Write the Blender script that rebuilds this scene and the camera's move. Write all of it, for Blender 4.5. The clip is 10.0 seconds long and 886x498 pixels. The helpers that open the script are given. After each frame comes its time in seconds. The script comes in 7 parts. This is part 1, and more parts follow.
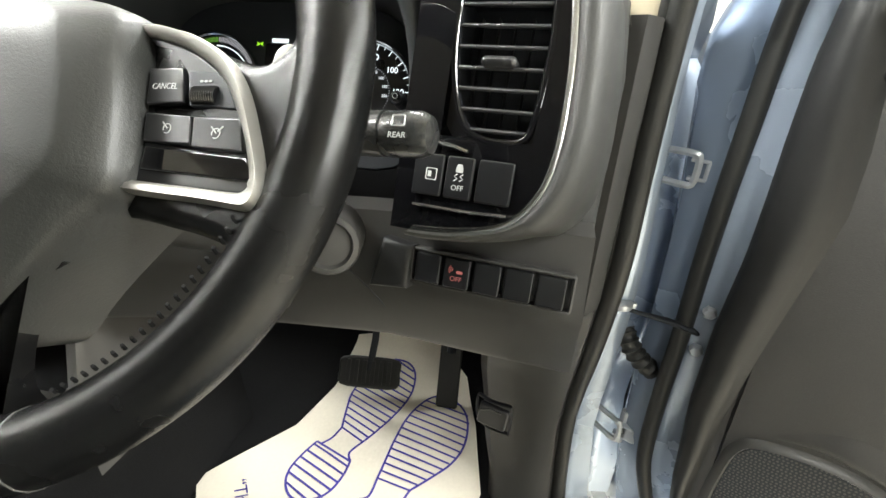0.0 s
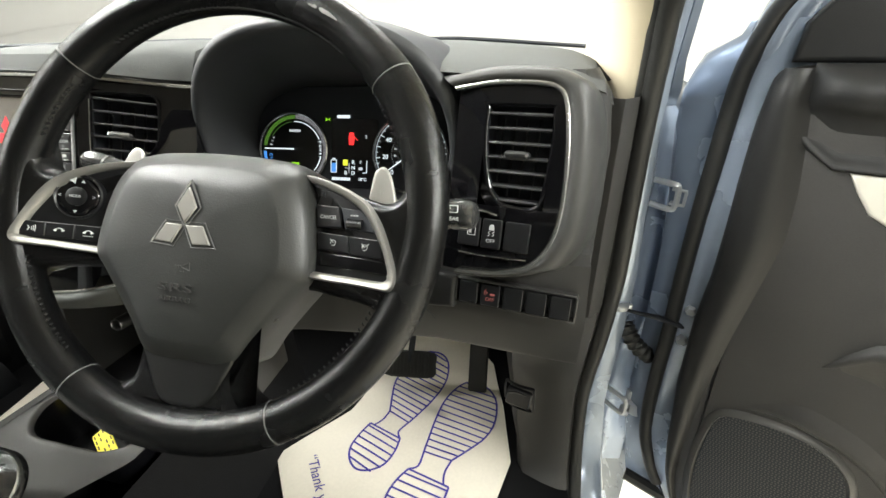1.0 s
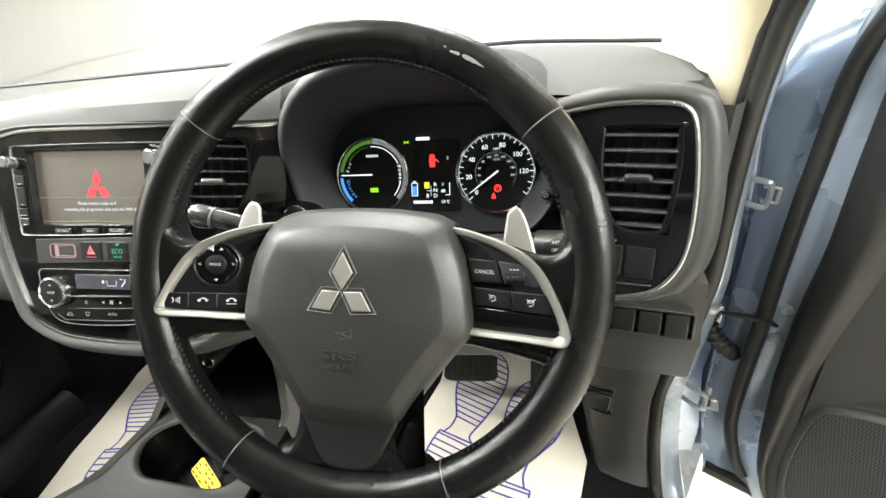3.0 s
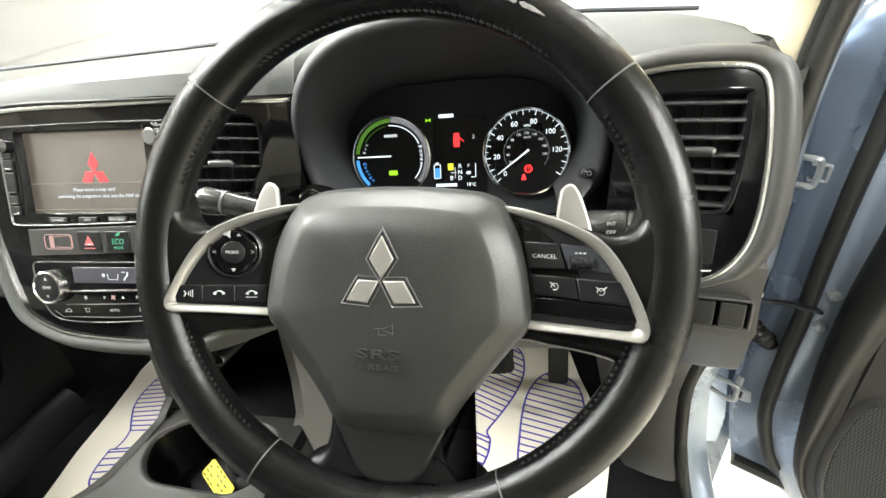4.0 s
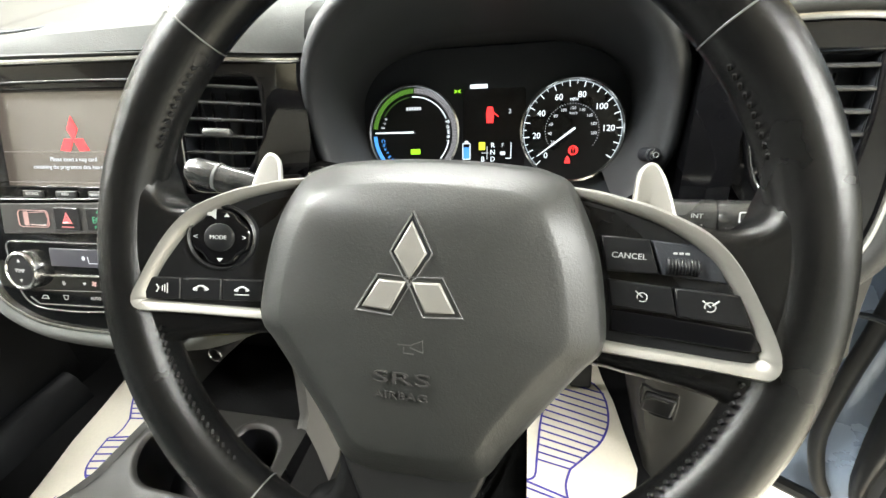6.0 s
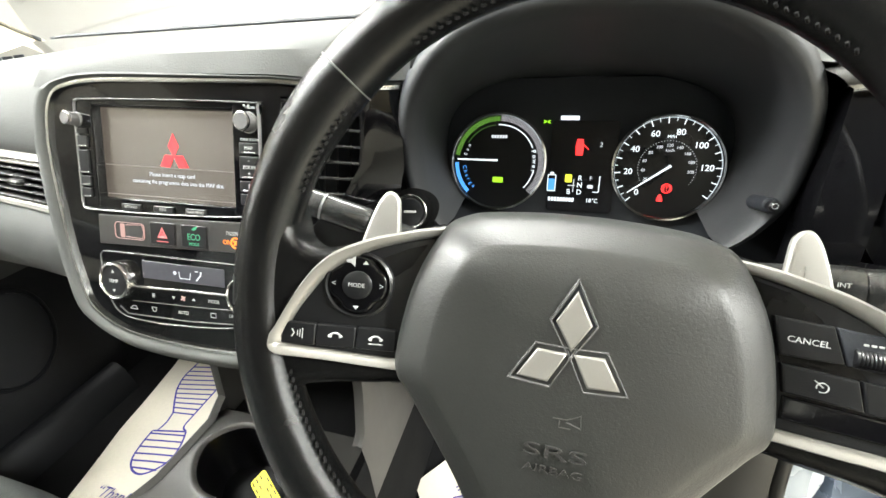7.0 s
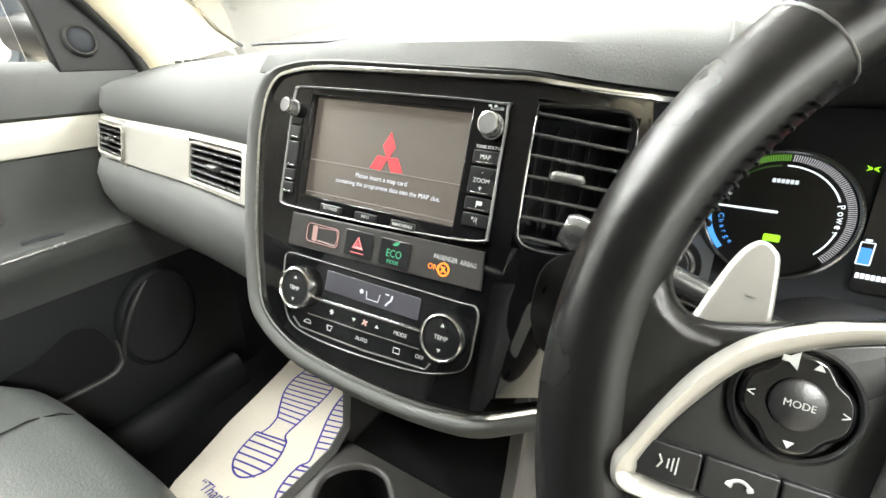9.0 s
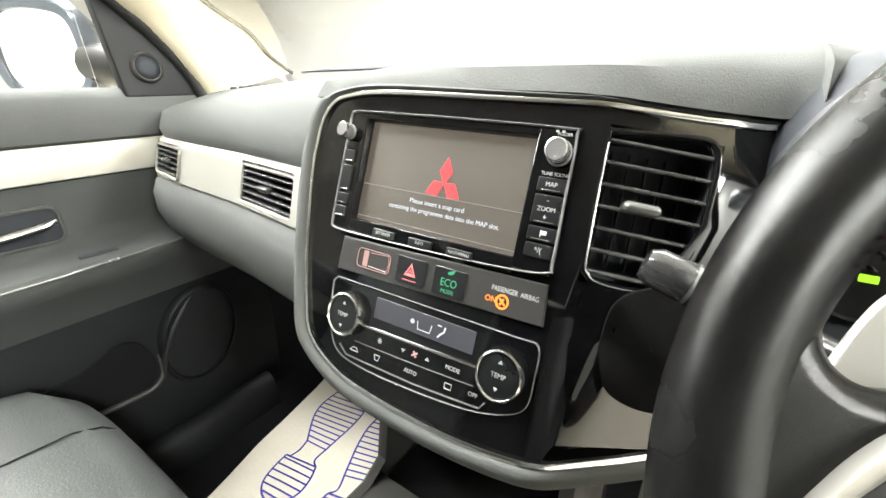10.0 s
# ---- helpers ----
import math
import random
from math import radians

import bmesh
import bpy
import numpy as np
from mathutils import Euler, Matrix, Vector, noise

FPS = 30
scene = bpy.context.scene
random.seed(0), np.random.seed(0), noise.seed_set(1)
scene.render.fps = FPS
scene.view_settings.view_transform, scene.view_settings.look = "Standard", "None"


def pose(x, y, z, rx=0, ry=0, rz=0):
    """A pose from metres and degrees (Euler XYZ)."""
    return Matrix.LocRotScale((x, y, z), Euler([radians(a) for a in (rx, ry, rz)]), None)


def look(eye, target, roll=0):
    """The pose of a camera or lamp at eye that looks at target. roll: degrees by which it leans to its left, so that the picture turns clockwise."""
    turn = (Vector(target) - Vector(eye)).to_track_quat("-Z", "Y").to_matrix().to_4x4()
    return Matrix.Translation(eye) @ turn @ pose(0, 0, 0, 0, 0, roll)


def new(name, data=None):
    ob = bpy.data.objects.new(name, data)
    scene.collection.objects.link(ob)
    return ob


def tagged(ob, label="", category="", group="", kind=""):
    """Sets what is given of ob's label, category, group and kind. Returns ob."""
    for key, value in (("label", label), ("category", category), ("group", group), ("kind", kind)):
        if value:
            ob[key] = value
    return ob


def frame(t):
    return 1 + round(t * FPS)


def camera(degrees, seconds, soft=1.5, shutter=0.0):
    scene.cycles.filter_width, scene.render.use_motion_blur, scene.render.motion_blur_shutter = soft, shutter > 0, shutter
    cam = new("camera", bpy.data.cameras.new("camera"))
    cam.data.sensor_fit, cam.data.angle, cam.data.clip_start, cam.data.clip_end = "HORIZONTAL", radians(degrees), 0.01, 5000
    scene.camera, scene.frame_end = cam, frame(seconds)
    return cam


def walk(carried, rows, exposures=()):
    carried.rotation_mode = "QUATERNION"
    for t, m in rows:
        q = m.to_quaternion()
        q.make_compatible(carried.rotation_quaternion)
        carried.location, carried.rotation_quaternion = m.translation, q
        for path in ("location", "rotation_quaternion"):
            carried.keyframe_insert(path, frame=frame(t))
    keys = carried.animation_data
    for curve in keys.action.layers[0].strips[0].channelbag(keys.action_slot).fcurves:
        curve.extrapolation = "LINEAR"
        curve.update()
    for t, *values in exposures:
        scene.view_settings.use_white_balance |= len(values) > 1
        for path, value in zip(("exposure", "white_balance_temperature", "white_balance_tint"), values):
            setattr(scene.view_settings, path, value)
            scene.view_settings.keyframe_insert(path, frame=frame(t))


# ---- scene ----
cam = camera(94.3, 10.0)
PATH = [
    (0, (0.113, 0.133, 1.258), (-0.173, 1.932, 0.432), 2.6),
    (0.5, (0.115, 0.072, 1.313), (-0.211, 1.849, 0.455), 0.7),
    (1, (0.103, 0.032, 1.36), (-0.25, 1.788, 0.47), -1.0),
    (1.5, (0.077, 0.015, 1.384), (-0.295, 1.755, 0.47), -2.5),
    (2, (0.041, 0.025, 1.392), (-0.343, 1.751, 0.458), -4.0),
    (2.5, (0.018, 0.038, 1.4), (-0.373, 1.756, 0.453), -5.0),
    (3, (-0.011, 0.044, 1.407), (-0.399, 1.755, 0.448), -5.8),
    (4.5, (-0.065, 0.089, 1.374), (-0.445, 1.77, 0.359), -6.6),
    (5, (-0.07, 0.111, 1.368), (-0.451, 1.78, 0.333), -6.5),
    (5.2, (-0.069, 0.118, 1.364), (-0.461, 1.779, 0.321), -6.7),
    (6.3, (-0.1, 0.123, 1.355), (-0.543, 1.777, 0.323), -5.0),
    (6.5, (-0.113, 0.124, 1.36), (-0.575, 1.77, 0.324), -4.9),
    (7, (-0.154, 0.128, 1.382), (-0.666, 1.771, 0.364), -3.7),
    (7.5, (-0.203, 0.128, 1.388), (-0.796, 1.766, 0.406), -1.9),
    (8, (-0.253, 0.13, 1.381), (-0.971, 1.738, 0.432), -0.6),
    (8.5, (-0.28, 0.143, 1.371), (-1.097, 1.723, 0.456), -0.3),
    (9, (-0.301, 0.157, 1.35), (-1.21, 1.718, 0.491), -0.4),
    (9.5, (-0.316, 0.166, 1.331), (-1.298, 1.711, 0.526), -0.5),
    (10, (-0.328, 0.159, 1.348), (-1.377, 1.685, 0.593), -0.4),
]
EXPOSE = [(0.0, 0.82), (0.5, 0.56), (1.0, 0.42), (2.0, 0.40), (3.0, 0.80), (4.5, 0.96), (6.5, 1.12), (8.0, 0.98), (9.0, 1.02), (10.0, 1.04)]
walk(cam, [(t, look(eye, target, roll)) for t, eye, target, roll in PATH], EXPOSE)

# ---- world and light ----
world = bpy.data.worlds.new("world")
scene.world = world
world.use_nodes = True
world.node_tree.nodes["Background"].inputs[0].default_value = (1.0, 0.98, 0.94, 1)
world.node_tree.nodes["Background"].inputs[1].default_value = 0.6
scene.view_settings.exposure = 0.0


def area_lamp(name, x, y, z, sx, sy, watts, colour=(0.985, 1.0, 0.955), aim=(0, 0, -1)):
    d = bpy.data.lights.new(name, "AREA")
    d.shape, d.size, d.size_y, d.energy, d.color = "RECTANGLE", sx, sy, watts, colour
    ob = new(name, d)
    ob.matrix_world = Matrix.Translation((x, y, z)) @ Vector(aim).to_track_quat("-Z", "Y").to_matrix().to_4x4()
    return ob


# unseen lamps added under the ceiling, placed and powered to balance the cabin light
LIGHTS = ((-2.8, 1.8, 75), (-0.5, 2.35, 55), (2.2, 1.7, 120), (3.3, -0.7, 280), (-1.8, -0.45, 70), (-2.2, 0.35, 130), (-4.2, -0.6, 150), (-0.5, -3.2, 240))
for lx, ly, lw in LIGHTS:
    area_lamp("added_lamp", lx, ly, 3.25, 1.5, 0.5, lw)


# ---- materials ----
def mat(name, colour, rough=0.5, metal=0.0, bump=0.0, grain=600.0, var=0.12, big=9.0, coat=0.0, cells=False, wear=0.0, spec=0.5, rvar=0.12):
    m = bpy.data.materials.new(name)
    m.use_nodes = True
    nt = m.node_tree
    b = nt.nodes["Principled BSDF"]
    co = nt.nodes.new("ShaderNodeTexCoord")
    n1 = nt.nodes.new("ShaderNodeTexNoise")
    n1.inputs["Scale"].default_value, n1.inputs["Detail"].default_value = big, 5
    n2 = nt.nodes.new("ShaderNodeTexNoise")
    n2.inputs["Scale"].default_value, n2.inputs["Detail"].default_value = grain, 3
    for n in (n1, n2):
        nt.links.new(co.outputs["Object"], n.inputs["Vector"])
    add = nt.nodes.new("ShaderNodeMath")
    add.operation = "ADD"
    nt.links.new(n1.outputs["Fac"], add.inputs[0])
    nt.links.new(n2.outputs["Fac"], add.inputs[1])
    mr = nt.nodes.new("ShaderNodeMapRange")
    mr.inputs["From Min"].default_value, mr.inputs["From Max"].default_value = 0.6, 1.4
    nt.links.new(add.outputs[0], mr.inputs["Value"])
    mx = nt.nodes.new("ShaderNodeMix")
    mx.data_type = "RGBA"
    mx.inputs[6].default_value = (*[c * (1 - var) for c in colour], 1)
    mx.inputs[7].default_value = (*[min(1, c * (1 + var)) for c in colour], 1)
    nt.links.new(mr.outputs[0], mx.inputs[0])
    nt.links.new(mx.outputs[2], b.inputs["Base Color"])
    rr = nt.nodes.new("ShaderNodeMapRange")
    rr.inputs["From Min"].default_value, rr.inputs["From Max"].default_value = 0.3, 0.7
    rr.inputs["To Min"].default_value, rr.inputs["To Max"].default_value = rough * (1 - rvar - wear), min(1, rough * (1 + rvar))
    nt.links.new(n1.outputs["Fac"], rr.inputs["Value"])
    nt.links.new(rr.outputs[0], b.inputs["Roughness"])
    b.inputs["Metallic"].default_value = metal
    b.inputs["Coat Weight"].default_value = coat
    b.inputs["Coat Roughness"].default_value = 0.05
    b.inputs["Specular IOR Level"].default_value = spec
    if bump:
        bp = nt.nodes.new("ShaderNodeBump")
        bp.inputs["Strength"].default_value, bp.inputs["Distance"].default_value = bump, 0.0006
        if cells:
            v = nt.nodes.new("ShaderNodeTexVoronoi")
            v.feature = "SMOOTH_F1"
            v.inputs["Scale"].default_value = grain
            warp = nt.nodes.new("ShaderNodeVectorMath")
            warp.operation = "MULTIPLY_ADD"
            warp.inputs[1].default_value = (0.004, 0.004, 0.004)
            nt.links.new(n2.outputs["Color"], warp.inputs[0])
            nt.links.new(co.outputs["Object"], warp.inputs[2])
            nt.links.new(warp.outputs[0], v.inputs["Vector"])
            nt.links.new(v.outputs["Distance"], bp.inputs["Height"])
        else:
            nt.links.new(n2.outputs["Fac"], bp.inputs["Height"])
        nt.links.new(bp.outputs[0], b.inputs["Normal"])
    return m


def glow(name, colour, strength, base=(0.02, 0.02, 0.02)):
    m = bpy.data.materials.new(name)
    m.use_nodes = True
    b = m.node_tree.nodes["Principled BSDF"]
    b.inputs["Base Color"].default_value = (*base, 1)
    b.inputs["Emission Color"].default_value = (*colour, 1)
    b.inputs["Emission Strength"].default_value = strength
    b.inputs["Roughness"].default_value = 0.4
    return m


def glass(name, tint=(1, 1, 1)):
    m = bpy.data.materials.new(name)
    m.use_nodes = True
    b = m.node_tree.nodes["Principled BSDF"]
    b.inputs["Base Color"].default_value = (*tint, 1)
    b.inputs["Transmission Weight"].default_value = 1
    b.inputs["Roughness"].default_value = 0.0
    b.inputs["IOR"].default_value = 1.45
    return m


M_DASH = mat("soft_dash", (0.080, 0.0825, 0.080), 0.8, bump=0.35, grain=700, cells=True, var=0.1, spec=0.04)
M_PLASTIC = mat("grey_plastic", (0.034, 0.033, 0.031), 0.43, bump=0.25, grain=1100, var=0.1)
M_CHEEK = mat("soft_dark_trim", (0.032, 0.032, 0.0305), 0.48, bump=0.25, grain=800, cells=True, var=0.12, big=16, spec=0.32)
M_PLASTIC2 = mat("dark_plastic", (0.0125, 0.0125, 0.0125), 0.46, bump=0.25, grain=900, var=0.14, spec=0.28)
M_DOORTRIM = mat("door_vinyl", (0.026, 0.025, 0.024), 0.47, bump=0.4, grain=700, cells=True, var=0.14, spec=0.33)
M_DOORMID = mat("door_grain", (0.052, 0.055, 0.053), 0.7, bump=0.35, grain=700, cells=True, var=0.1, spec=0.1)
M_FLANK = mat("console_grey", (0.05, 0.048, 0.045), 0.5, bump=0.2, grain=900, var=0.08)
M_PAD = mat("airbag_vinyl", (0.0155, 0.0162, 0.0150), 0.42, bump=0.2, grain=760, cells=True, var=0.12, spec=0.55)
M_LEATHER = mat("black_leather", (0.0040, 0.0040, 0.0041), 0.23, bump=0.16, grain=1500, cells=True, var=0.2, big=22, wear=0.0, spec=0.3, rvar=0.28)
M_STITCH = mat("thread", (0.009, 0.009, 0.009), 0.75, spec=0.12, bump=0.3, grain=3000)
M_SEAM = mat("worn_seam", (0.06, 0.06, 0.058), 0.5, var=0.3, big=60)
M_SILVER = mat("satin_silver", (0.31, 0.302, 0.28), 0.46, metal=0.75, var=0.05, bump=0.05, grain=2500)
M_CHROME = mat("chrome", (0.62, 0.62, 0.61), 0.2, metal=1.0, var=0.03)
M_PIANO = mat("piano_black", (0.003, 0.003, 0.0035), 0.05, var=0.2, coat=0.0, rvar=0.3, spec=0.42)
M_VANE = mat("vane_plastic", (0.022, 0.022, 0.023), 0.28, bump=0.06, grain=1500, var=0.1, spec=0.8)
M_STALK = mat("stalk_plastic", (0.020, 0.0203, 0.020), 0.26, bump=0.05, grain=1500, var=0.1, spec=0.7, coat=0.3)
M_BLACK = mat("matt_black", (0.018, 0.020, 0.024), 0.6, bump=0.2, grain=900, spec=0.25)
# near-black that stands in for the shade round the start button
M_HOLLOW = mat("hollow_shade", (0.004, 0.004, 0.004), 0.9, bump=0.3, grain=900, spec=0.08)
# hood lining, its black lightened to stand in for veiling haze
M_LINER_HAZED = mat("hood_liner_hazed", (0.029, 0.0305, 0.0325), 0.5, bump=0.2, grain=900, spec=0.35)
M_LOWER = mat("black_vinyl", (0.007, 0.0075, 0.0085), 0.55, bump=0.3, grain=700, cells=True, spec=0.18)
M_KEY = mat("key_black", (0.007, 0.0072, 0.008), 0.3, bump=0.1, grain=1500, var=0.1, spec=0.4)
M_RUBBER = mat("rubber", (0.016, 0.016, 0.015), 0.5, bump=0.3, grain=700, var=0.2, spec=0.4)
M_BLUE = mat("blue_paint", (0.31, 0.365, 0.455), 0.27, metal=0.4, var=0.05, grain=4000, coat=0.5, rvar=0.05)
M_BLUE.node_tree.nodes["Principled BSDF"].inputs["Coat Roughness"].default_value = 0.16
M_ZINC = mat("zinc", (0.5, 0.52, 0.54), 0.38, metal=0.6, var=0.12, bump=0.1, grain=900)
M_CREAM = mat("pillar_fabric", (0.60, 0.53, 0.38), 0.85, bump=0.35, grain=1600, var=0.05)
# ivory trim darkened to offset the strong light on the dashboard band
M_IVORY_DIM = mat("ivory_trim_dimmed", (0.23, 0.224, 0.202), 0.45, bump=0.1, grain=900, var=0.04, spec=0.35)
M_CREAMBAND = mat("ivory_trim", (0.46, 0.445, 0.39), 0.42, bump=0.1, grain=900, var=0.04, metal=0.1)
M_LINING = mat("roof_fabric", (0.27, 0.25, 0.21), 0.9, bump=0.3, grain=1600, var=0.05)
# carpet; its near-black also stands in for shade in the bin and door pocket
M_CARPET_SHADE = mat("carpet", (0.005, 0.005, 0.0055), 0.95, bump=1.0, grain=500, var=0.5, spec=0.15)
M_PAPER = mat("paper", (0.72, 0.67, 0.57), 0.8, bump=0.25, grain=160, var=0.05, big=14)
M_INK = mat("blue_ink", (0.055, 0.045, 0.30), 0.75, var=0.15, grain=300)
M_SEAT = mat("seat_leather", (0.055, 0.059, 0.057), 0.36, bump=0.5, grain=420, cells=True, var=0.12)
M_WALL = mat("white_wall", (0.46, 0.46, 0.448), 0.8, var=0.03, bump=0.05, grain=60)
M_GROUND = mat("pale_floor", (0.62, 0.57, 0.47), 0.45, var=0.08, bump=0.1, grain=120)
M_MARK = mat("white_print", (0.34, 0.35, 0.345), 0.5, var=0.02)
M_TAG = mat("yellow_card", (0.75, 0.62, 0.05), 0.6, var=0.08)
M_DIAL = mat("dial_black", (0.004, 0.004, 0.005), 0.3, var=0.1)
M_WARMKNOB = mat("gloss_grey", (0.20, 0.20, 0.20), 0.25, metal=0.6, var=0.05)
M_GLASS = glass("clear_glass")
M_PRIVACY = mat("privacy_glass", (0.012, 0.013, 0.014), 0.04, var=0.1)
M_MIRROR = mat("mirror_silver", (0.9, 0.9, 0.9), 0.02, metal=1.0, var=0.01)
G_WHITE = glow("dial_white", (0.85, 0.95, 1.0), 0.85)
G_SOFT = glow("legend_white", (0.8, 0.85, 0.9), 0.55)
G_RED = glow("warning_red", (1.0, 0.03, 0.03), 1.3)
G_GREEN = glow("lamp_green", (0.30, 0.75, 0.02), 0.9)
G_YELLOW = glow("lamp_yellow", (0.75, 0.8, 0.05), 0.9)
G_BLUE = glow("lamp_blue", (0.06, 0.28, 0.75), 0.9)
G_GREENARC = glow("arc_green", (0.018, 0.05, 0.008), 0.9)
G_ORANGE = glow("lamp_orange", (1.0, 0.22, 0.01), 1.3)
G_ECO = glow("eco_green", (0.02, 0.33, 0.14), 0.9)
G_PINK = glow("hazard_red", (0.75, 0.16, 0.16), 0.8)
G_PALE = glow("pale_pink", (0.42, 0.24, 0.21), 0.8)
G_LCD = glow("lcd_violet", (0.022, 0.022, 0.034), 0.8)
G_LAMP = glow("lamp_diffuser", (0.985, 1.0, 0.955), 5.0, (0.8, 0.8, 0.8))


# ---- mesh tools ----
def thing(name, label, category, at=(0, 0, 0), group="", kind=""):
    ob = new(name)
    ob.empty_display_size = 0.05
    ob.matrix_basis = Matrix.Translation(at)
    return tagged(ob, label, category, group, kind)


def part(name, bm, material, parent=None, label="", smooth=40):
    bmesh.ops.recalc_face_normals(bm, faces=bm.faces)
    me = bpy.data.meshes.new(name)
    bm.to_mesh(me)
    bm.free()
    me.materials.append(material)
    for p in me.polygons:
        p.use_smooth = True
    me.set_sharp_from_angle(angle=radians(smooth))
    ob = new(name, me)
    if parent is not None:
        ob.parent = parent
        m = Matrix.Identity(4)
        p = parent
        while p is not None:
            m = p.matrix_basis @ m
            p = p.parent
        ob.matrix_parent_inverse = m.inverted()
        if parent.parent is not None:
            ob.matrix_parent_inverse = (parent.parent.matrix_basis @ parent.matrix_parent_inverse @ parent.matrix_basis).inverted()
    if label:
        ob["label"] = label
    return ob


def basis(o, u, v=None, n=None):
    """A frame at o: u to the right, n towards the viewer."""
    u = Vector(u).normalized()
    n = Vector(n).normalized()
    v = n.cross(u).normalized()
    n = u.cross(v)
    m = Matrix((u, v, n)).transposed().to_4x4()
    m.translation = Vector(o)
    return m


def grid(bm, rows, cu=False, cv=False, skip=None):
    vs = [[bm.verts.new(p) for p in r] for r in rows]
    nr, nc = len(vs), len(vs[0])
    for i in range(nr if cu else nr - 1):
        for j in range(nc if cv else nc - 1):
            if skip and skip(i, j):
                continue
            a, b, c, d = vs[i][j], vs[i][(j + 1) % nc], vs[(i + 1) % nr][(j + 1) % nc], vs[(i + 1) % nr][j]
            if len({a, b, c, d}) == 4:
                bm.faces.new((a, b, c, d))
    return vs


def fix(pts):
    area = sum(a[0] * b[1] - b[0] * a[1] for a, b in zip(pts, pts[1:] + pts[:1]))
    return pts if area > 0 else pts[::-1]


def inset(pts, d):
    out, n = [], len(pts)
    for i in range(n):
        p, a, b = Vector(pts[i]), Vector(pts[i - 1]), Vector(pts[(i + 1) % n])
        e1, e2 = (p - a), (b - p)
        if e1.length < 1e-9 or e2.length < 1e-9:
            out.append(tuple(p))
            continue
        e1.normalize(), e2.normalize()
        n1, n2 = Vector((-e1.y, e1.x)), Vector((-e2.y, e2.x))
        m = n1 + n2
        m = m / max(0.5, m.length_squared / 2) if m.length > 1e-6 else n1
        out.append((p.x + m.x * d, p.y + m.y * d))
    return out


def plate(bm, pts, m, depth, h=0.0, bevel=0.0008, back=True):
    """A slab over an outline; its face lies at height h over the frame m."""
    pts = fix([tuple(p) for p in pts])
    rings = [(pts, h - depth), (pts, h - bevel), (inset(pts, bevel * 0.5), h - bevel * 0.25), (inset(pts, bevel * 1.2), h), (inset(pts, bevel * 1.4), h)]
    vs = [[bm.verts.new(m @ Vector((x, y, z))) for x, y in ring] for ring, z in rings]
    n = len(pts)
    for a, b in zip(vs, vs[1:]):
        for i in range(n):
            bm.faces.new((a[i], a[(i + 1) % n], b[(i + 1) % n], b[i]))
    bm.faces.new(vs[-1])
    if back:
        bm.faces.new(vs[0][::-1])


def band(bm, outer, inner, m, h0, h1, depth=0.004, hi=None):
    """A frame between two outlines of as many points; open ones too."""
    hi = h1 if hi is None else hi
    rows = [[m @ Vector((x, y, h0 - depth)) for x, y in outer], [m @ Vector((x, y, h0)) for x, y in outer]]
    mid = [((a[0] + b[0]) / 2, (a[1] + b[1]) / 2) for a, b in zip(outer, inner)]
    rows += [[m @ Vector((x, y, max(h0, h1) + 0.0006)) for x, y in mid], [m @ Vector((x, y, hi)) for x, y in inner], [m @ Vector((x, y, hi - depth)) for x, y in inner]]
    return rows


def ring_band(bm, outer, inner, m, h=0.0, depth=0.004, closed=True, crown=0.0006):
    rows = band(bm, outer, inner, m, h, h, depth)
    grid(bm, rows, cv=closed)


def rrect(w, h, r, cx=0.0, cy=0.0, seg=4):
    pts = []
    for k, (sx, sy) in enumerate(((1, 1), (-1, 1), (-1, -1), (1, -1))):
        for i in range(seg + 1):
            a = (k + i / seg) * math.pi / 2
            pts.append((cx + sx * (w / 2 - r) + r * math.cos(a), cy + sy * (h / 2 - r) + r * math.sin(a)))
    return pts


def spline(pts, n=6, closed=True):
    out = []
    k = len(pts)
    P = [Vector(p) for p in pts]
    for i in range(k if closed else k - 1):
        if closed:
            a, b, c, d = P[i - 1], P[i], P[(i + 1) % k], P[(i + 2) % k]
        else:
            a, b, c, d = P[max(0, i - 1)], P[i], P[i + 1], P[min(k - 1, i + 2)]
        for j in range(n):
            t = j / n
            out.append(tuple(0.5 * ((2 * b) + (c - a) * t + (2 * a - 5 * b + 4 * c - d) * t * t + (3 * b - a - 3 * c + d) * t ** 3)))
    if not closed:
        out.append(tuple(P[-1]))
    return out


def tube(bm, path, r, seg=10, closed=False, flat=1.0, up=(0, 0, 1), caps=True):
    P = [Vector(p) for p in path]
    rows, s = [], None
    for i, p in enumerate(P):
        a = P[i - 1] if (i or closed) else P[i]
        b = P[(i + 1) % len(P)] if (i < len(P) - 1 or closed) else P[i]
        d = (b - a).normalized()
        s = d.cross(Vector(up)) if s is None else s - d * s.dot(d)
        s = s.normalized() if s.length > 1e-4 else d.cross(Vector((1, 0.1, 0))).normalized()
        w = s.cross(d)
        rad = r[i] if isinstance(r, (list, tuple)) else r
        rows.append([p + (s * math.cos(k * 2 * math.pi / seg) + w * math.sin(k * 2 * math.pi / seg) * flat) * rad for k in range(seg)])
    vs = grid(bm, rows, cu=closed, cv=True)
    if caps and not closed:
        bm.faces.new(vs[0][::-1])
        bm.faces.new(vs[-1])


def lathe(bm, prof, m, seg=32, cap=True):
    rows = [[m @ Vector((r * math.cos(k * 2 * math.pi / seg), r * math.sin(k * 2 * math.pi / seg), h)) for k in range(seg)] for r, h in prof]
    vs = grid(bm, rows, cv=True)
    if cap:
        bm.faces.new(vs[-1])
        bm.faces.new(vs[0][::-1])


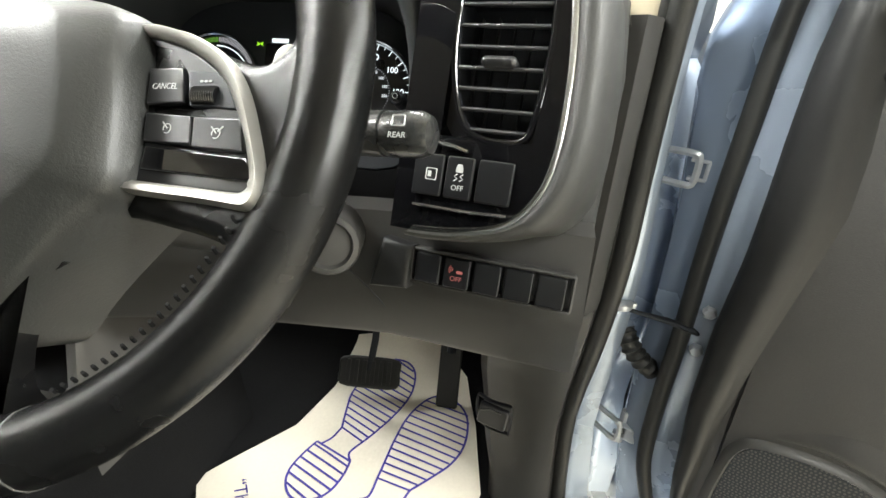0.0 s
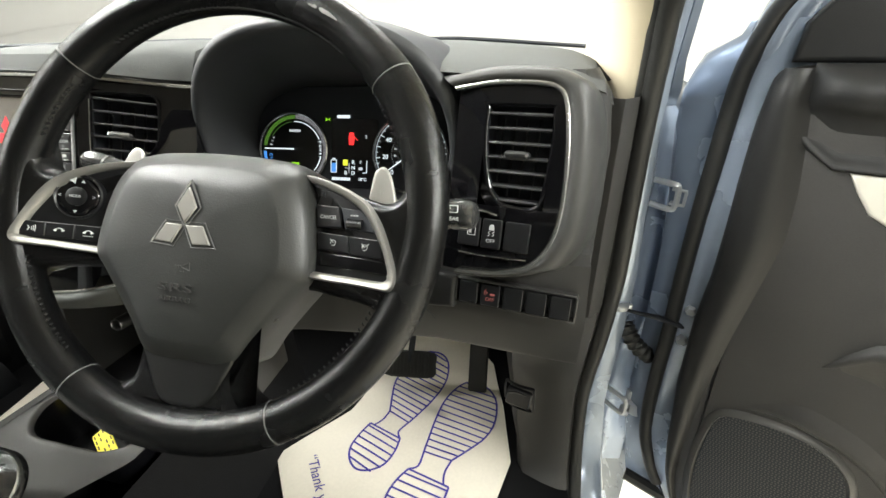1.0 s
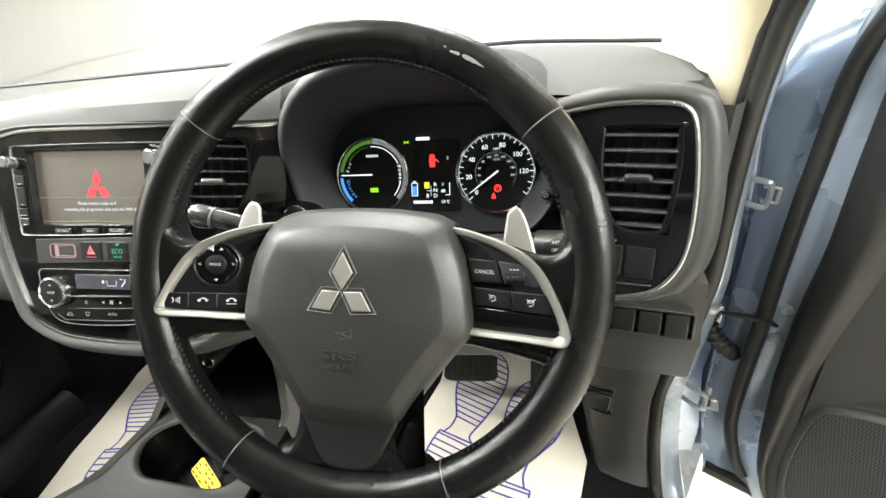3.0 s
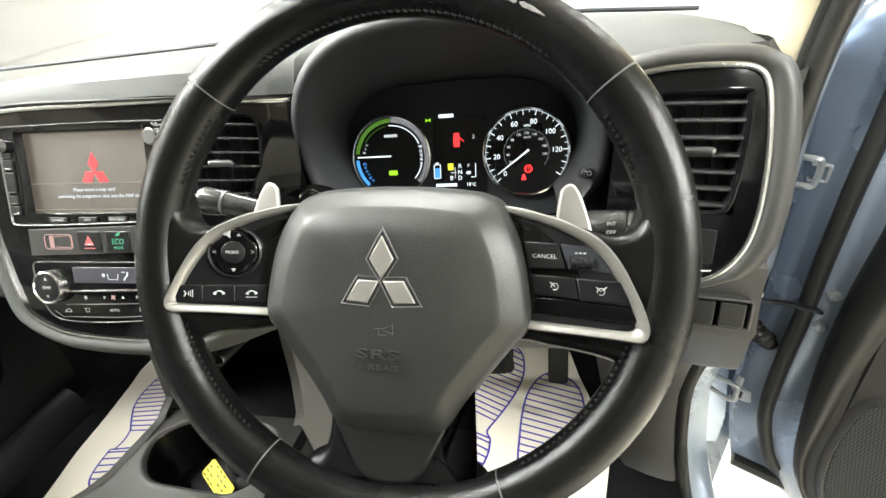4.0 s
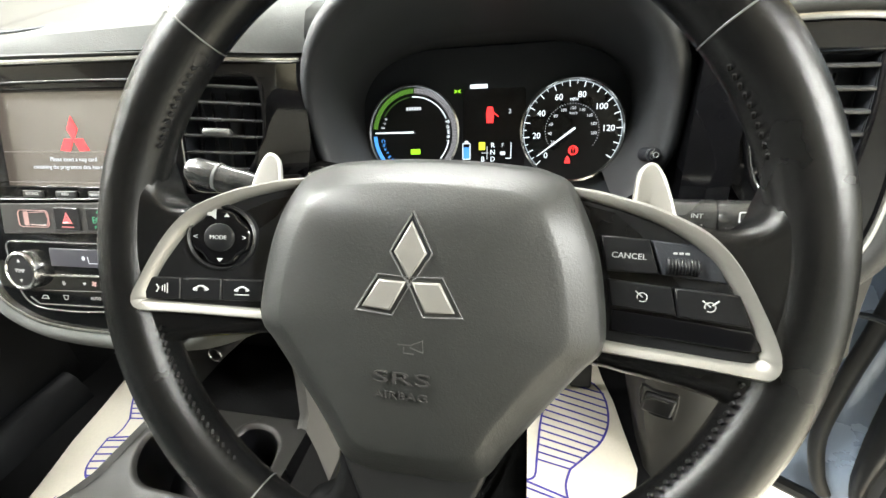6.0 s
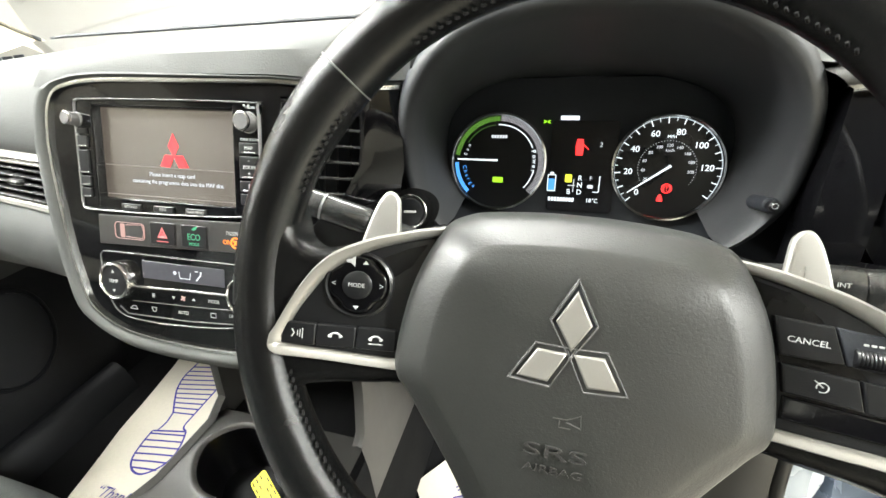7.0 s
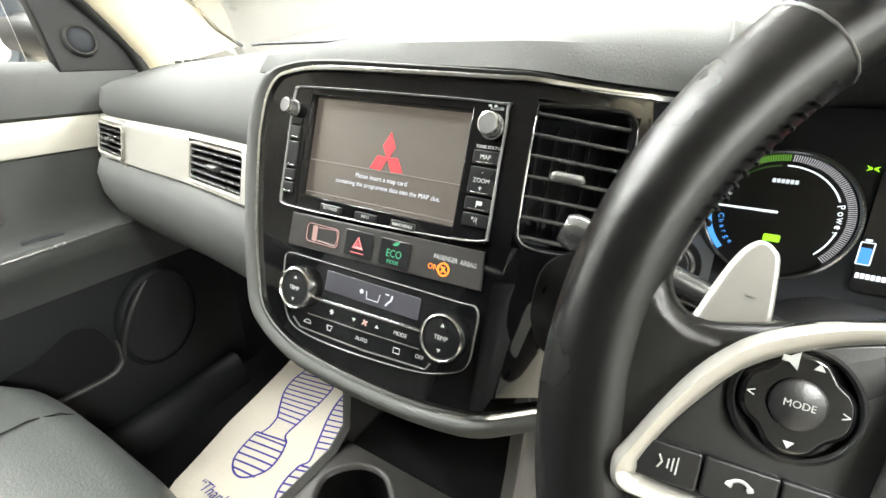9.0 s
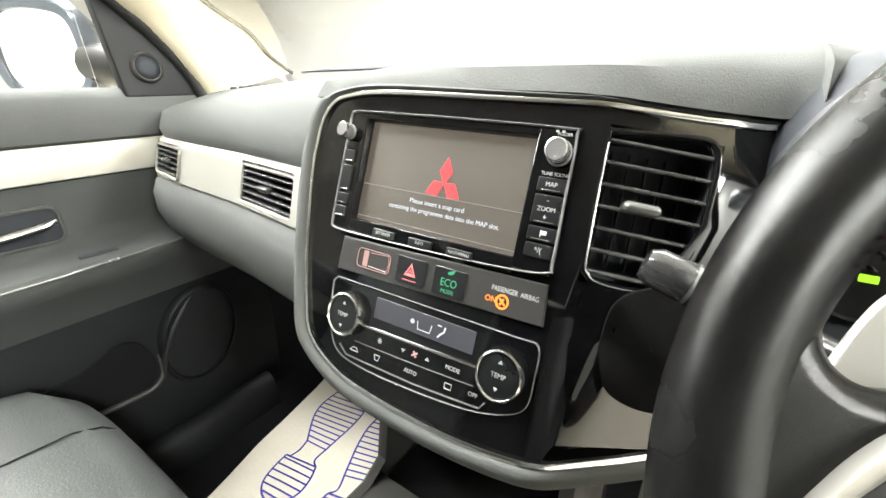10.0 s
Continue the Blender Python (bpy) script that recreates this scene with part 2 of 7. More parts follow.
def box(bm, m, sx, sy, sz, r=0.002, h=None):
    """A block with rounded edges, centred on m."""
    plate(bm, rrect(sx, sy, min(r * 1.5, sx / 2.01, sy / 2.01)), m, sz, sz / 2, r)


def letters(name, text, m, size, material, parent, depth=0.0003, align="CENTER", shear=0.0, width=1.0):
    c = bpy.data.curves.new(name, "FONT")
    c.body, c.size, c.extrude, c.align_x, c.align_y, c.shear, c.resolution_u = text, size, depth, align, "CENTER", shear, 3
    tmp = new("tmp", c)
    me = bpy.data.meshes.new_from_object(tmp)
    bpy.data.objects.remove(tmp)
    bpy.data.curves.remove(c)
    bm = bmesh.new()
    bm.from_mesh(me)
    bpy.data.meshes.remove(me)
    bm.transform(m @ Matrix.Diagonal((width, 1, 1, 1)))
    return part(name, bm, material, parent)


def at(m, x, y, z=0.0, turn=0.0):
    return m @ Matrix.Translation((x, y, z)) @ Matrix.Rotation(radians(turn), 4, "Z")


def arc(cx, cy, r, a0, a1, n=16):
    return [(cx + r * math.cos(radians(a0 + (a1 - a0) * i / n)), cy + r * math.sin(radians(a0 + (a1 - a0) * i / n))) for i in range(n + 1)]


def lerp(xs, ys, x):
    return float(np.interp(x, xs, ys))


# ---- the bay round the car ----
GZ = 0.12


def slab(name, lo, hi, material, label):
    bm = bmesh.new()
    c = [(a + b) / 2 for a, b in zip(lo, hi)]
    box(bm, Matrix.Translation(c), hi[0] - lo[0], hi[1] - lo[1], hi[2] - lo[2], 0.003)
    return tagged(part(name, bm, material), label, name.split("_")[0], kind="structure")


slab("floor", (-8.8, -5.2, GZ - 0.1), (4.2, 4.8, GZ), M_GROUND, "pale cream painted workshop floor under the car")
slab("wall_north", (-8.8, 4.8, GZ), (4.2, 4.95, 3.5), M_WALL, "plain white wall ahead of the car")
slab("wall_south", (-8.8, -5.35, GZ), (4.2, -5.2, 3.5), M_WALL, "plain white wall behind the car")
slab("wall_east", (4.2, -5.35, GZ), (4.35, 4.95, 3.5), M_WALL, "plain white wall beside the driver's side")
slab("wall_west", (-8.95, -5.35, GZ), (-8.8, 4.95, 3.5), M_WALL, "plain white wall beside the passenger's side")
slab("ceiling", (-8.8, -5.2, 3.5), (4.2, 4.8, 3.6), M_WALL, "plain white ceiling of the bay")

# ---- frames of the panels ----
FT = math.atan(0.34)
FU, FV, FN = Vector((0.9972, 0.0744, 0.0)), Vector((-0.0282, 0.3783, 0.9252)), Vector((0.0688, -0.9227, 0.3794))
FASC = Matrix((FU * 0.9403 - FV * 0.0388, FU * 0.0153 + FV * 1.0082, FN)).transposed().to_4x4()
FASC.translation = Vector((-0.516, 0.3936, 1.205)) + FU * 0.0042 + FV * 0.001
BETA = math.atan(0.36)
FOLD = 0.120
FASC2 = at(FASC, FOLD, 0) @ Matrix.Rotation(BETA, 4, "Y")
DV = basis((0.1, 0.437, 1.22), (0.978, -0.21, 0), n=(-0.2, -0.93, 0.3))
LOWROW = basis((0.102, 0.452, 1.088), (0.985, -0.167, 0), n=(-0.16, -0.95, 0.26))
CLUS = basis((-0.1355, 0.574, 1.227), (1, 0, 0), n=(0, -0.94, 0.342))
WHEEL = at(basis((-0.137, 0.286, 1.2555), (1, 0.04, -0.03), n=(0.0496, -0.865, 0.4994)), -0.0015, 0, 0, -1.3)
ANG = radians(65)
DOOR = basis((0.335, 0.675, 0), (math.sin(ANG), -math.cos(ANG), 0), n=(-math.cos(ANG), -math.sin(ANG), 0))


def fz(z):
    return (z - 1.205) / math.cos(FT)


FINV = FASC.inverted()


EDGE_Z = [1.1077, 1.161, 1.203, 1.238, 1.248, 1.275, 1.31, 1.34]
EDGE_X = [-0.382, -0.376, -0.367, -0.336, -0.3275, -0.3185, -0.3175, -0.317]


def edge_x(v):
    """Where the fascia folds a second time, at the height v of its frame."""
    return lerp(EDGE_Z, EDGE_X, 1.205 + v * math.cos(FT))


def bend(bm):
    """The right end of the fascia turns away from the cabin, in two folds."""
    for v in bm.verts:
        p = FINV @ v.co
        if p.x > FOLD:
            p.z -= lerp([0.05, 0.14], [0.30, 0.42], p.y) * (p.x - FOLD) + lerp([-0.06, 0.04], [0.38, 0.25], p.y) * max(0, p.x - 0.516 - edge_x(p.y))
        v.co = FASC @ p


# ---- dashboard ----
dash = thing("dashboard", "dark grey soft-grain dashboard with satin trim", "dashboard", (-0.5, 0.7, 0.9))

FX = [-1.225, -1.17, -1.12, -1.0, -0.87, -0.76, -0.70, -0.64, -0.60]
FY = [0.535, 0.497, 0.484, 0.472, 0.462, 0.447, 0.437, 0.43, 0.43]


def front_y(x):
    return lerp(FX, FY, x)


# passenger upper pad
bm = bmesh.new()
rows = []
for x in np.linspace(-1.225, -0.60, 26):
    y = front_y(x)
    low = lerp([-1.225, -1.1, -0.95, -0.75], [0.032, 0.023, 0.013, 0.0], x)
    rows.append([(x, 1.0, 1.30), (x, 0.83, 1.358 - low), (x, 0.72, 1.366 - low), (x, 0.64, 1.364 - low), (x, y + 0.10, 1.357 - low), (x, y + 0.06, 1.346 - low), (x, y + 0.03, 1.328 - low * 0.6), (x, y + 0.010, 1.302), (x, y, 1.275), (x, y + 0.003, 1.262), (x, y + 0.02, 1.258)])
grid(bm, rows)
part("upper_pad", bm, M_DASH, dash)

# ivory band with openings for the two vents
VENT1, VENT2 = (-1.165, -1.047), (-0.846, -0.715)
XS = sorted([-1.225, -1.19, VENT1[0], -1.12, VENT1[1], -1.02, -0.97, -0.94, -0.89, VENT2[0], -0.78, VENT2[1], -0.68, -0.64])
ZS = [1.262, 1.256, 1.2505, 1.228, 1.2045, 1.2, 1.193]


def band_y(x, z):
    return front_y(x) - 0.002 - (1.262 - z) * 0.28


bm = bmesh.new()
rows = [[(x, band_y(x, z) + (0.006 if z in (1.262, 1.193) else 0), z) for z in ZS] for x in XS]
grid(bm, rows, skip=lambda i, j: 1 <= j <= 3 + 0 and (abs(XS[i] - VENT1[0]) < 0.001 or XS[i] == -1.12 or abs(XS[i] - VENT2[0]) < 0.001 or XS[i] == -0.78))
part("trim_band", bm, M_IVORY_DIM, dash, "ivory satin trim band")

# glovebox
bm = bmesh.new()
rows = []
for x in np.linspace(-1.225, -0.62, 20):
    y = front_y(x)
    rows.append([(x, y - 0.014, 1.197), (x, y - 0.026, 1.191), (x, y - 0.036, 1.170), (x, y - 0.036, 1.135), (x, y - 0.026, 1.105), (x, y - 0.008, 1.08), (x, y + 0.03, 1.062), (x, y + 0.2, 1.05)])
grid(bm, rows)
part("glovebox_lid", bm, M_DASH, dash)

TOPX = [-0.6625, -0.66, -0.65, -0.632, -0.59, -0.48, -0.40, -0.34, -0.305, -0.289]
TOPZ = [1.285, 1.31, 1.327, 1.3345, 1.3395, 1.3405, 1.341, 1.343, 1.346, 1.349]
bm = bmesh.new()
for x, z in zip(TOPX[2:], TOPZ[2:]):
    bm.verts.new(FASC @ Vector((x + 0.516, fz(z) + 0.003, 0.004)))
bend(bm)
RX, RY, RZ = [[v.co[k] for v in bm.verts] for k in range(3)]
bm.free()

# top of the middle and of the driver's side
bm = bmesh.new()
rows = []
for x in sorted(list(np.linspace(-0.66, 0.205, 40)) + [-0.289, -0.2875, -0.275, -0.262, -0.25, -0.06, -0.04, -0.012, 0.0]):
    yl = lerp(RX, RY, x) if x < -0.288 else lerp([-0.66, -0.289, -0.275, -0.25, -0.012, 0.0, 0.06, 0.14, 0.175, 0.205], [0.442, 0.490, 0.53, 0.62, 0.62, 0.545, 0.535, 0.525, 0.53, 0.57], x)
    yu = lerp(RX, RY, x) if x < -0.288 else lerp([-0.66, -0.289, -0.275, -0.25, -0.06, -0.04, 0.06, 0.14, 0.175, 0.205], [0.442, 0.490, 0.53, 0.62, 0.62, 0.535, 0.525, 0.515, 0.52, 0.565], x)
    zf = lerp(RX, RZ, x) if x < -0.288 else lerp([-0.66, -0.45, -0.32, 0.03, 0.13, 0.18, 0.205], [1.338, 1.345, 1.338, 1.331, 1.333, 1.322, 1.300], x)
    zt = lerp([-0.66, -0.56, -0.3, 0.0, 0.205], [1.361, 1.369, 1.373, 1.366, 1.350], x)
    if x > 0.001:
        zt -= lerp([0.13, 0.17, 0.19, 0.205], [0.0, 0.004, 0.012, 0.03], x)
        back = lerp([0.15, 0.18, 0.205], [0.0, 0.02, 0.075], x)
        rows.append([(x, y + (back if y < 0.6 else 0), zt + dz) for y, dz in ((1.0, -0.07), (0.83, -0.006), (0.76, 0.0), (0.70, 0.0), (0.62, -0.003), (0.575, -0.008), (0.535, -0.0135), (0.505, -0.021), (0.49, -0.030), (0.54, -0.045))])
        continue
    rows.append([(x, 1.0, 1.29), (x, 0.83, zt - 0.006), (x, 0.76, zt), (x, 0.70, zt), (x, yu + 0.07, zt - 0.002), (x, yu + 0.035, zt - 0.009), (x, yu + 0.013, zf * 0.4 + zt * 0.6 - 0.001), (x, yl + 0.004, zf * 0.8 + zt * 0.2), (x, yl, zf), (x, yl + 0.05, zf - 0.01)])
grid(bm, rows)
part("top_pad", bm, M_DASH, dash)

# right cheek, down to the knee panel
bm = bmesh.new()
rows = []
for z, xo, yo in ((1.335, 0.172, 0.53), (1.31, 0.188, 0.522), (1.25, 0.194, 0.512), (1.18, 0.191, 0.50), (1.12, 0.188, 0.485), (1.05, 0.186, 0.478), (1.004, 0.186, 0.482)):
    rows.append([(xo - 0.05, yo - 0.008, z), (xo - 0.012, yo - 0.012, z), (xo, yo + 0.004, z), (xo + 0.008, yo + 0.03, z), (xo + 0.012, 0.62, z), (xo + 0.012, 0.8, z)])
grid(bm, rows)
part("end_cheek", bm, M_CHEEK, dash)

# lower fascia of the driver's side
bm = bmesh.new()
rows = []
for x in np.linspace(-0.33, 0.186, 24):
    y = lerp([-0.33, -0.2, 0.0, 0.1, 0.186], [0.44, 0.47, 0.476, 0.460, 0.447], x)
    zb = lerp([-0.33, -0.2, 0.0, 0.186], [0.982, 0.985, 0.992, 0.997], x)
    zt = lerp([-0.33, -0.2, 0.0, 0.186], [1.16, 1.13, 1.135, 1.14], x)
    rows.append([(x, y + 0.03, zt), (x, y + 0.010, zt - 0.006), (x, y + 0.006, 1.108), (x, y, 1.08), (x, y - 0.006, 1.062), (x, y - 0.002, 1.05), (x, y + 0.002, zb + 0.008), (x, y + 0.007, zb), (x, y + 0.05, zb + 0.006), (x, y + 0.3, zb + 0.03)])
grid(bm, rows)
part("knee_panel", bm, M_PLASTIC, dash)
bm = bmesh.new()
tube(bm, [(-0.03, 0.4625, 1.075), (-0.012, 0.461, 1.06), (0.0, 0.468, 1.04), (0.006, 0.489, 1.006)], 0.0007, 6)
part("panel_joint", bm, M_BLACK, dash)

# glossy centre fascia with openings for screen and vent
BOTX = [-0.6625, -0.659, -0.65, -0.639, -0.625, -0.588, -0.544, -0.48, -0.43, -0.388, -0.36, -0.333, -0.290]
BOTZ = [1.275, 1.245, 1.195, 1.155, 1.125, 1.106, 1.099, 1.0965, 1.099, 1.1055, 1.1125, 1.120, 1.134]
SCR = (-0.6045, -0.4345)
CV = (-0.390, -0.326)
HB, HT, HV = fz(1.2285), fz(1.319), fz(1.328)
COLS = sorted(set([-0.6625, -0.6615, -0.66, -0.656, -0.65, -0.64, -0.63, -0.61, SCR[0], -0.57, -0.54, -0.5, -0.46, SCR[1], -0.41, -0.40, CV[0], -0.36, CV[1], -0.324, -0.315, -0.305, -0.292]))
def fold_x(x, v):
    """Columns right of the vent's near edge run along the fold."""
    e = edge_x(v)
    if x <= CV[0]:
        return x
    if x <= CV[1]:
        return CV[0] + (x - CV[0]) * (e - 0.0015 - CV[0]) / (CV[1] - CV[0])
    return e + (x - CV[1] - 0.002) / (-0.292 - CV[1] - 0.002) * (lerp([0.02, 0.062, 0.14], [-0.292, -0.281, -0.290], v) - e)


bm = bmesh.new()
rows = []
for x in COLS:
    t, b = fz(lerp(TOPX, TOPZ, x)), fz(lerp(BOTX, BOTZ, x))
    ht = HT if x < -0.405 else HV
    vs = [b, b + (min(HB, t) - b) * 0.33, b + (min(HB, t) - b) * 0.66, max(b, min(HB, t)), max(b, min((HB + ht) / 2, t)), max(b, min(ht, t)), t]
    rows.append([FASC @ Vector((fold_x(x, v) + 0.516, v, 0)) for v in sorted(vs)])
grid(bm, rows, skip=lambda i, j: j in (3, 4) and (SCR[0] - 1e-4 <= COLS[i] < SCR[1] - 1e-4 or CV[0] - 1e-4 <= COLS[i] < CV[1] - 1e-4))
bend(bm)
part("centre_fascia", bm, M_PIANO, dash, "glossy piano-black centre fascia", 20)

# plate round the start button, its hollow's shade put into the colour
bm = bmesh.new()
plate(bm, spline([(0.1515, 0.014), (0.1490, -0.012), (0.1520, -0.028), (0.1595, -0.043), (0.1735, -0.0505), (0.190, -0.053), (0.213, -0.050), (0.226, -0.030), (0.228, 0.040), (0.190, 0.036), (0.165, 0.028)], 4), FASC, 0.004, 0.0018, 0.0010)
bend(bm)
part("button_surround", bm, M_HOLLOW, dash, "near-black plate for the shaded hollow round the start button")

LOOP = [(x + 0.516, fz(z)) for x, z in zip(TOPX[::-1], TOPZ[::-1])] + [(x + 0.516, fz(z)) for x, z in zip(BOTX, BOTZ)]
LOOP = spline(LOOP, 5, closed=False)
bm = bmesh.new()
ring_band(bm, LOOP, inset(LOOP, 0.0042), FASC, 0.003, 0.006, closed=False)
bend(bm)
part("chrome_strip", bm, M_CHROME, dash, "thin chrome strip round the fascia", 60)
bm = bmesh.new()
def side_roll(loop, d, sgn, top, low):
    """The loop moved outwards by d, less at its top and bottom runs."""
    full = inset(loop, sgn * d)
    out = []
    for (x, y), (fx_, fy_) in zip(loop, full):
        dy = (fy_ - y) / max(1e-9, abs(d))
        k = 1 - (1 - top) * max(0, dy) - (1 - low) * max(0, -dy)
        if sgn < 0 and dy > 0.7:
            k *= lerp([-0.05, 0.15], [1.0, 0.2], x)
        out.append((x + (fx_ - x) * (1 if abs(dy) < 0.7 else k), y + (fy_ - y) * k))
    return out


rows = [[FASC @ Vector((x, y, h)) for x, y in side_roll(LOOP, d, -1, 0.3, 0.8)] for d, h in ((-0.0005, -0.003), (0.0006, 0.003), (0.006, 0.006), (0.013, 0.0045), (0.020, -0.002), (0.026, -0.014), (0.030, -0.04), (0.031, -0.10))]
grid(bm, rows)
bend(bm)
part("fascia_surround", bm, M_DASH, dash, "grey roll round the centre fascia", 60)

# driver's vent panel
DCH = [(-0.080, 0.1045), (-0.0623, 0.108), (-0.0329, 0.1123), (0.007, 0.1124), (0.0268, 0.108), (0.0369, 0.0944), (0.0431, 0.0628), (0.0466, 0.024), (0.0462, -0.0169), (0.0388, -0.0472), (0.019, -0.0714), (-0.0171, -0.082), (-0.056, -0.0858)]
DLOOP = spline(DCH, 5, closed=False)
DUT, DVT = [-0.075, -0.0623, -0.0329, 0.007, 0.0268, 0.0369, 0.0431, 0.0466], [0.106, 0.108, 0.1123, 0.1124, 0.108, 0.0944, 0.0628, 0.024]
DUB, DVB = [-0.075, -0.056, -0.0171, 0.019, 0.0388, 0.0462, 0.0466], [-0.086, -0.0858, -0.082, -0.0714, -0.0472, -0.0169, 0.02]
DC = [-0.0765, -0.075, -0.06, -0.0425, -0.035, -0.02, 0.0, 0.015, 0.027, 0.032, 0.037, 0.0425, 0.045, 0.0464]
bm = bmesh.new()
rows = []
for u in DC:
    t, b = lerp(DUT, DVT, u), lerp(DUB, DVB, u)
    vs = [b, max(b, min(-0.04, t)), max(b, min(-0.012, t)), max(b, min(0.04, t)), max(b, min(0.091, t)), t]
    rows.append([DV @ Vector((u, v, -max(0, -0.045 - u) * 0.1 - (0.05 if u < -0.076 else 0))) for v in vs])
grid(bm, rows, skip=lambda i, j: j in (2, 3) and -0.0426 <= DC[i] < 0.0269)
part("vent_panel", bm, M_PIANO, dash, "glossy piano-black panel round the driver's vent", 20)
bm = bmesh.new()
ring_band(bm, DLOOP, inset(DLOOP, -0.0042), DV, 0.003, 0.006, closed=False)
part("chrome_strip", bm, M_CHROME, dash, "thin chrome strip round the vent panel", 60)
bm = bmesh.new()
rows = [[DV @ Vector((x, y, h)) for x, y in side_roll(DLOOP, d, 1, 0.74, 0.3)] for d, h in ((-0.0005, -0.003), (0.0006, 0.003), (0.005, 0.0066), (0.0105, 0.006), (0.0165, 0.001), (0.022, -0.009), (0.0265, -0.025), (0.0295, -0.045), (0.031, -0.07), (0.031, -0.11))]
grid(bm, rows)
part("panel_surround", bm, M_CHEEK, dash, "dark roll round the vent panel", 60)

# instrument hood
HC = (-0.137, 1.25)


def arch(a, b, low, y, n=40):
    out = []
    for i in range(n + 1):
        th = math.pi * (1.22 - 1.44 * i / n)
        c, s = math.cos(th), math.sin(th)
        x = HC[0] + a * math.copysign(abs(c) ** 0.8, c)
        z = HC[1] + (b if s > 0 else low) * math.copysign(abs(s) ** 0.85, s)
        out.append((x, y + (0.02 * (1 - s) if s > 0 else 0.02), z))
    return out


bm = bmesh.new()
grid(bm, [arch(0.235, 0.118, 0.1, 0.80), arch(0.228, 0.124, 0.1, 0.70), arch(0.212, 0.132, 0.1, 0.60), arch(0.193, 0.140, 0.1, 0.53), arch(0.178, 0.142, 0.1, 0.495), arch(0.172, 0.1405, 0.1, 0.482)])
part("instrument_hood", bm, M_BLACK, dash, "arched hood over the instruments", 60)
bm = bmesh.new()
grid(bm, [arch(0.172, 0.1405, 0.1, 0.482), arch(0.167, 0.136, 0.1, 0.4755), arch(0.161, 0.130, 0.1, 0.4745), arch(0.156, 0.125, 0.1, 0.480), arch(0.152, 0.118, 0.1, 0.50), arch(0.148, 0.095, 0.09, 0.54), arch(0.145, 0.075, 0.075, 0.575), arch(0.143, 0.072, 0.07, 0.585), arch(0.142, 0.058, 0.06, 0.625)])
part("hood_lining", bm, M_LINER_HAZED, dash, "black lining of the hood, paled to stand for haze", 60)

# black core between the hood and the panels beside it
for x0, x1, z0 in ((0.014, 0.15, 1.09), (-0.345, -0.288, 1.13)):
    bm = bmesh.new()
    zc = 0.0 if x0 > 0 else -0.03
    grid(bm, [[(x, 0.56 + dy, z) for x in np.linspace(x0, x1, 4)] for z, dy in ((z0, 0.0), (1.25, 0.0), (1.325 + zc, 0.0), (1.337 + zc, 0.02))])
    part("core_panel", bm, M_BLACK, dash, "matt black core behind the hood")

# ---- instrument cluster ----
clus = thing("instrument_cluster", "lit instrument cluster with power dial and speedometer", "instruments", (-0.1355, 0.58, 1.17))
# cluster face, paler than the dials: haze put into its colour
bm = bmesh.new()
plate(bm, rrect(0.31, 0.17, 0.05, 0, 0.005), CLUS, 0.01, -0.004, 0.001)
part("dial_face", bm, M_BLACK, clus)
GL, GR, GRAD = (-0.0865, 0.0), (0.0865, 0.0), 0.0515


def ring(bm, cx, cy, r0, r1, m, h, a0=0, a1=360, n=72):
    closed = abs(a1 - a0) >= 360
    grid(bm, [[m @ Vector((cx + r * math.cos(radians(a0 + (a1 - a0) * i / n)), cy + r * math.sin(radians(a0 + (a1 - a0) * i / n)), hh)) for i in range(n if closed else n + 1)] for r, hh in ((r0, h - 0.002), (r0, h), (r1, h), (r1, h - 0.002))], cv=closed)


def tick(bm, cx, cy, a, r0, r1, w, m, h):
    c, s = math.cos(radians(a)), math.sin(radians(a))
    bm.faces.new([bm.verts.new(m @ Vector((cx + r * c - k * s, cy + r * s + k * c, h))) for r, k in ((r0, -w), (r1, -w), (r1, w), (r0, w))])


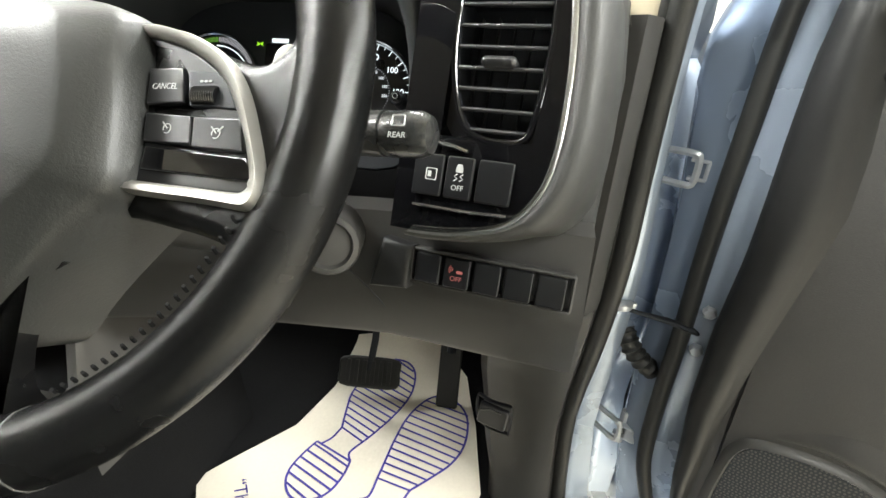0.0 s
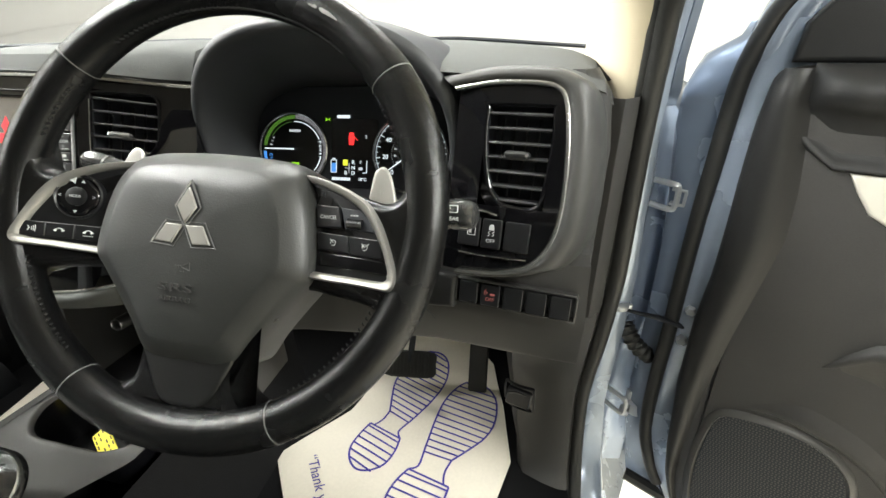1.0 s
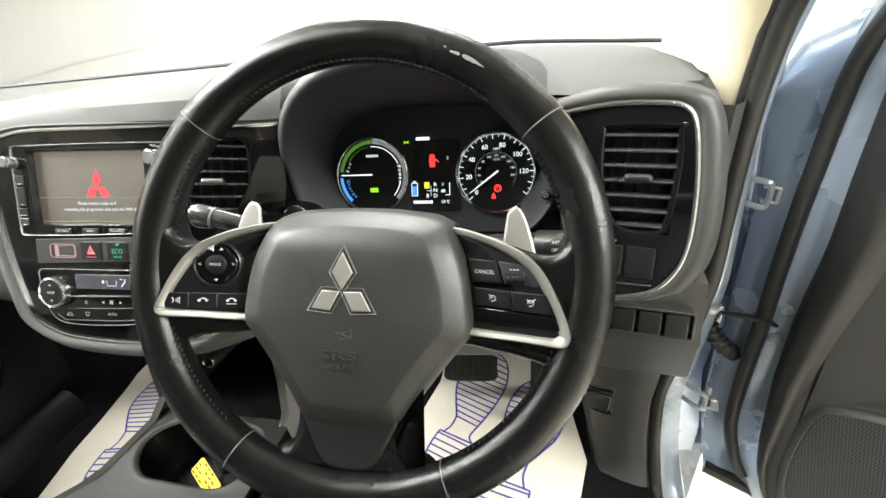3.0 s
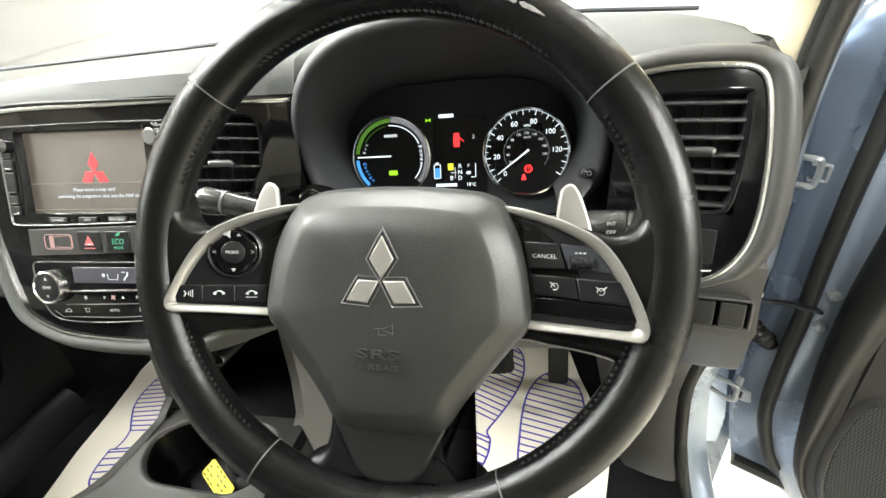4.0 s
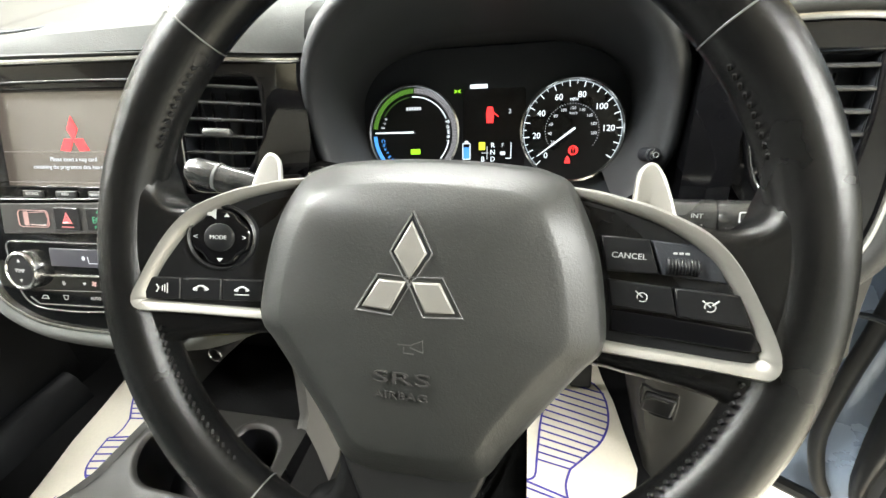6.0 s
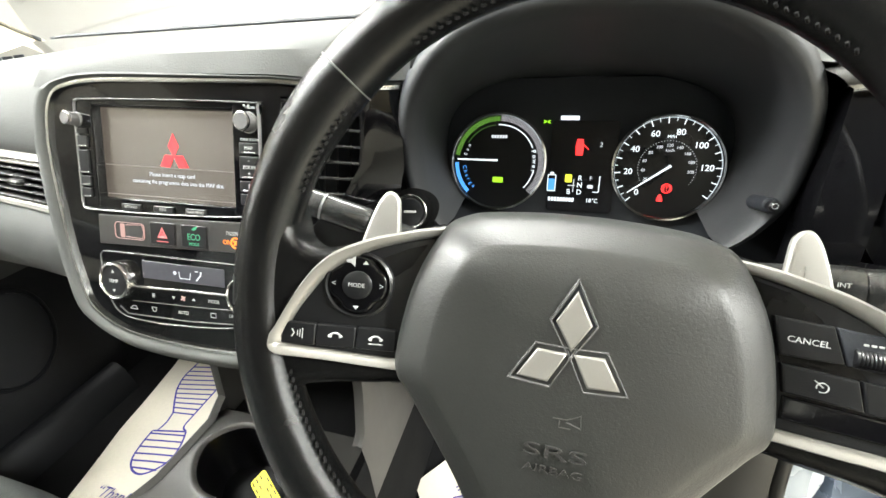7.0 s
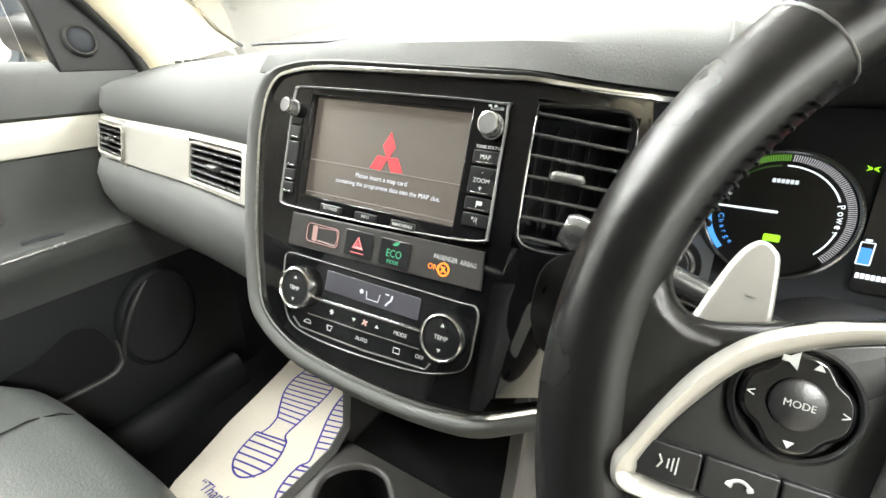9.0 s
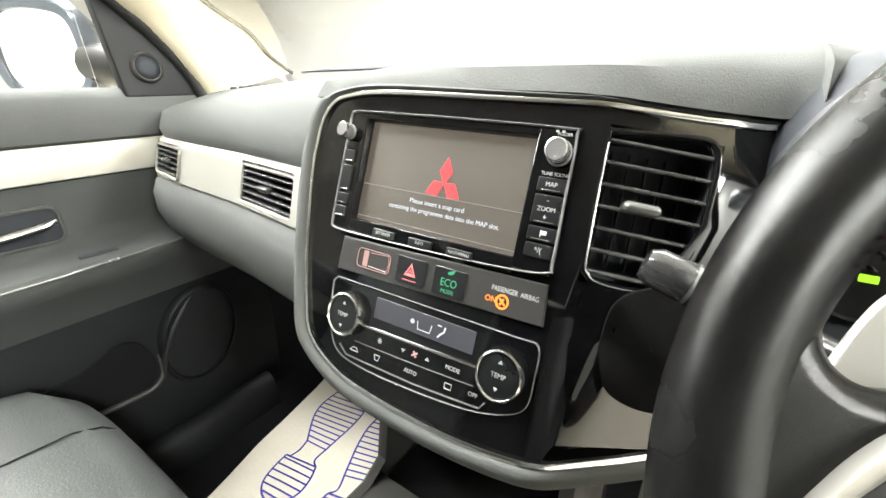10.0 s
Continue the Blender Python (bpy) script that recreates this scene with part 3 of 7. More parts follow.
for nm, c in (("power_dial", GL), ("speedometer", GR)):
    bm = bmesh.new()
    lathe(bm, [(GRAD + 0.002, -0.004), (GRAD + 0.002, 0.004), (GRAD, 0.005), (GRAD - 0.0012, 0.003)], at(CLUS, *c), 72, False)
    bez = part(nm, bm, M_CHROME, clus, "thin bright ring")
    bm = bmesh.new()
    lathe(bm, [(GRAD, -0.004), (GRAD - 0.001, -0.002), (0.001, -0.002)], at(CLUS, *c), 64)
    part("dial_plate", bm, M_DIAL, bez)
    if nm == "speedometer":
        bm = bmesh.new()
        for i in range(29):
            a = 225 - 9.3 * i
            tick(bm, *c, a, GRAD - (0.0075 if i % 2 == 0 else 0.005), GRAD - 0.0012, 0.00045 if i % 2 == 0 else 0.0003, CLUS, -0.001)
        part("scale_marks", bm, G_WHITE, bez)
        bm = bmesh.new()
        ring(bm, *c, GRAD - 0.0019, GRAD - 0.0012, CLUS, -0.0012, 225, -36)
        part("scale_arc", bm, glow("arc_white", (0.45, 0.52, 0.56), 0.7), bez)
        for i, s in enumerate(("0", "20", "40", "60", "80", "100", "120")):
            a = radians(225 - 37.2 * i)
            letters("numeral", s, at(CLUS, c[0] + 0.0365 * math.cos(a), c[1] + 0.0365 * math.sin(a), -0.001), 0.0086, G_WHITE, bez)
        bm = bmesh.new()
        for i in range(45):
            a = radians(215 - 250 * i / 44)
            tick(bm, *c, math.degrees(a), 0.0268, 0.0276, 0.0003, CLUS, -0.001)
        part("inner_marks", bm, G_SOFT, bez)
        for i in range(10):
            a = radians(212 - 24.5 * i)
            letters("numeral", str(20 * (i + 1)), at(CLUS, c[0] + 0.0225 * math.cos(a), c[1] + 0.0225 * math.sin(a), -0.001), 0.0042, G_SOFT, bez)
        letters("unit_mark", "MPH", at(CLUS, c[0] + 0.001, c[1] + 0.031, -0.001), 0.0042, G_WHITE, bez)
        letters("unit_mark", "km/h", at(CLUS, c[0] + 0.001, c[1] + 0.0175, -0.001), 0.004, G_SOFT, bez)
        bm = bmesh.new()
        plate(bm, [(-0.044, -0.0004), (0.004, -0.0012), (0.004, 0.0012), (-0.044, 0.0004)], at(CLUS, c[0], c[1], 0, 37), 0.001, 0.002, 0.0003)
        part("needle", bm, G_WHITE, bez)
    else:
        bm = bmesh.new()
        ring(bm, *c, GRAD - 0.0066, GRAD - 0.0020, CLUS, -0.0016, 90, 172, 40)
        part("eco_arc", bm, G_GREENARC, bez)
        bm = bmesh.new()
        ring(bm, *c, GRAD - 0.0112, GRAD - 0.0102, CLUS, -0.001, 97, 150, 40)
        part("eco_line", bm, G_GREENARC, bez)
        bm = bmesh.new()
        for i in range(42):
            tick(bm, *c, 91 + 1.95 * i, GRAD - 0.0070, GRAD - 0.0015, 0.0003, CLUS, -0.0013)
        tagged(part("eco_marks", bm, glow("eco_mark", (0.10, 0.25, 0.03), 0.9), bez), kind="stuff")
        bm = bmesh.new()
        ring(bm, *c, GRAD - 0.0062, GRAD - 0.0020, CLUS, -0.0014, 182, 226, 20)
        part("charge_arc", bm, G_BLUE, bez)
        bm = bmesh.new()
        for i in range(67):
            tick(bm, *c, 88 - 1.95 * i, GRAD - 0.0070, GRAD - 0.0015, 0.00030, CLUS, -0.001)
        tagged(part("fine_marks", bm, glow("mark_grey", (0.5, 0.5, 0.52), 0.7), bez), kind="stuff")
        bm = bmesh.new()
        ring(bm, *c, GRAD - 0.0112, GRAD - 0.0102, CLUS, -0.001, 92, 24, 40)
        part("scale_arc", bm, G_WHITE, bez)
        bm = bmesh.new()
        ring(bm, *c, GRAD - 0.0112, GRAD - 0.0102, CLUS, -0.001, -10, -42, 20)
        part("scale_arc", bm, G_WHITE, bez)
        for i, ch in enumerate("Power"):
            a = 18 - 7.6 * i
            letters("legend", ch, at(CLUS, c[0] + 0.0405 * math.cos(radians(a)), c[1] + 0.0405 * math.sin(radians(a)), -0.001, a - 90), 0.007, G_WHITE, bez)
        for i, ch in enumerate("Eco"):
            a = 168 - 8 * i
            letters("legend", ch, at(CLUS, c[0] + 0.038 * math.cos(radians(a)), c[1] + 0.038 * math.sin(radians(a)), -0.001, a - 90), 0.0052, G_SOFT, bez)
        for i, ch in enumerate("Charge"):
            a = 190 + 7.2 * i
            letters("legend", ch, at(CLUS, c[0] + 0.0385 * math.cos(radians(a)), c[1] + 0.0385 * math.sin(radians(a)), -0.001, a + 90), 0.0058, G_BLUE, bez)
        bm = bmesh.new()
        for k in range(6):
            plate(bm, rrect(0.0024, 0.0034, 0.0005, -0.0075 + 0.003 * k, 0.028), at(CLUS, *c), 0.0005, -0.001, 0.0001)
        part("badge_bars", bm, G_SOFT, bez)
        bm = bmesh.new()
        plate(bm, [(-0.046, -0.0007), (0.0, -0.001), (0.0, 0.001), (-0.046, 0.0007)], at(CLUS, c[0], c[1] + 0.002), 0.001, 0.002, 0.0003)
        part("needle", bm, G_WHITE, bez)
        bm = bmesh.new()
        plate(bm, rrect(0.0115, 0.006, 0.001, 0.001, -0.0195), at(CLUS, *c), 0.0008, -0.001, 0.0002)
        part("ready_lamp", bm, G_GREEN, bez)

# middle display
disp = thing("info_display", "small dark display with red door warning and battery bar", "display", (-0.1355, 0.578, 1.18))
bm = bmesh.new()
plate(bm, rrect(0.068, 0.096, 0.004, 0.004, -0.002), CLUS, 0.001, -0.002, 0.0003)
part("panel", bm, mat("display_dark", (0.008, 0.008, 0.010), 0.25), disp)


def lit(name, pts, material, parent, h=-0.001, m=CLUS):
    bm = bmesh.new()
    plate(bm, pts, m, 0.0006, h, 0.0001)
    return part(name, bm, material, parent)


lit("title_bar", rrect(0.019, 0.0042, 0.0005, -0.0125, 0.0485), G_WHITE, disp)
car = [(-0.0035, -0.008), (0.0035, -0.008), (0.0042, 0.002), (0.003, 0.009), (-0.003, 0.009), (-0.0042, 0.002)]
lit("door_warning", [(x, y + 0.018) for x, y in car], G_RED, disp)
lit("open_door", [(0.004, 0.0205), (0.009, 0.0160), (0.0095, 0.0168), (0.0045, 0.0215)], G_RED, disp)
letters("count_mark", "2", at(CLUS, 0.0215, 0.0215, -0.001), 0.0065, G_SOFT, disp)
bm = bmesh.new()
o = rrect(0.009, 0.018, 0.001, -0.026, -0.02)
ring_band(bm, o, inset(fix(o), 0.0008), CLUS, -0.001, 0.0005)
part("battery_outline", bm, G_WHITE, disp)
lit("battery_fill", rrect(0.0066, 0.0125, 0.0005, -0.026, -0.0218), G_BLUE, disp)
lit("battery_cap", rrect(0.004, 0.0018, 0.0003, -0.026, -0.0095), G_WHITE, disp)
lit("gear_square", rrect(0.007, 0.0085, 0.0008, -0.0085, -0.0145), G_YELLOW, disp)
letters("gear_letter", "R", at(CLUS, 0.0035, -0.014, -0.001), 0.0075, G_WHITE, disp)
letters("gear_letter", "N", at(CLUS, 0.0035, -0.0215, -0.001), 0.0075, G_WHITE, disp)
letters("gear_letter", "D", at(CLUS, 0.0035, -0.029, -0.001), 0.0075, G_WHITE, disp)
letters("gear_letter", "B", at(CLUS, -0.0075, -0.029, -0.001), 0.0075, G_WHITE, disp)
letters("fuel_letter", "F", at(CLUS, 0.0145, -0.014, -0.001), 0.006, G_SOFT, disp)
lit("gear_gate", rrect(0.0008, 0.014, 0.0002, -0.0028, -0.022), G_SOFT, disp)
lit("gear_gate", rrect(0.008, 0.0008, 0.0002, -0.005, -0.022), G_SOFT, disp)
lit("fuel_bar", rrect(0.0008, 0.017, 0.0002, 0.0235, -0.0195), G_WHITE, disp)
lit("fuel_bar", rrect(0.006, 0.0008, 0.0002, 0.0205, -0.028), G_WHITE, disp)
lit("fuel_symbol", rrect(0.006, 0.004, 0.0015, 0.0145, -0.0225), G_SOFT, disp)
for k in range(9):
    lit("mileage_bar", rrect(0.0024, 0.0042, 0.0005, -0.027 + 0.0031 * k, -0.0375), G_WHITE, disp)
letters("temperature", "18°C", at(CLUS, 0.0175, -0.0375, -0.001), 0.006, G_WHITE, disp)
lit("side_lamp", [(-0.0400, 0.0465), (-0.0365, 0.0450), (-0.0365, 0.0438), (-0.0400, 0.0423), (-0.0385, 0.0444)], G_GREEN, disp)
lit("side_lamp", [(-0.0320, 0.0465), (-0.0335, 0.0444), (-0.0320, 0.0423), (-0.0355, 0.0438), (-0.0355, 0.0450)], G_GREEN, disp)
bm = bmesh.new()
ring(bm, 0.089, -0.0205, 0.0038, 0.0050, CLUS, -0.0005)
part("brake_ring", bm, G_RED, disp)
letters("brake_mark", "(!)", at(CLUS, 0.089, -0.0205, -0.0005), 0.0085, G_RED, disp)
lit("belt_lamp", [(0.0805, -0.034), (0.0865, -0.034), (0.0855, -0.029), (0.0835, -0.0262), (0.0815, -0.029)], G_RED, disp, -0.0005)

# reset stalk beside the speedometer
knob = thing("trip_knob", "small black push knob with grey end", "knob", (0.008, 0.483, 1.231))
kb = basis((0.012, 0.488, 1.229), (1, 0, 0), n=(-0.2, -0.93, 0.3))
bm = bmesh.new()
lathe(bm, [(0.0062, -0.03), (0.0062, 0.0), (0.005, 0.001)], kb, 20)
part("stem", bm, M_BLACK, knob)
bm = bmesh.new()
lathe(bm, [(0.0042, 0.0), (0.0042, 0.007), (0.003, 0.008)], kb, 20)
tip = part("tip", bm, M_KEY, knob)
bm = bmesh.new()
ring_band(bm, arc(0, 0, 0.0024, 0, 330, 12), arc(0, 0, 0.0018, 0, 330, 12), at(kb, 0, 0, 0.0082), 0, 0.0003)
part("tip_mark", bm, M_MARK, tip)


# ---- steering wheel ----
sw = thing("steering_wheel", "black leather steering wheel with satin silver spoke trims", "steering wheel", tuple(WHEEL.translation))
R0, RT = 0.1755, 0.0165


def rim_ring(a, n=18, grow=0.0):
    """The rim's section at an angle; thicker grips at ten and two."""
    th = radians(a)
    w = RT + grow + 0.0015 * math.exp(-((abs((a + 180) % 360 - 180 - 90) - 55) / 16) ** 2)
    d = 0.0155 + grow
    c, s = math.cos(th), math.sin(th)
    out = []
    for k in range(n):
        p = 2 * math.pi * k / n
        r = R0 + w * math.cos(p)
        out.append(WHEEL @ Vector((r * c, r * s, -0.0135 + d * math.sin(p))))
    return out


bm = bmesh.new()
grid(bm, [rim_ring(a * 2.5) for a in range(144)], cu=True, cv=True)
part("rim", bm, M_LEATHER, sw, smooth=80)
for a in (38.5, 141, 239, 297):
    bm = bmesh.new()
    grid(bm, [rim_ring(a - 0.25, grow=-0.0005), rim_ring(a - 0.12, grow=0.0003), rim_ring(a + 0.12, grow=0.0003), rim_ring(a + 0.25, grow=-0.0005)], cv=True)
    part("seam", bm, M_SEAM, sw, smooth=80)
for a0, a1 in ((146, 232), (304, 394), (52, 128)):
    bm = bmesh.new()
    a = a0
    while a < a1:
        if not 163 < a < 200 and not 340 < a < 377:
            th = radians(a)
            c, s = math.cos(th), math.sin(th)
            rr = R0 - 0.0168
            p = WHEEL @ Vector((rr * c, rr * s, -0.0078))
            q = WHEEL @ Vector(((rr - 0.001) * math.cos(th + 0.012), (rr - 0.001) * math.sin(th + 0.012), -0.0048))
            tube(bm, [p, (p + q) / 2 + (WHEEL.to_3x3() @ Vector((-c, -s, 0.6))) * 0.0005, q], 0.0008, 5)
        a += 1.7
    tagged(part("stitching", bm, M_STITCH, sw), kind="stuff")

# scuffs where the leather has flaked off the rim
M_SCUFF = mat("flaked_leather", (0.12, 0.115, 0.108), 0.7, bump=0.4, grain=900, var=0.2, big=300)
ragged = random.Random(5)


def rim_point(a, p, grow):
    th, q = radians(a), radians(p)
    r = R0 + (RT + grow) * math.cos(q)
    return WHEEL @ Vector((r * math.cos(th), r * math.sin(th), -0.0135 + (0.0155 + grow) * math.sin(q)))


for a0, a1, p0, p1, q0, q1 in ((63.5, 66.2, 94, 103, 99, 104), (57.0, 62.9, 96, 101, 91, 104), (67.3, 68.0, 94, 98, 94, 98)):
    bm = bmesh.new()
    rows = []
    for k in range(9):
        f = k / 8
        lo, hi = p0 + (q0 - p0) * f, p1 + (q1 - p1) * f
        lo, hi = [(lo + hi) / 2 + (v - (lo + hi) / 2) * (min(1, 5 * f + 0.2, 5 * (1 - f) + 0.2)) + ragged.uniform(-0.9, 0.9) for v in (lo, hi)]
        a = a0 + (a1 - a0) * f
        rows.append([rim_point(a, lo + (hi - lo) * g, w) for g, w in ((0, -0.0003), (0.05, 0.0003), (0.5, 0.0004), (0.95, 0.0003), (1, -0.0003))])
    grid(bm, rows)
    part("scuff", bm, M_SCUFF, sw, "pale flaked patch in the leather", 60)

WINV = WHEEL.inverted()


def dished(p):
    """The spokes sink towards the hub, their upper strand most."""
    q = WINV @ p
    ax = abs(q.x)
    q.z += 0.235 * (ax - 0.1162) - 0.006 * (max(0.0, 0.112 - ax) / 0.04) ** 2 * min(1.0, max(0.0, q.y + 0.004) / 0.035)
    return WHEEL @ q


def spart(name, bm, material, parent=None, label="", smooth=40):
    for v in bm.verts:
        v.co = dished(v.co)
    return part(name, bm, material, parent, label, smooth)


def sletters(*args, **more):
    ob = letters(*args, **more)
    for v in ob.data.vertices:
        v.co = dished(v.co)
    return ob


# leather lobes where the spokes meet the rim
for sx in (-1, 1):
    bm = bmesh.new()
    lobe = [(0.168, 0.050), (0.1585, 0.032), (0.155, 0.021), (0.149, 0.0155), (0.141, 0.0145), (0.132, 0.0165), (0.115, 0.022), (0.095, 0.029), (0.07, 0.036), (0.06, 0.02), (0.075, -0.05), (0.095, -0.058), (0.130, -0.062), (0.150, -0.068), (0.160, -0.082), (0.170, -0.08), (0.178, 0.0)]
    plate(bm, [(sx * x, y) for x, y in spline(lobe, 4)], WHEEL, 0.024, -0.0150, 0.006)
    spart("spoke_cover", bm, M_LEATHER, sw, smooth=60)
    out = [(0.056, 0.0375), (0.0726, 0.0335), (0.0853, 0.0310), (0.0978, 0.0272), (0.1114, 0.0230), (0.1290, 0.0147), (0.139, 0.0065), (0.147, -0.0040), (0.154, -0.0170), (0.160, -0.0300), (0.163, -0.0420), (0.1625, -0.0480), (0.160, -0.0512), (0.156, -0.0520), (0.142, -0.0508), (0.128, -0.0498), (0.111, -0.0490), (0.0898, -0.0478)]
    inn = [(0.062, 0.0280), (0.078, 0.0243), (0.0895, 0.0210), (0.0995, 0.0180), (0.1115, 0.0135), (0.1245, 0.0065), (0.1340, -0.0010), (0.1412, -0.0105), (0.1480, -0.0205), (0.1530, -0.0305), (0.1560, -0.0395), (0.1565, -0.0432), (0.1545, -0.0452), (0.1515, -0.0458), (0.141, -0.0454), (0.127, -0.0445), (0.1095, -0.0436), (0.0912, -0.0424)]
    o, i = [spline([(x - 0.003 * lerp([0.1, 0.16], [0, 1], x), y + ((0.004 - 0.002 * sx) * lerp([0.09, 0.155], [0, 1], x) if y < -0.04 else 0.0)) for x, y in c], 4, False) for c in (out, inn)]
    o, i = [[(a[0] + (a[0] - b[0]) * g, a[1] + (a[1] - b[1]) * g) for a, b in zip(p, q)] for p, q, g in ((o, i, 0.06), (i, o, 0.18))]
    thin = [lerp([0.06, 0.10, 0.14, 0.16], [0.52, 0.42, 0.30, 0.22], b[0]) if b[1] > -0.038 else 0.12 for b in i]
    i = [(b[0] + (a[0] - b[0]) * g, b[1] + (a[1] - b[1]) * g) for a, b, g in zip(o, i, thin)]
    bm = bmesh.new()
    rows = [[WHEEL @ Vector((sx * x, y, h)) for x, y in r] for r, h in ((o, -0.026), (o, -0.0115), ([((3 * a[0] + b[0]) / 4, (3 * a[1] + b[1]) / 4) for a, b in zip(o, i)], -0.0078), ([((a[0] + 2 * b[0]) / 3, (a[1] + 2 * b[1]) / 3) for a, b in zip(o, i)], -0.0084), (i, -0.0112), (i, -0.020))]
    grid(bm, rows)
    spart("spoke_trim", bm, M_SILVER, sw, "satin silver spoke trim", 60)
    bm = bmesh.new()
    pan = i + [(0.0900, -0.0420), (0.0850, -0.020), (0.0770, 0.010), (0.0715, 0.030)]
    plate(bm, [(sx * x, y) for x, y in pan], WHEEL, 0.01, -0.0128, 0.0008)
    spart("switch_panel", bm, M_KEY, sw, "black switch panel")

# airbag cover
PADO = [(0.0, 0.0452), (0.0207, 0.0448), (0.050, 0.0421), (0.0610, 0.0390), (0.0695, 0.0340), (0.0750, 0.0235), (0.0845, -0.0033), (0.0893, -0.0352), (0.0880, -0.0480), (0.0805, -0.0570), (0.0640, -0.0790), (0.0500, -0.0994), (0.0400, -0.1170), (0.0300, -0.1235), (0.0180, -0.1246), (0.0, -0.1246)]
PADO = PADO + [(-x, y) for x, y in PADO[-2:0:-1]]
pad_o = spline(PADO, 4)
bm = bmesh.new()
CP = (0.0, -0.03)
rows = []
for k, h in ((1.06, -0.062), (1.055, -0.030), (1.035, -0.0185), (1.008, -0.0125), (0.985, -0.0090), (0.965, -0.0072), (0.90, -0.0038), (0.81, 0.0004), (0.795, 0.0009), (0.76, 0.0014), (0.65, 0.0024), (0.55, 0.0032), (0.3, 0.0042), (0.08, 0.0045)):
    rows.append([WHEEL @ Vector((CP[0] + (x - CP[0]) * k, CP[1] + (y - CP[1]) * k, h - 0.7 * max(0, -0.035 - CP[1] - (y - CP[1]) * k) ** 2 - 12.0 * max(0, CP[1] + (y - CP[1]) * k - 0.008) ** 2)) for x, y in pad_o])
vs = grid(bm, rows, cv=True)
bm.faces.new(vs[-1])
pad = part("airbag_cover", bm, M_PAD, sw, "grained dark grey airbag cover", 22)
BADGE = at(WHEEL, -0.0030, 0.0012) @ Matrix.Diagonal((0.88, 0.97, 1, 1))
RH = ([(0.0, 0.0105), (0.0093, -0.0052), (0.0, -0.0188), (-0.0093, -0.0052)], [(-0.0262, -0.0335), (-0.0170, -0.0190), (-0.0013, -0.0195), (-0.0098, -0.0345)], [(0.0262, -0.0335), (0.0098, -0.0345), (0.0013, -0.0195), (0.0170, -0.0190)])
for r in RH:
    bm = bmesh.new()
    plate(bm, inset(fix(r), -0.0016), BADGE, 0.004, 0.0042, 0.0006)
    part("badge_recess", bm, M_BLACK, pad)
    bm = bmesh.new()
    q = fix(r)
    grid(bm, [[BADGE @ Vector((x, y, h)) for x, y in inset(q, d)] for d, h in ((-0.0030, 0.0032), (-0.0026, 0.0049), (-0.0021, 0.0050), (-0.0010, 0.0036))], cv=True)
    part("badge_border", bm, M_WARMKNOB, pad, "bevelled bright border", 20)
    bm = bmesh.new()
    plate(bm, inset(fix(r), 0.0002), BADGE, 0.004, 0.0060, 0.0008)
    part("badge_piece", bm, M_SILVER, pad, "satin silver emblem piece")
letters("cover_text", "SRS", at(WHEEL, -0.0045, -0.0652, 0.0040), 0.0085, M_DOORTRIM, pad, 0.0005, width=2.3)
letters("cover_text", "AIRBAG", at(WHEEL, -0.0045, -0.0738, 0.0036), 0.0052, M_DOORTRIM, pad, 0.0004, width=1.5)
bm = bmesh.new()
tube(bm, [WHEEL @ Vector(p) for p in ((-0.007, -0.0485, 0.0041), (-0.001, -0.0485, 0.0041), (0.005, -0.0455, 0.0041), (0.0055, -0.0515, 0.0041), (-0.001, -0.0495, 0.0041))], 0.0004, 5)
tube(bm, [WHEEL @ Vector(p) for p in ((-0.004, -0.0495, 0.0041), (-0.004, -0.0525, 0.0041), (0.001, -0.0525, 0.0041))], 0.0004, 5)
part("horn_mark", bm, M_PLASTIC, pad)

# lower spoke
bm = bmesh.new()
low = [(-0.060, -0.078), (-0.047, -0.100), (-0.044, -0.122), (-0.049, -0.142), (-0.064, -0.152), (-0.066, -0.162), (-0.03, -0.172), (0.03, -0.172), (0.066, -0.162), (0.064, -0.152), (0.049, -0.142), (0.044, -0.122), (0.047, -0.100), (0.060, -0.078)]
plate(bm, spline(low, 4), WHEEL, 0.022, -0.0145, 0.006)
part("lower_spoke", bm, M_LEATHER, sw, "black leather lower spoke", 60)
bm = bmesh.new()
plate(bm, spline([(-0.040, -0.106), (0.0, -0.112), (0.040, -0.106), (0.030, -0.138), (0.018, -0.155), (0.0, -0.158), (-0.018, -0.155), (-0.030, -0.138)], 4), WHEEL, 0.006, -0.0125, 0.003)
part("spoke_insert", bm, mat("gloss_black_plastic", (0.008, 0.008, 0.008), 0.3, bump=0.15, grain=900, var=0.15), sw, "smooth glossy black insert", 60)

# switches, left spoke
HS = -0.0128
KEYF = at(WHEEL, 0.001, 0.0013, 0, 1.0)


def key(name, pts, parent, h=HS + 0.0022, m=KEYF, material=None, depth=0.003, bevel=0.0007):
    bm = bmesh.new()
    plate(bm, pts, m, depth, h, bevel)
    return (spart if m is KEYF else part)(name, bm, material or M_KEY, parent)


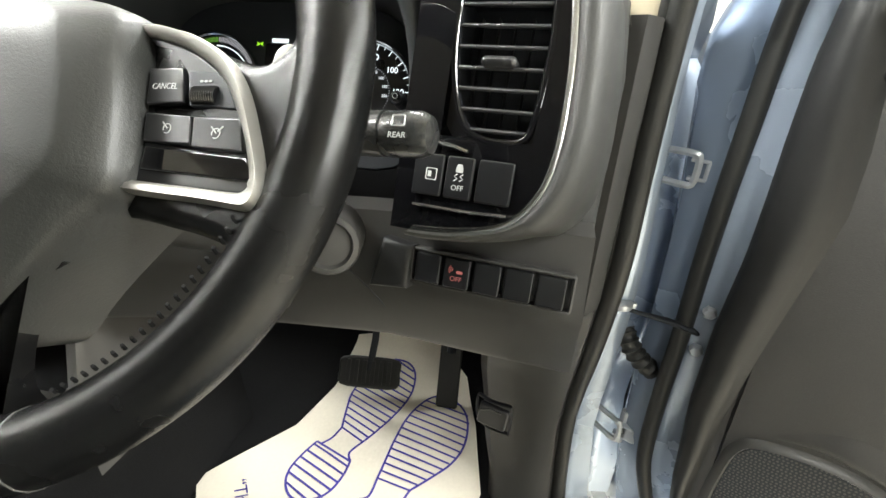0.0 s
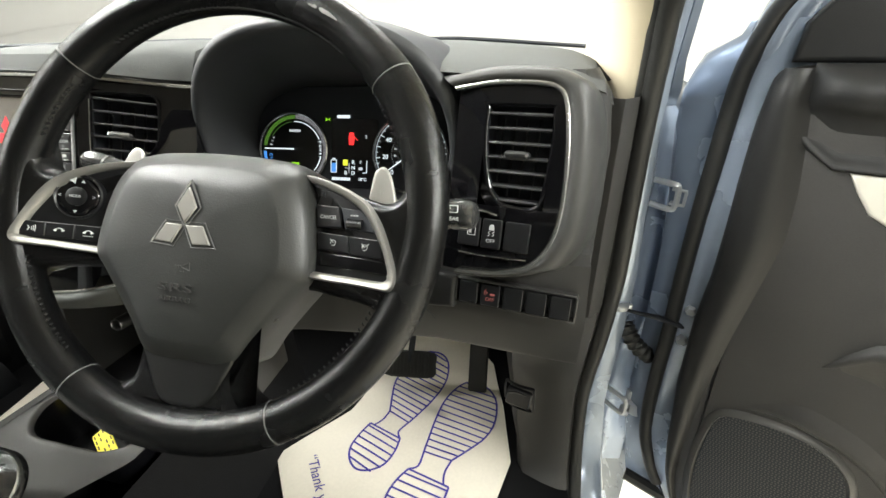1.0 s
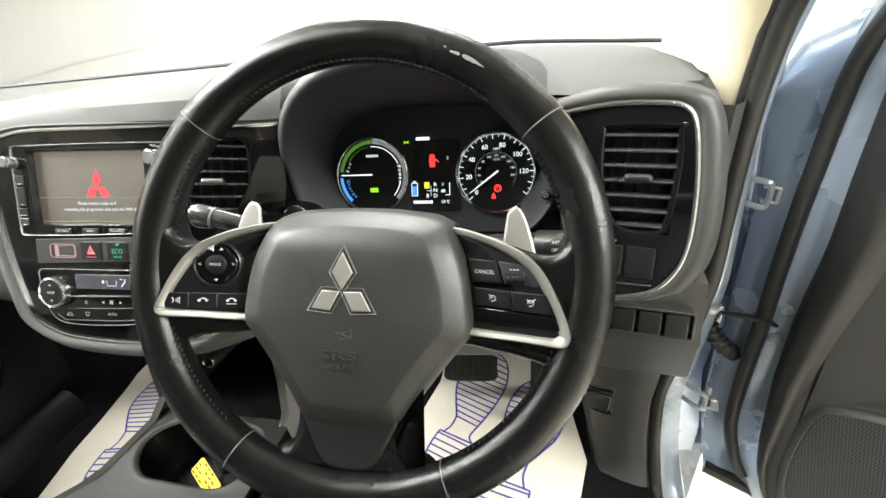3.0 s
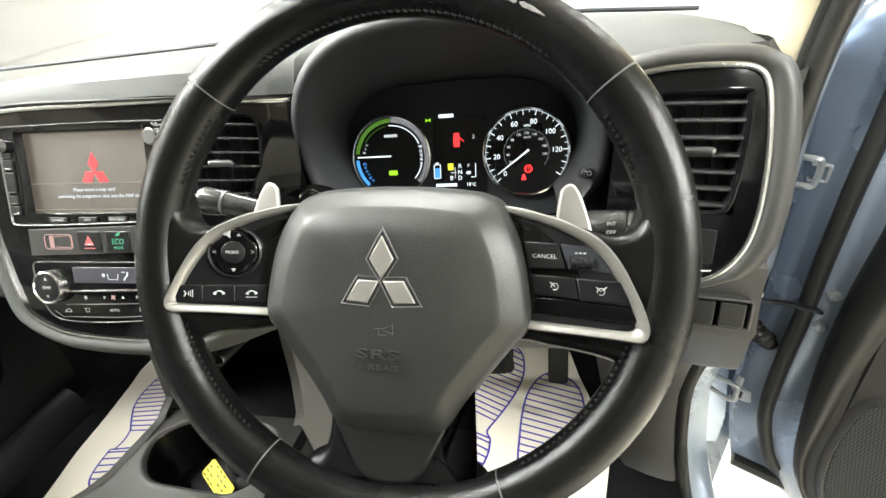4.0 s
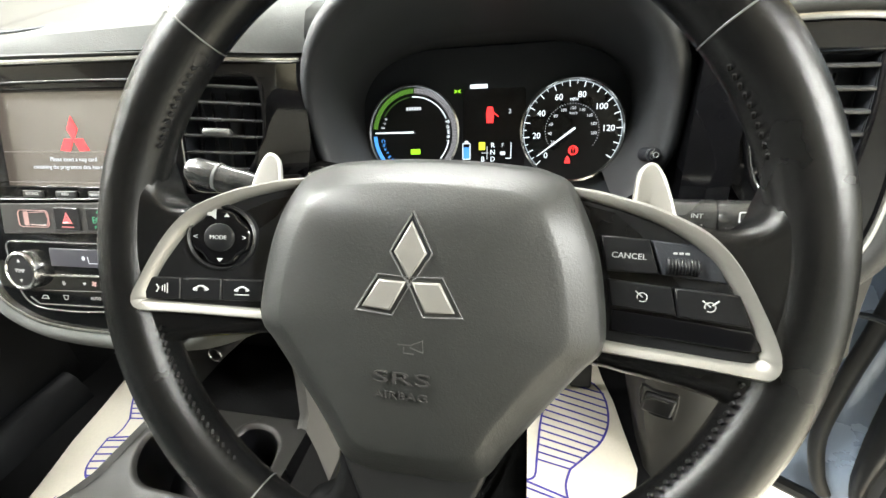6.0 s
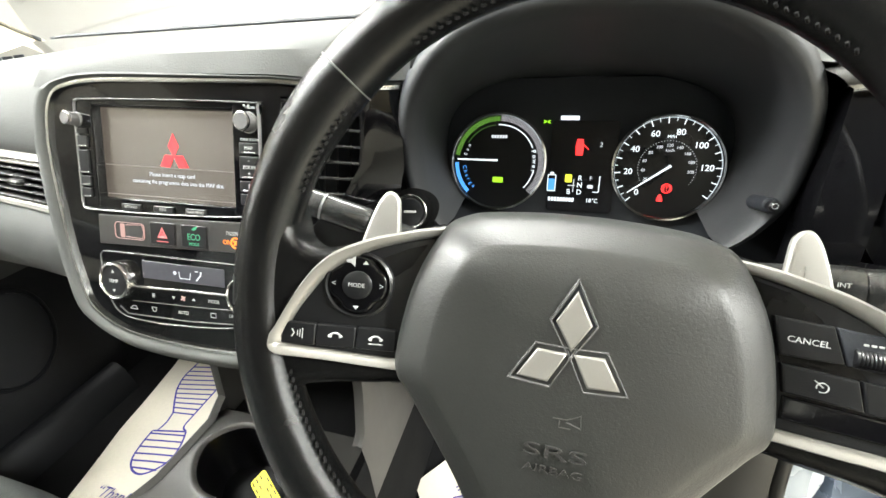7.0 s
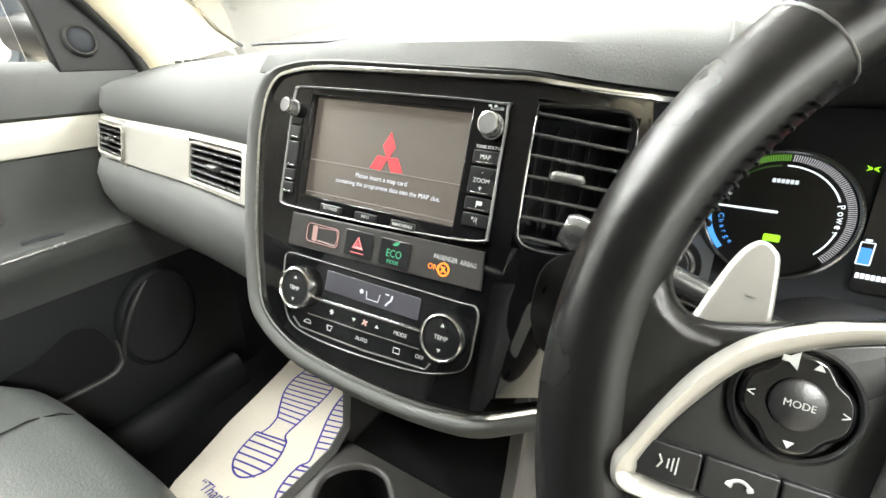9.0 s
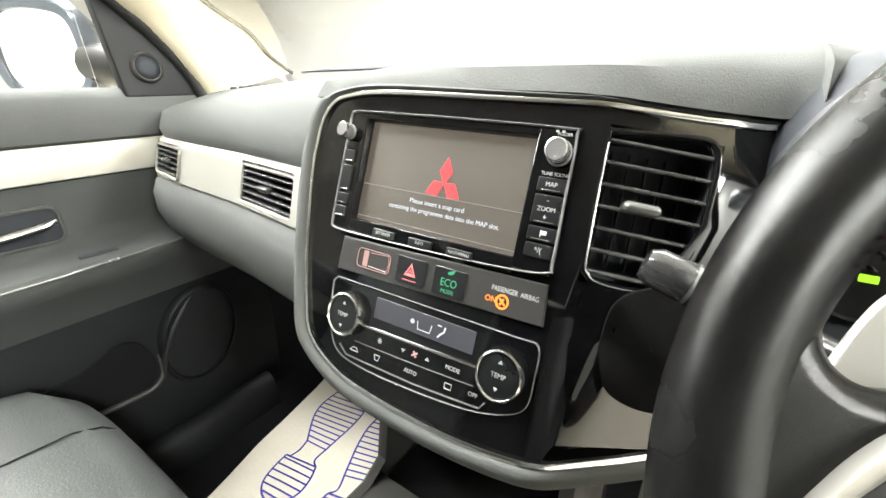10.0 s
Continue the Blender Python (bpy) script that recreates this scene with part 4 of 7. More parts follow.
bm = bmesh.new()
lathe(bm, [(0.0185, -0.003), (0.0185, 0.0012), (0.0172, 0.0020), (0.0164, 0.0008)], at(KEYF, -0.1168, -0.0024, HS), 40, False)
spart("pad_ring", bm, M_KEY, sw)
bm = bmesh.new()
lob = []
for k in range(48):
    a = 2 * math.pi * k / 48
    lob.append((-0.1168 + (0.0160 - 0.0022 * abs(math.sin(2 * a)) ** 6) * math.cos(a), -0.0024 + (0.0160 - 0.0022 * abs(math.sin(2 * a)) ** 6) * math.sin(a)))
plate(bm, lob, KEYF, 0.003, HS + 0.0022, 0.0015)
cross = spart("direction_key", bm, M_PIANO, sw, "glossy four-way key")
bm = bmesh.new()
lathe(bm, [(0.0078, 0.0), (0.0078, 0.0032), (0.0068, 0.0038)], at(KEYF, -0.1168, -0.0024, HS), 28)
mk = spart("mode_key", bm, M_KEY, sw)
sletters("key_text", "MODE", at(KEYF, -0.1168, -0.0024, HS + 0.0039), 0.0031, M_MARK, mk, 0.0001)
sletters("key_text", "<", at(KEYF, -0.1295, -0.0024, HS + 0.0023), 0.0045, M_MARK, cross, 0.0001)
sletters("key_text", ">", at(KEYF, -0.1041, -0.0024, HS + 0.0023), 0.0045, M_MARK, cross, 0.0001)
for dy, k in ((0.0125, 1), (-0.0125, -1)):
    key("arrow_mark", [(-0.1150, -0.0024 + dy - 0.001 * k), (-0.1118, -0.0024 + dy - 0.001 * k), (-0.1134, -0.0024 + dy + 0.0012 * k)] if k == 1 else [(-0.1184, -0.0024 + dy + 0.001), (-0.1152, -0.0024 + dy + 0.001), (-0.1168, -0.0024 + dy - 0.0012)], cross, HS + 0.0024, material=M_MARK, depth=0.0004, bevel=0.0001)
key("sound_mark", [(-0.1235, 0.0095), (-0.1215, 0.0095), (-0.119, 0.0075), (-0.119, 0.0135), (-0.1215, 0.0115), (-0.1235, 0.0115)], cross, HS + 0.0024, material=M_MARK, depth=0.0004, bevel=0.0001)
for k, (x0, x1) in enumerate(((-0.1572, -0.1372), (-0.1367, -0.1158), (-0.1153, -0.0940))):
    kk = key("phone_key", rrect(x1 - x0, 0.0122, 0.0012, (x0 + x1) / 2, -0.0316), sw)
    cx = (x0 + x1) / 2
    bm = bmesh.new()
    if k == 0:
        tube(bm, [KEYF @ Vector((cx - 0.0022, -0.0294, HS + 0.0023)), KEYF @ Vector((cx - 0.001, -0.0315, HS + 0.0023)), KEYF @ Vector((cx - 0.0022, -0.0336, HS + 0.0023))], 0.0004, 5)
        for j in range(3):
            tube(bm, [KEYF @ Vector((cx + 0.0008 + 0.0013 * j, -0.030 + 0.0006 * j, HS + 0.0023)), KEYF @ Vector((cx + 0.0008 + 0.0013 * j, -0.033 - 0.0006 * j, HS + 0.0023))], 0.0003, 5)
    else:
        pts = arc(cx, -0.0330, 0.0032, 165, 15, 10)
        tube(bm, [KEYF @ Vector((x, y, HS + 0.0023)) for x, y in pts], [0.0011] * 2 + [0.0006] * 7 + [0.0011] * 2, 6)
        if k == 2:
            tube(bm, [KEYF @ Vector((cx - 0.0038, -0.0342, HS + 0.0023)), KEYF @ Vector((cx + 0.0038, -0.0342, HS + 0.0023))], 0.0004, 5)
    spart("key_symbol", bm, M_MARK, kk)

# switches, right spoke
ck = key("cancel_key", [(0.0863, 0.0069), (0.1068, 0.0055), (0.1116, -0.0106), (0.0892, -0.0105)], sw)
sletters("key_text", "CANCEL", at(KEYF, 0.0985, -0.0028, HS + 0.0023, -2), 0.0039, M_MARK, ck, 0.0001)
key("roller_recess", [(0.1084, 0.0052), (0.1251, 0.0036), (0.1342, -0.0037), (0.1388, -0.0133), (0.1129, -0.0110)], sw, HS + 0.0008, material=M_BLACK)
bm = bmesh.new()
tube(bm, [KEYF @ Vector((0.1144 + 0.0129 * k / 20, -0.0066 - 0.0004 * k / 20, HS - 0.0002)) for k in range(21)], [0.0042 if k % 2 else 0.0036 for k in range(21)], 20)
roller = spart("speed_roller", bm, M_KEY, sw, "ribbed roller switch")
bm = bmesh.new()
for k in range(3):
    plate(bm, rrect(0.0017, 0.0010, 0.0003, 0.1178 + 0.0024 * k, -0.0006), KEYF, 0.0003, HS + 0.0012, 0.0001)
spart("roller_marks", bm, M_MARK, roller)
for x0, x1, sl in ((0.0902, 0.1166, 0), (0.1179, 0.1428, 1)):
    kk = key("cruise_key", [(x0, -0.0144 - 0.002 * sl), (x1, -0.0164 - 0.0013 * sl), (x1 + 0.0028 + 0.0018 * sl, -0.0293 - 0.0023 * sl), (x0 + 0.0018, -0.0275 - 0.0024 * sl)], sw)
    cx, cy = (x0 + x1) / 2 + 0.0015, -0.0220 - 0.002 * sl
    bm = bmesh.new()
    tube(bm, [KEYF @ Vector((x, y, HS + 0.0023)) for x, y in arc(cx, cy, 0.0021, 200, -120, 14)], 0.00028, 5)
    tube(bm, [KEYF @ Vector((cx - 0.0029, cy + 0.0028, HS + 0.0023)), KEYF @ Vector((cx + 0.0002, cy, HS + 0.0023))], 0.00034, 5)
    if sl:
        tube(bm, [KEYF @ Vector((cx + 0.0008, cy + 0.0008, HS + 0.0023)), KEYF @ Vector((cx + 0.0033, cy + 0.0030, HS + 0.0023))], 0.0004, 5)
    spart("key_symbol", bm, M_MARK, kk)
key("blank_key", [(0.0925, -0.0292), (0.1480, -0.0332), (0.1530, -0.0410), (0.1500, -0.0428), (0.0920, -0.0400)], sw, HS + 0.001, material=M_PIANO)

# shift paddles behind the spokes
for sx, nm in ((-1, "-"), (1, "+")):
    pd = thing("shift_paddle", "silver metal shift paddle behind the wheel", "paddle", tuple(WHEEL @ Vector((sx * 0.125, 0.03, -0.05))), "shift paddles")
    bm = bmesh.new()
    pts = spline([(0.113, 0.005), (0.1142, 0.043), (0.1175, 0.0520), (0.1235, 0.0545), (0.1290, 0.0490), (0.134, 0.037), (0.139, 0.020), (0.143, 0.002), (0.128, -0.004)], 4)
    plate(bm, [(sx * x, y) for x, y in pts], WHEEL, 0.004, -0.064, 0.0018)
    blade = part("blade", bm, M_SILVER, pd)
    letters("paddle_mark", nm, at(WHEEL, sx * 0.1225, 0.031, -0.0640), 0.012, M_SILVER, blade, 0.0005)

# start button left of the column
sbt = thing("start_button", "round black start button with a chrome ring", "button", (-0.293, 0.472, 1.2085))
bb = basis((-0.293, 0.472, 1.2085), (1, 0.12, 0), n=(0.12, -0.92, 0.37))
bm = bmesh.new()
lathe(bm, [(0.023, -0.05), (0.023, -0.006), (0.0215, -0.002), (0.0175, -0.001)], bb, 40, False)
part("collar", bm, M_HOLLOW, sbt)
bm = bmesh.new()
lathe(bm, [(0.0178, -0.003), (0.0176, 0.001), (0.0165, 0.002), (0.0152, 0.001), (0.0150, -0.003)], bb, 40, False)
part("ring", bm, M_CHROME, sbt, "thin chrome ring")
bm = bmesh.new()
lathe(bm, [(0.0150, -0.004), (0.0148, -0.0005), (0.013, 0.0005), (0.006, -0.0012), (0.001, -0.0016)], bb, 40)
part("cap", bm, M_KEY, sbt)
bm = bmesh.new()
plate(bm, rrect(0.012, 0.0022, 0.0004, 0, 0.0), bb, 0.002, 0.0002, 0.0002)
part("legend_bar", bm, M_MARK, sbt)

# column shroud and stalks
col = thing("steering_column", "black plastic steering column shroud", "steering column", (-0.137, 0.44, 1.10))
bm = bmesh.new()
rows = []
for n, rx, ry, dz in ((-0.035, 0.045, 0.04, 0.0), (-0.05, 0.058, 0.045, 0.0), (-0.10, 0.062, 0.05, 0.0), (-0.16, 0.064, 0.055, 0.005), (-0.22, 0.066, 0.06, 0.01), (-0.28, 0.066, 0.06, 0.02)):
    rows.append([WHEEL @ Vector((rx * math.copysign(abs(math.cos(a)) ** 0.7, math.cos(a)), -0.018 + ry * math.copysign(abs(math.sin(a)) ** 0.7, math.sin(a)) + dz, n)) for a in np.linspace(0, 2 * math.pi, 33)[:-1]])
vs = grid(bm, rows, cv=True)
bm.faces.new(vs[0])
part("shroud", bm, M_PLASTIC2, col, smooth=60)
bm = bmesh.new()
kc = basis((-0.034, 0.432, 1.112), (0.95, 0.3, 0), n=(0.45, -0.88, 0.15))
lathe(bm, [(0.030, -0.05), (0.028, -0.004), (0.026, 0.0), (0.0215, 0.001), (0.019, -0.003), (0.017, -0.003), (0.005, -0.001)], kc, 40)
part("lock_boss", bm, M_PLASTIC, col, "round grey boss on the shroud")

st = thing("wiper_stalk", "black wiper stalk with white legends", "stalk", (0.02, 0.40, 1.21))
ra, rb = Vector((-0.085, 0.415, 1.207)), Vector((0.066, 0.388, 1.217))
d = (rb - ra).normalized()
bm = bmesh.new()
tube(bm, [ra, ra + d * 0.05, ra + d * 0.085], [0.009, 0.010, 0.012], 16)
part("arm", bm, M_STALK, st)
bm = bmesh.new()
tube(bm, [ra + d * 0.086, ra + d * 0.09, ra + d * 0.118], [0.0130, 0.0146, 0.0148], 20)
part("sleeve", bm, M_STALK, st)
bm = bmesh.new()
tube(bm, [ra + d * 0.119, ra + d * 0.121, ra + d * 0.143, ra + d * 0.150, ra + d * 0.153], [0.0138, 0.0146, 0.0146, 0.0115, 0.005], 20)
cap_r = part("end_cap", bm, M_STALK, st)
sb = basis(ra + d * 0.131 + Vector((0, -0.0131, 0.0069)), d, n=(0.0, -0.88, 0.47))
letters("stalk_text", "REAR", at(sb, 0, -0.006, 0.0012), 0.005, M_MARK, cap_r, 0.0002)
bm = bmesh.new()
ring_band(bm, rrect(0.009, 0.007, 0.001, 0, 0.003), rrect(0.0076, 0.0056, 0.001, 0, 0.003), at(sb, 0, 0, 0.0015), 0, 0.0005)
part("wiper_symbol", bm, M_MARK, cap_r)
sb2 = basis(ra + d * 0.104 + Vector((0, -0.0132, 0.007)), d, n=(0.0, -0.88, 0.47))
letters("stalk_text", "OFF", at(sb2, 0, -0.004, 0.0012), 0.0042, M_MARK, st, 0.0002)
letters("stalk_text", "INT", at(sb2, 0, 0.003, 0.0012), 0.0042, M_MARK, st, 0.0002)

st = thing("light_stalk", "black indicator stalk with chrome-ringed end", "stalk", (-0.25, 0.38, 1.255))
la, lb = Vector((-0.215, 0.40, 1.208)), Vector((-0.348, 0.386, 1.256))
d = (lb - la).normalized()
bm = bmesh.new()
tube(bm, [la, la + d * 0.06, la + d * 0.085], [0.007, 0.008, 0.009], 16)
part("arm", bm, M_STALK, st)
bm = bmesh.new()
tube(bm, [la + d * 0.086, la + d * 0.09, la + d * 0.122], [0.0095, 0.011, 0.0108], 20)
part("sleeve", bm, M_STALK, st)
bm = bmesh.new()
tube(bm, [la + d * 0.123, la + d * 0.125, la + d * 0.142, la + d * 0.147], [0.0108, 0.0113, 0.0108, 0.008], 20)
part("end_cap", bm, M_STALK, st)
bm = bmesh.new()
tube(bm, [la + d * 0.1225, la + d * 0.1245], [0.0116, 0.0116], 20)
part("ring", bm, M_WARMKNOB, st, "thin satin ring")


# ---- air vents ----
def air_vent(label, m, outline, u0, u1, v0, v1, n, frame_material, depth=0.03, tab=True, frame_w=0.003, tilt=9, lift=1.0, side=0.0):
    """A framed vent with a duct, level vanes, upright vanes behind and a tab."""
    v = thing("air_vent", label, "air vent", tuple(m.translation), "dashboard air vents")
    bm = bmesh.new()
    o = fix(outline)
    rows = [[m @ Vector((x, y, h)) for x, y in r] for r, h in ((inset(o, -0.014), -0.0045), (inset(o, -frame_w), -0.004), (inset(o, -frame_w), 0.0016 * lift), (inset(o, -frame_w * 0.4), 0.0026 * lift), (o, 0.0012 * lift), (inset(o, 0.0015), -0.004))]
    grid(bm, rows, cv=True)
    part("frame", bm, frame_material, v, smooth=60)
    bm = bmesh.new()
    rows = [[m @ Vector((x, y, h)) for x, y in r] for r, h in ((inset(o, 0.0012), -0.002), (inset(o, 0.002), -depth))]
    vs = grid(bm, rows, cv=True)
    bm.faces.new(vs[-1])
    part("duct", bm, M_BLACK, v)

    def span(y):
        xs = []
        for a, b in zip(o, o[1:] + o[:1]):
            if (a[1] - y) * (b[1] - y) <= 0 and a[1] != b[1]:
                xs.append(a[0] + (b[0] - a[0]) * (y - a[1]) / (b[1] - a[1]))
        return (min(xs), max(xs)) if xs else None

    for k in range(n):
        y = v0 + (v1 - v0) * (k + 0.5) / n
        sp = span(y)
        if not sp:
            continue
        x0, x1 = sp[0] + 0.001, sp[1] - 0.001
        bm = bmesh.new()
        fm = m @ Matrix.Translation(((x0 + x1) / 2, y, -0.007)) @ Matrix.Rotation(radians(tilt), 4, "X")
        prof = [(-0.0085, -0.0004), (-0.004, -0.0010), (0.003, -0.0016), (0.0054, -0.0017), (0.0064, -0.0010), (0.0063, 0.0004), (0.0050, 0.0012), (0.001, 0.0010), (-0.004, 0.0006)]
        rows = [[fm @ Vector((s * (x1 - x0) / 2, b, a)) for a, b in prof] for s in (-1, 1)]
        vs = grid(bm, rows, cv=True)
        bm.faces.new(vs[0])
        bm.faces.new(vs[1])
        part("vane", bm, M_VANE, v, smooth=70)
    sp = span((v0 + v1) / 2)
    x = sp[0] + 0.008
    while x < sp[1] - 0.004:
        bm = bmesh.new()
        box(bm, at(m, x, (v0 + v1) / 2, -0.024), 0.001, (v1 - v0) * 0.8, 0.006, 0.0003)
        part("rear_vane", bm, M_DIAL, v)
        x += 0.013
    if tab:
        bm = bmesh.new()
        box(bm, m @ Matrix.Translation(((sp[0] + sp[1]) / 2 + side, (v0 + v1) / 2 + (v1 - v0) * 0.02, -0.001)), min(0.026, (sp[1] - sp[0]) * 0.4), 0.0075, 0.013, 0.003)
        part("tab", bm, M_WARMKNOB if tilt == 7 else M_VANE, v, "sliding tab")
    return v


cvo = [((x + 0.516 - FOLD) / math.cos(BETA), fz(z)) for x, z in ((-0.3890, 1.316), (-0.385, 1.3225), (-0.370, 1.325), (-0.333, 1.3275), (-0.3245, 1.3245), (-0.3215, 1.315), (-0.3212, 1.290), (-0.323, 1.268), (-0.330, 1.248), (-0.340, 1.236), (-0.353, 1.2305), (-0.376, 1.2305), (-0.384, 1.2345), (-0.3875, 1.246))]
cv = air_vent("dark centre air vent with level vanes in the glossy fascia", FASC2, spline(cvo, 3), 0, 0, fz(1.2305), fz(1.3265), 7, M_PIANO, tilt=7, side=-0.005, lift=0.5)
bm = bmesh.new()
tube(bm, [FASC2 @ Vector((x, y, 0.0026)) for x, y in spline(cvo, 3)[27:] + spline(cvo, 3)[:1]], 0.0007, 6)
part("frame_line", bm, M_CHROME, cv, "thin chrome line")
dvo = [(-0.0405, 0.0850), (-0.037, 0.0895), (0.020, 0.0900), (0.0240, 0.086), (0.0262, 0.060), (0.0255, 0.030), (0.0225, 0.0), (0.0170, -0.009), (0.006, -0.0110), (-0.010, -0.0100), (-0.022, -0.004), (-0.031, 0.010), (-0.0375, 0.035), (-0.0405, 0.060)]
air_vent("tall dark air vent with level vanes beside the wheel", DV, spline(dvo, 3), 0, 0, -0.011, 0.090, 7, M_PIANO, tilt=15, frame_w=0.0035, lift=0.3)
for (x0, x1), lb_ in ((VENT1, "small dark air vent at the door end of the ivory band"), (VENT2, "dark air vent in the ivory band beside the fascia")):
    xm = (x0 + x1) / 2
    slope = (front_y(x1) - front_y(x0)) / (x1 - x0)
    vm = basis((xm, band_y(xm, 1.2275), 1.2275), (1, slope, 0), n=(slope, -1, 0.28))
    air_vent(lb_, vm, rrect((x1 - x0) * 1.0, 0.046, 0.005), 0, 0, -0.022, 0.022, 5, M_IVORY_DIM, lift=0.35)

# ---- push switches ----
for k, (u0, u1) in enumerate(((-0.0585, -0.0350), (-0.0325, -0.0115), (-0.0080, 0.0180))):
    b = thing("push_switch", ("black push switch with a white door symbol", "black stability control switch marked OFF", "blank black switch cover")[k], "switch", tuple(DV @ Vector(((u0 + u1) / 2, -0.042, 0))), "switches beside the wheel")
    bm = bmesh.new()
    plate(bm, rrect(u1 - u0, 0.031, 0.002, (u0 + u1) / 2, -0.0415), DV, 0.006, 0.0028, 0.0009)
    cap = part("cap", bm, M_KEY, b)
    cx = (u0 + u1) / 2
    if k == 1:
        letters("switch_text", "OFF", at(DV, cx, -0.0490, 0.0029), 0.0056, M_MARK, cap, 0.0001)
        bm = bmesh.new()
        plate(bm, [(cx - 0.0028, -0.0375), (cx + 0.0028, -0.0375), (cx + 0.0028, -0.0345), (cx + 0.0016, -0.0315), (cx - 0.0016, -0.0315), (cx - 0.0028, -0.0345)], DV, 0.0004, 0.0031, 0.0001)
        for s in (-0.0022, 0.0022):
            tube(bm, [DV @ Vector((cx + s + 0.0012 * (-1) ** j, -0.0385 - 0.0018 * j, 0.003)) for j in range(4)], 0.0004, 4)
        part("switch_symbol", bm, M_MARK, cap)
    if k == 0:
        bm = bmesh.new()
        ring_band(bm, rrect(0.009, 0.009, 0.001, cx + 0.003, -0.041), rrect(0.0076, 0.0076, 0.001, cx + 0.003, -0.041), DV, 0.003, 0.0005)
        plate(bm, rrect(0.0028, 0.0042, 0.0004, cx + 0.0015, -0.041), DV, 0.0004, 0.0031, 0.0001)
        part("switch_symbol", bm, M_MARK, cap)
bm = bmesh.new()
tube(bm, [DV @ Vector((-0.056, -0.0650, 0.002)), DV @ Vector((-0.02, -0.0650, 0.002)), DV @ Vector((0.0175, -0.0635, 0.002))], 0.0012, 6)
part("bright_line", bm, M_CHROME, dash)
bm = bmesh.new()
tube(bm, [DV @ Vector((-0.052, -0.0165, 0.003)), DV @ Vector((-0.030, -0.0185, 0.003)), DV @ Vector((-0.019, -0.0215, 0.001))], 0.0013, 6)
part("bright_line", bm, M_CHROME, dash)
for k in range(5):
    b = thing("push_switch", "black parking sensor switch with a red OFF mark" if k == 1 else "blank black switch cover under the vent panel", "switch", tuple(LOWROW @ Vector((-0.0535 + 0.0272 * k, 0, 0))), "lower switch row")
    bm = bmesh.new()
    plate(bm, rrect(0.0235, 0.0265, 0.002, -0.0535 + 0.0272 * k, 0), LOWROW, 0.012, 0.006, 0.0010)
    cap = part("cap", bm, M_KEY, b)
    if k == 1:
        letters("switch_text", "OFF", at(LOWROW, -0.0263, -0.005, 0.0061), 0.0062, glow("dim_red", (0.45, 0.12, 0.1), 0.5), cap, 0.0001)
        bm = bmesh.new()
        for j in range(3):
            tube(bm, [LOWROW @ Vector((x, y, 0.0061)) for x, y in arc(-0.0285, 0.003, 0.0016 + 0.0016 * j, 130, 220, 6)], 0.0003, 4)
        plate(bm, rrect(0.006, 0.0026, 0.001, -0.0235, 0.0015), LOWROW, 0.0004, 0.0062, 0.0001)
        part("switch_symbol", bm, glow("dim_red_b", (0.45, 0.12, 0.1), 0.5), cap)
bm = bmesh.new()
plate(bm, [(-0.108, -0.026), (-0.070, -0.022), (-0.069, 0.018), (-0.098, 0.022)], LOWROW, 0.03, 0.012, 0.004)
part("switch_shoulder", bm, M_PLASTIC2, dash, "dark shoulder beside the lower switches")
bm = bmesh.new()
ro = fix(rrect(0.146, 0.034, 0.004, 0.001, 0))
ring_band(bm, ro, inset(ro, 0.003), LOWROW, 0.003, 0.012)
part("switch_frame", bm, M_PLASTIC, dash)


# ---- head unit ----
hu = thing("head_unit", "black navigation head unit with a lit seven-inch screen", "head unit", (-0.516, 0.42, 1.225))
X0 = 0.516


def fx(x, z, h=0.0, turn=0.0):
    return at(FASC, x + X0, fz(z), h, turn)


uo = spline([(x + X0, fz(z)) for x, z in ((-0.6225, 1.2265), (-0.6228, 1.240), (-0.6228, 1.300), (-0.6222, 1.3165), (-0.618, 1.3205), (-0.60, 1.3215), (-0.50, 1.3225), (-0.416, 1.3220), (-0.4095, 1.318), (-0.4085, 1.28), (-0.4075, 1.235), (-0.4095, 1.2285), (-0.44, 1.2245), (-0.52, 1.2215), (-0.60, 1.2205), (-0.619, 1.2215))], 4)
uo = fix(uo)
scr = [(-0.6020 + X0, fz(1.2325)), (-0.4370 + X0, fz(1.2335)), (-0.4385 + X0, fz(1.3160)), (-0.6030 + X0, fz(1.3155))]
bm = bmesh.new()
ring_band(bm, uo, inset(uo, 0.0016), FASC, 0.0035, 0.005)
part("edge_line", bm, M_WARMKNOB, hu, "thin grey edge line", 60)
bm = bmesh.new()
for a, b in (((-0.6215, 1.2225), (-0.6015, 1.3205)), ((-0.4385, 1.2265), (-0.409, 1.3215)), ((-0.602, 1.2225), (-0.438, 1.2335)), ((-0.602, 1.3150), (-0.438, 1.3215))):
    plate(bm, [(a[0] + X0, fz(a[1])), (b[0] + X0, fz(a[1])), (b[0] + X0, fz(b[1])), (a[0] + X0, fz(b[1]))], FASC, 0.012, 0.002 if a[1] > 1.223 and a[0] > -0.5 or a[0] < -0.61 else 0.0021, 0.001)
part("bezel", bm, M_PIANO, hu)
bm = bmesh.new()
plate(bm, scr, FASC, 0.002, -0.007, 0.0002)
M_SCREEN = glow("screen_lit", (0.062, 0.052, 0.042), 1.0, (0.03, 0.028, 0.025))
bs = M_SCREEN.node_tree.nodes["Principled BSDF"]
bs.inputs["Roughness"].default_value, bs.inputs["Specular IOR Level"].default_value = 0.24, 1.0
bs.inputs["Coat Weight"].default_value, bs.inputs["Coat Roughness"].default_value, bs.inputs["Coat IOR"].default_value = 1.0, 0.22, 1.8
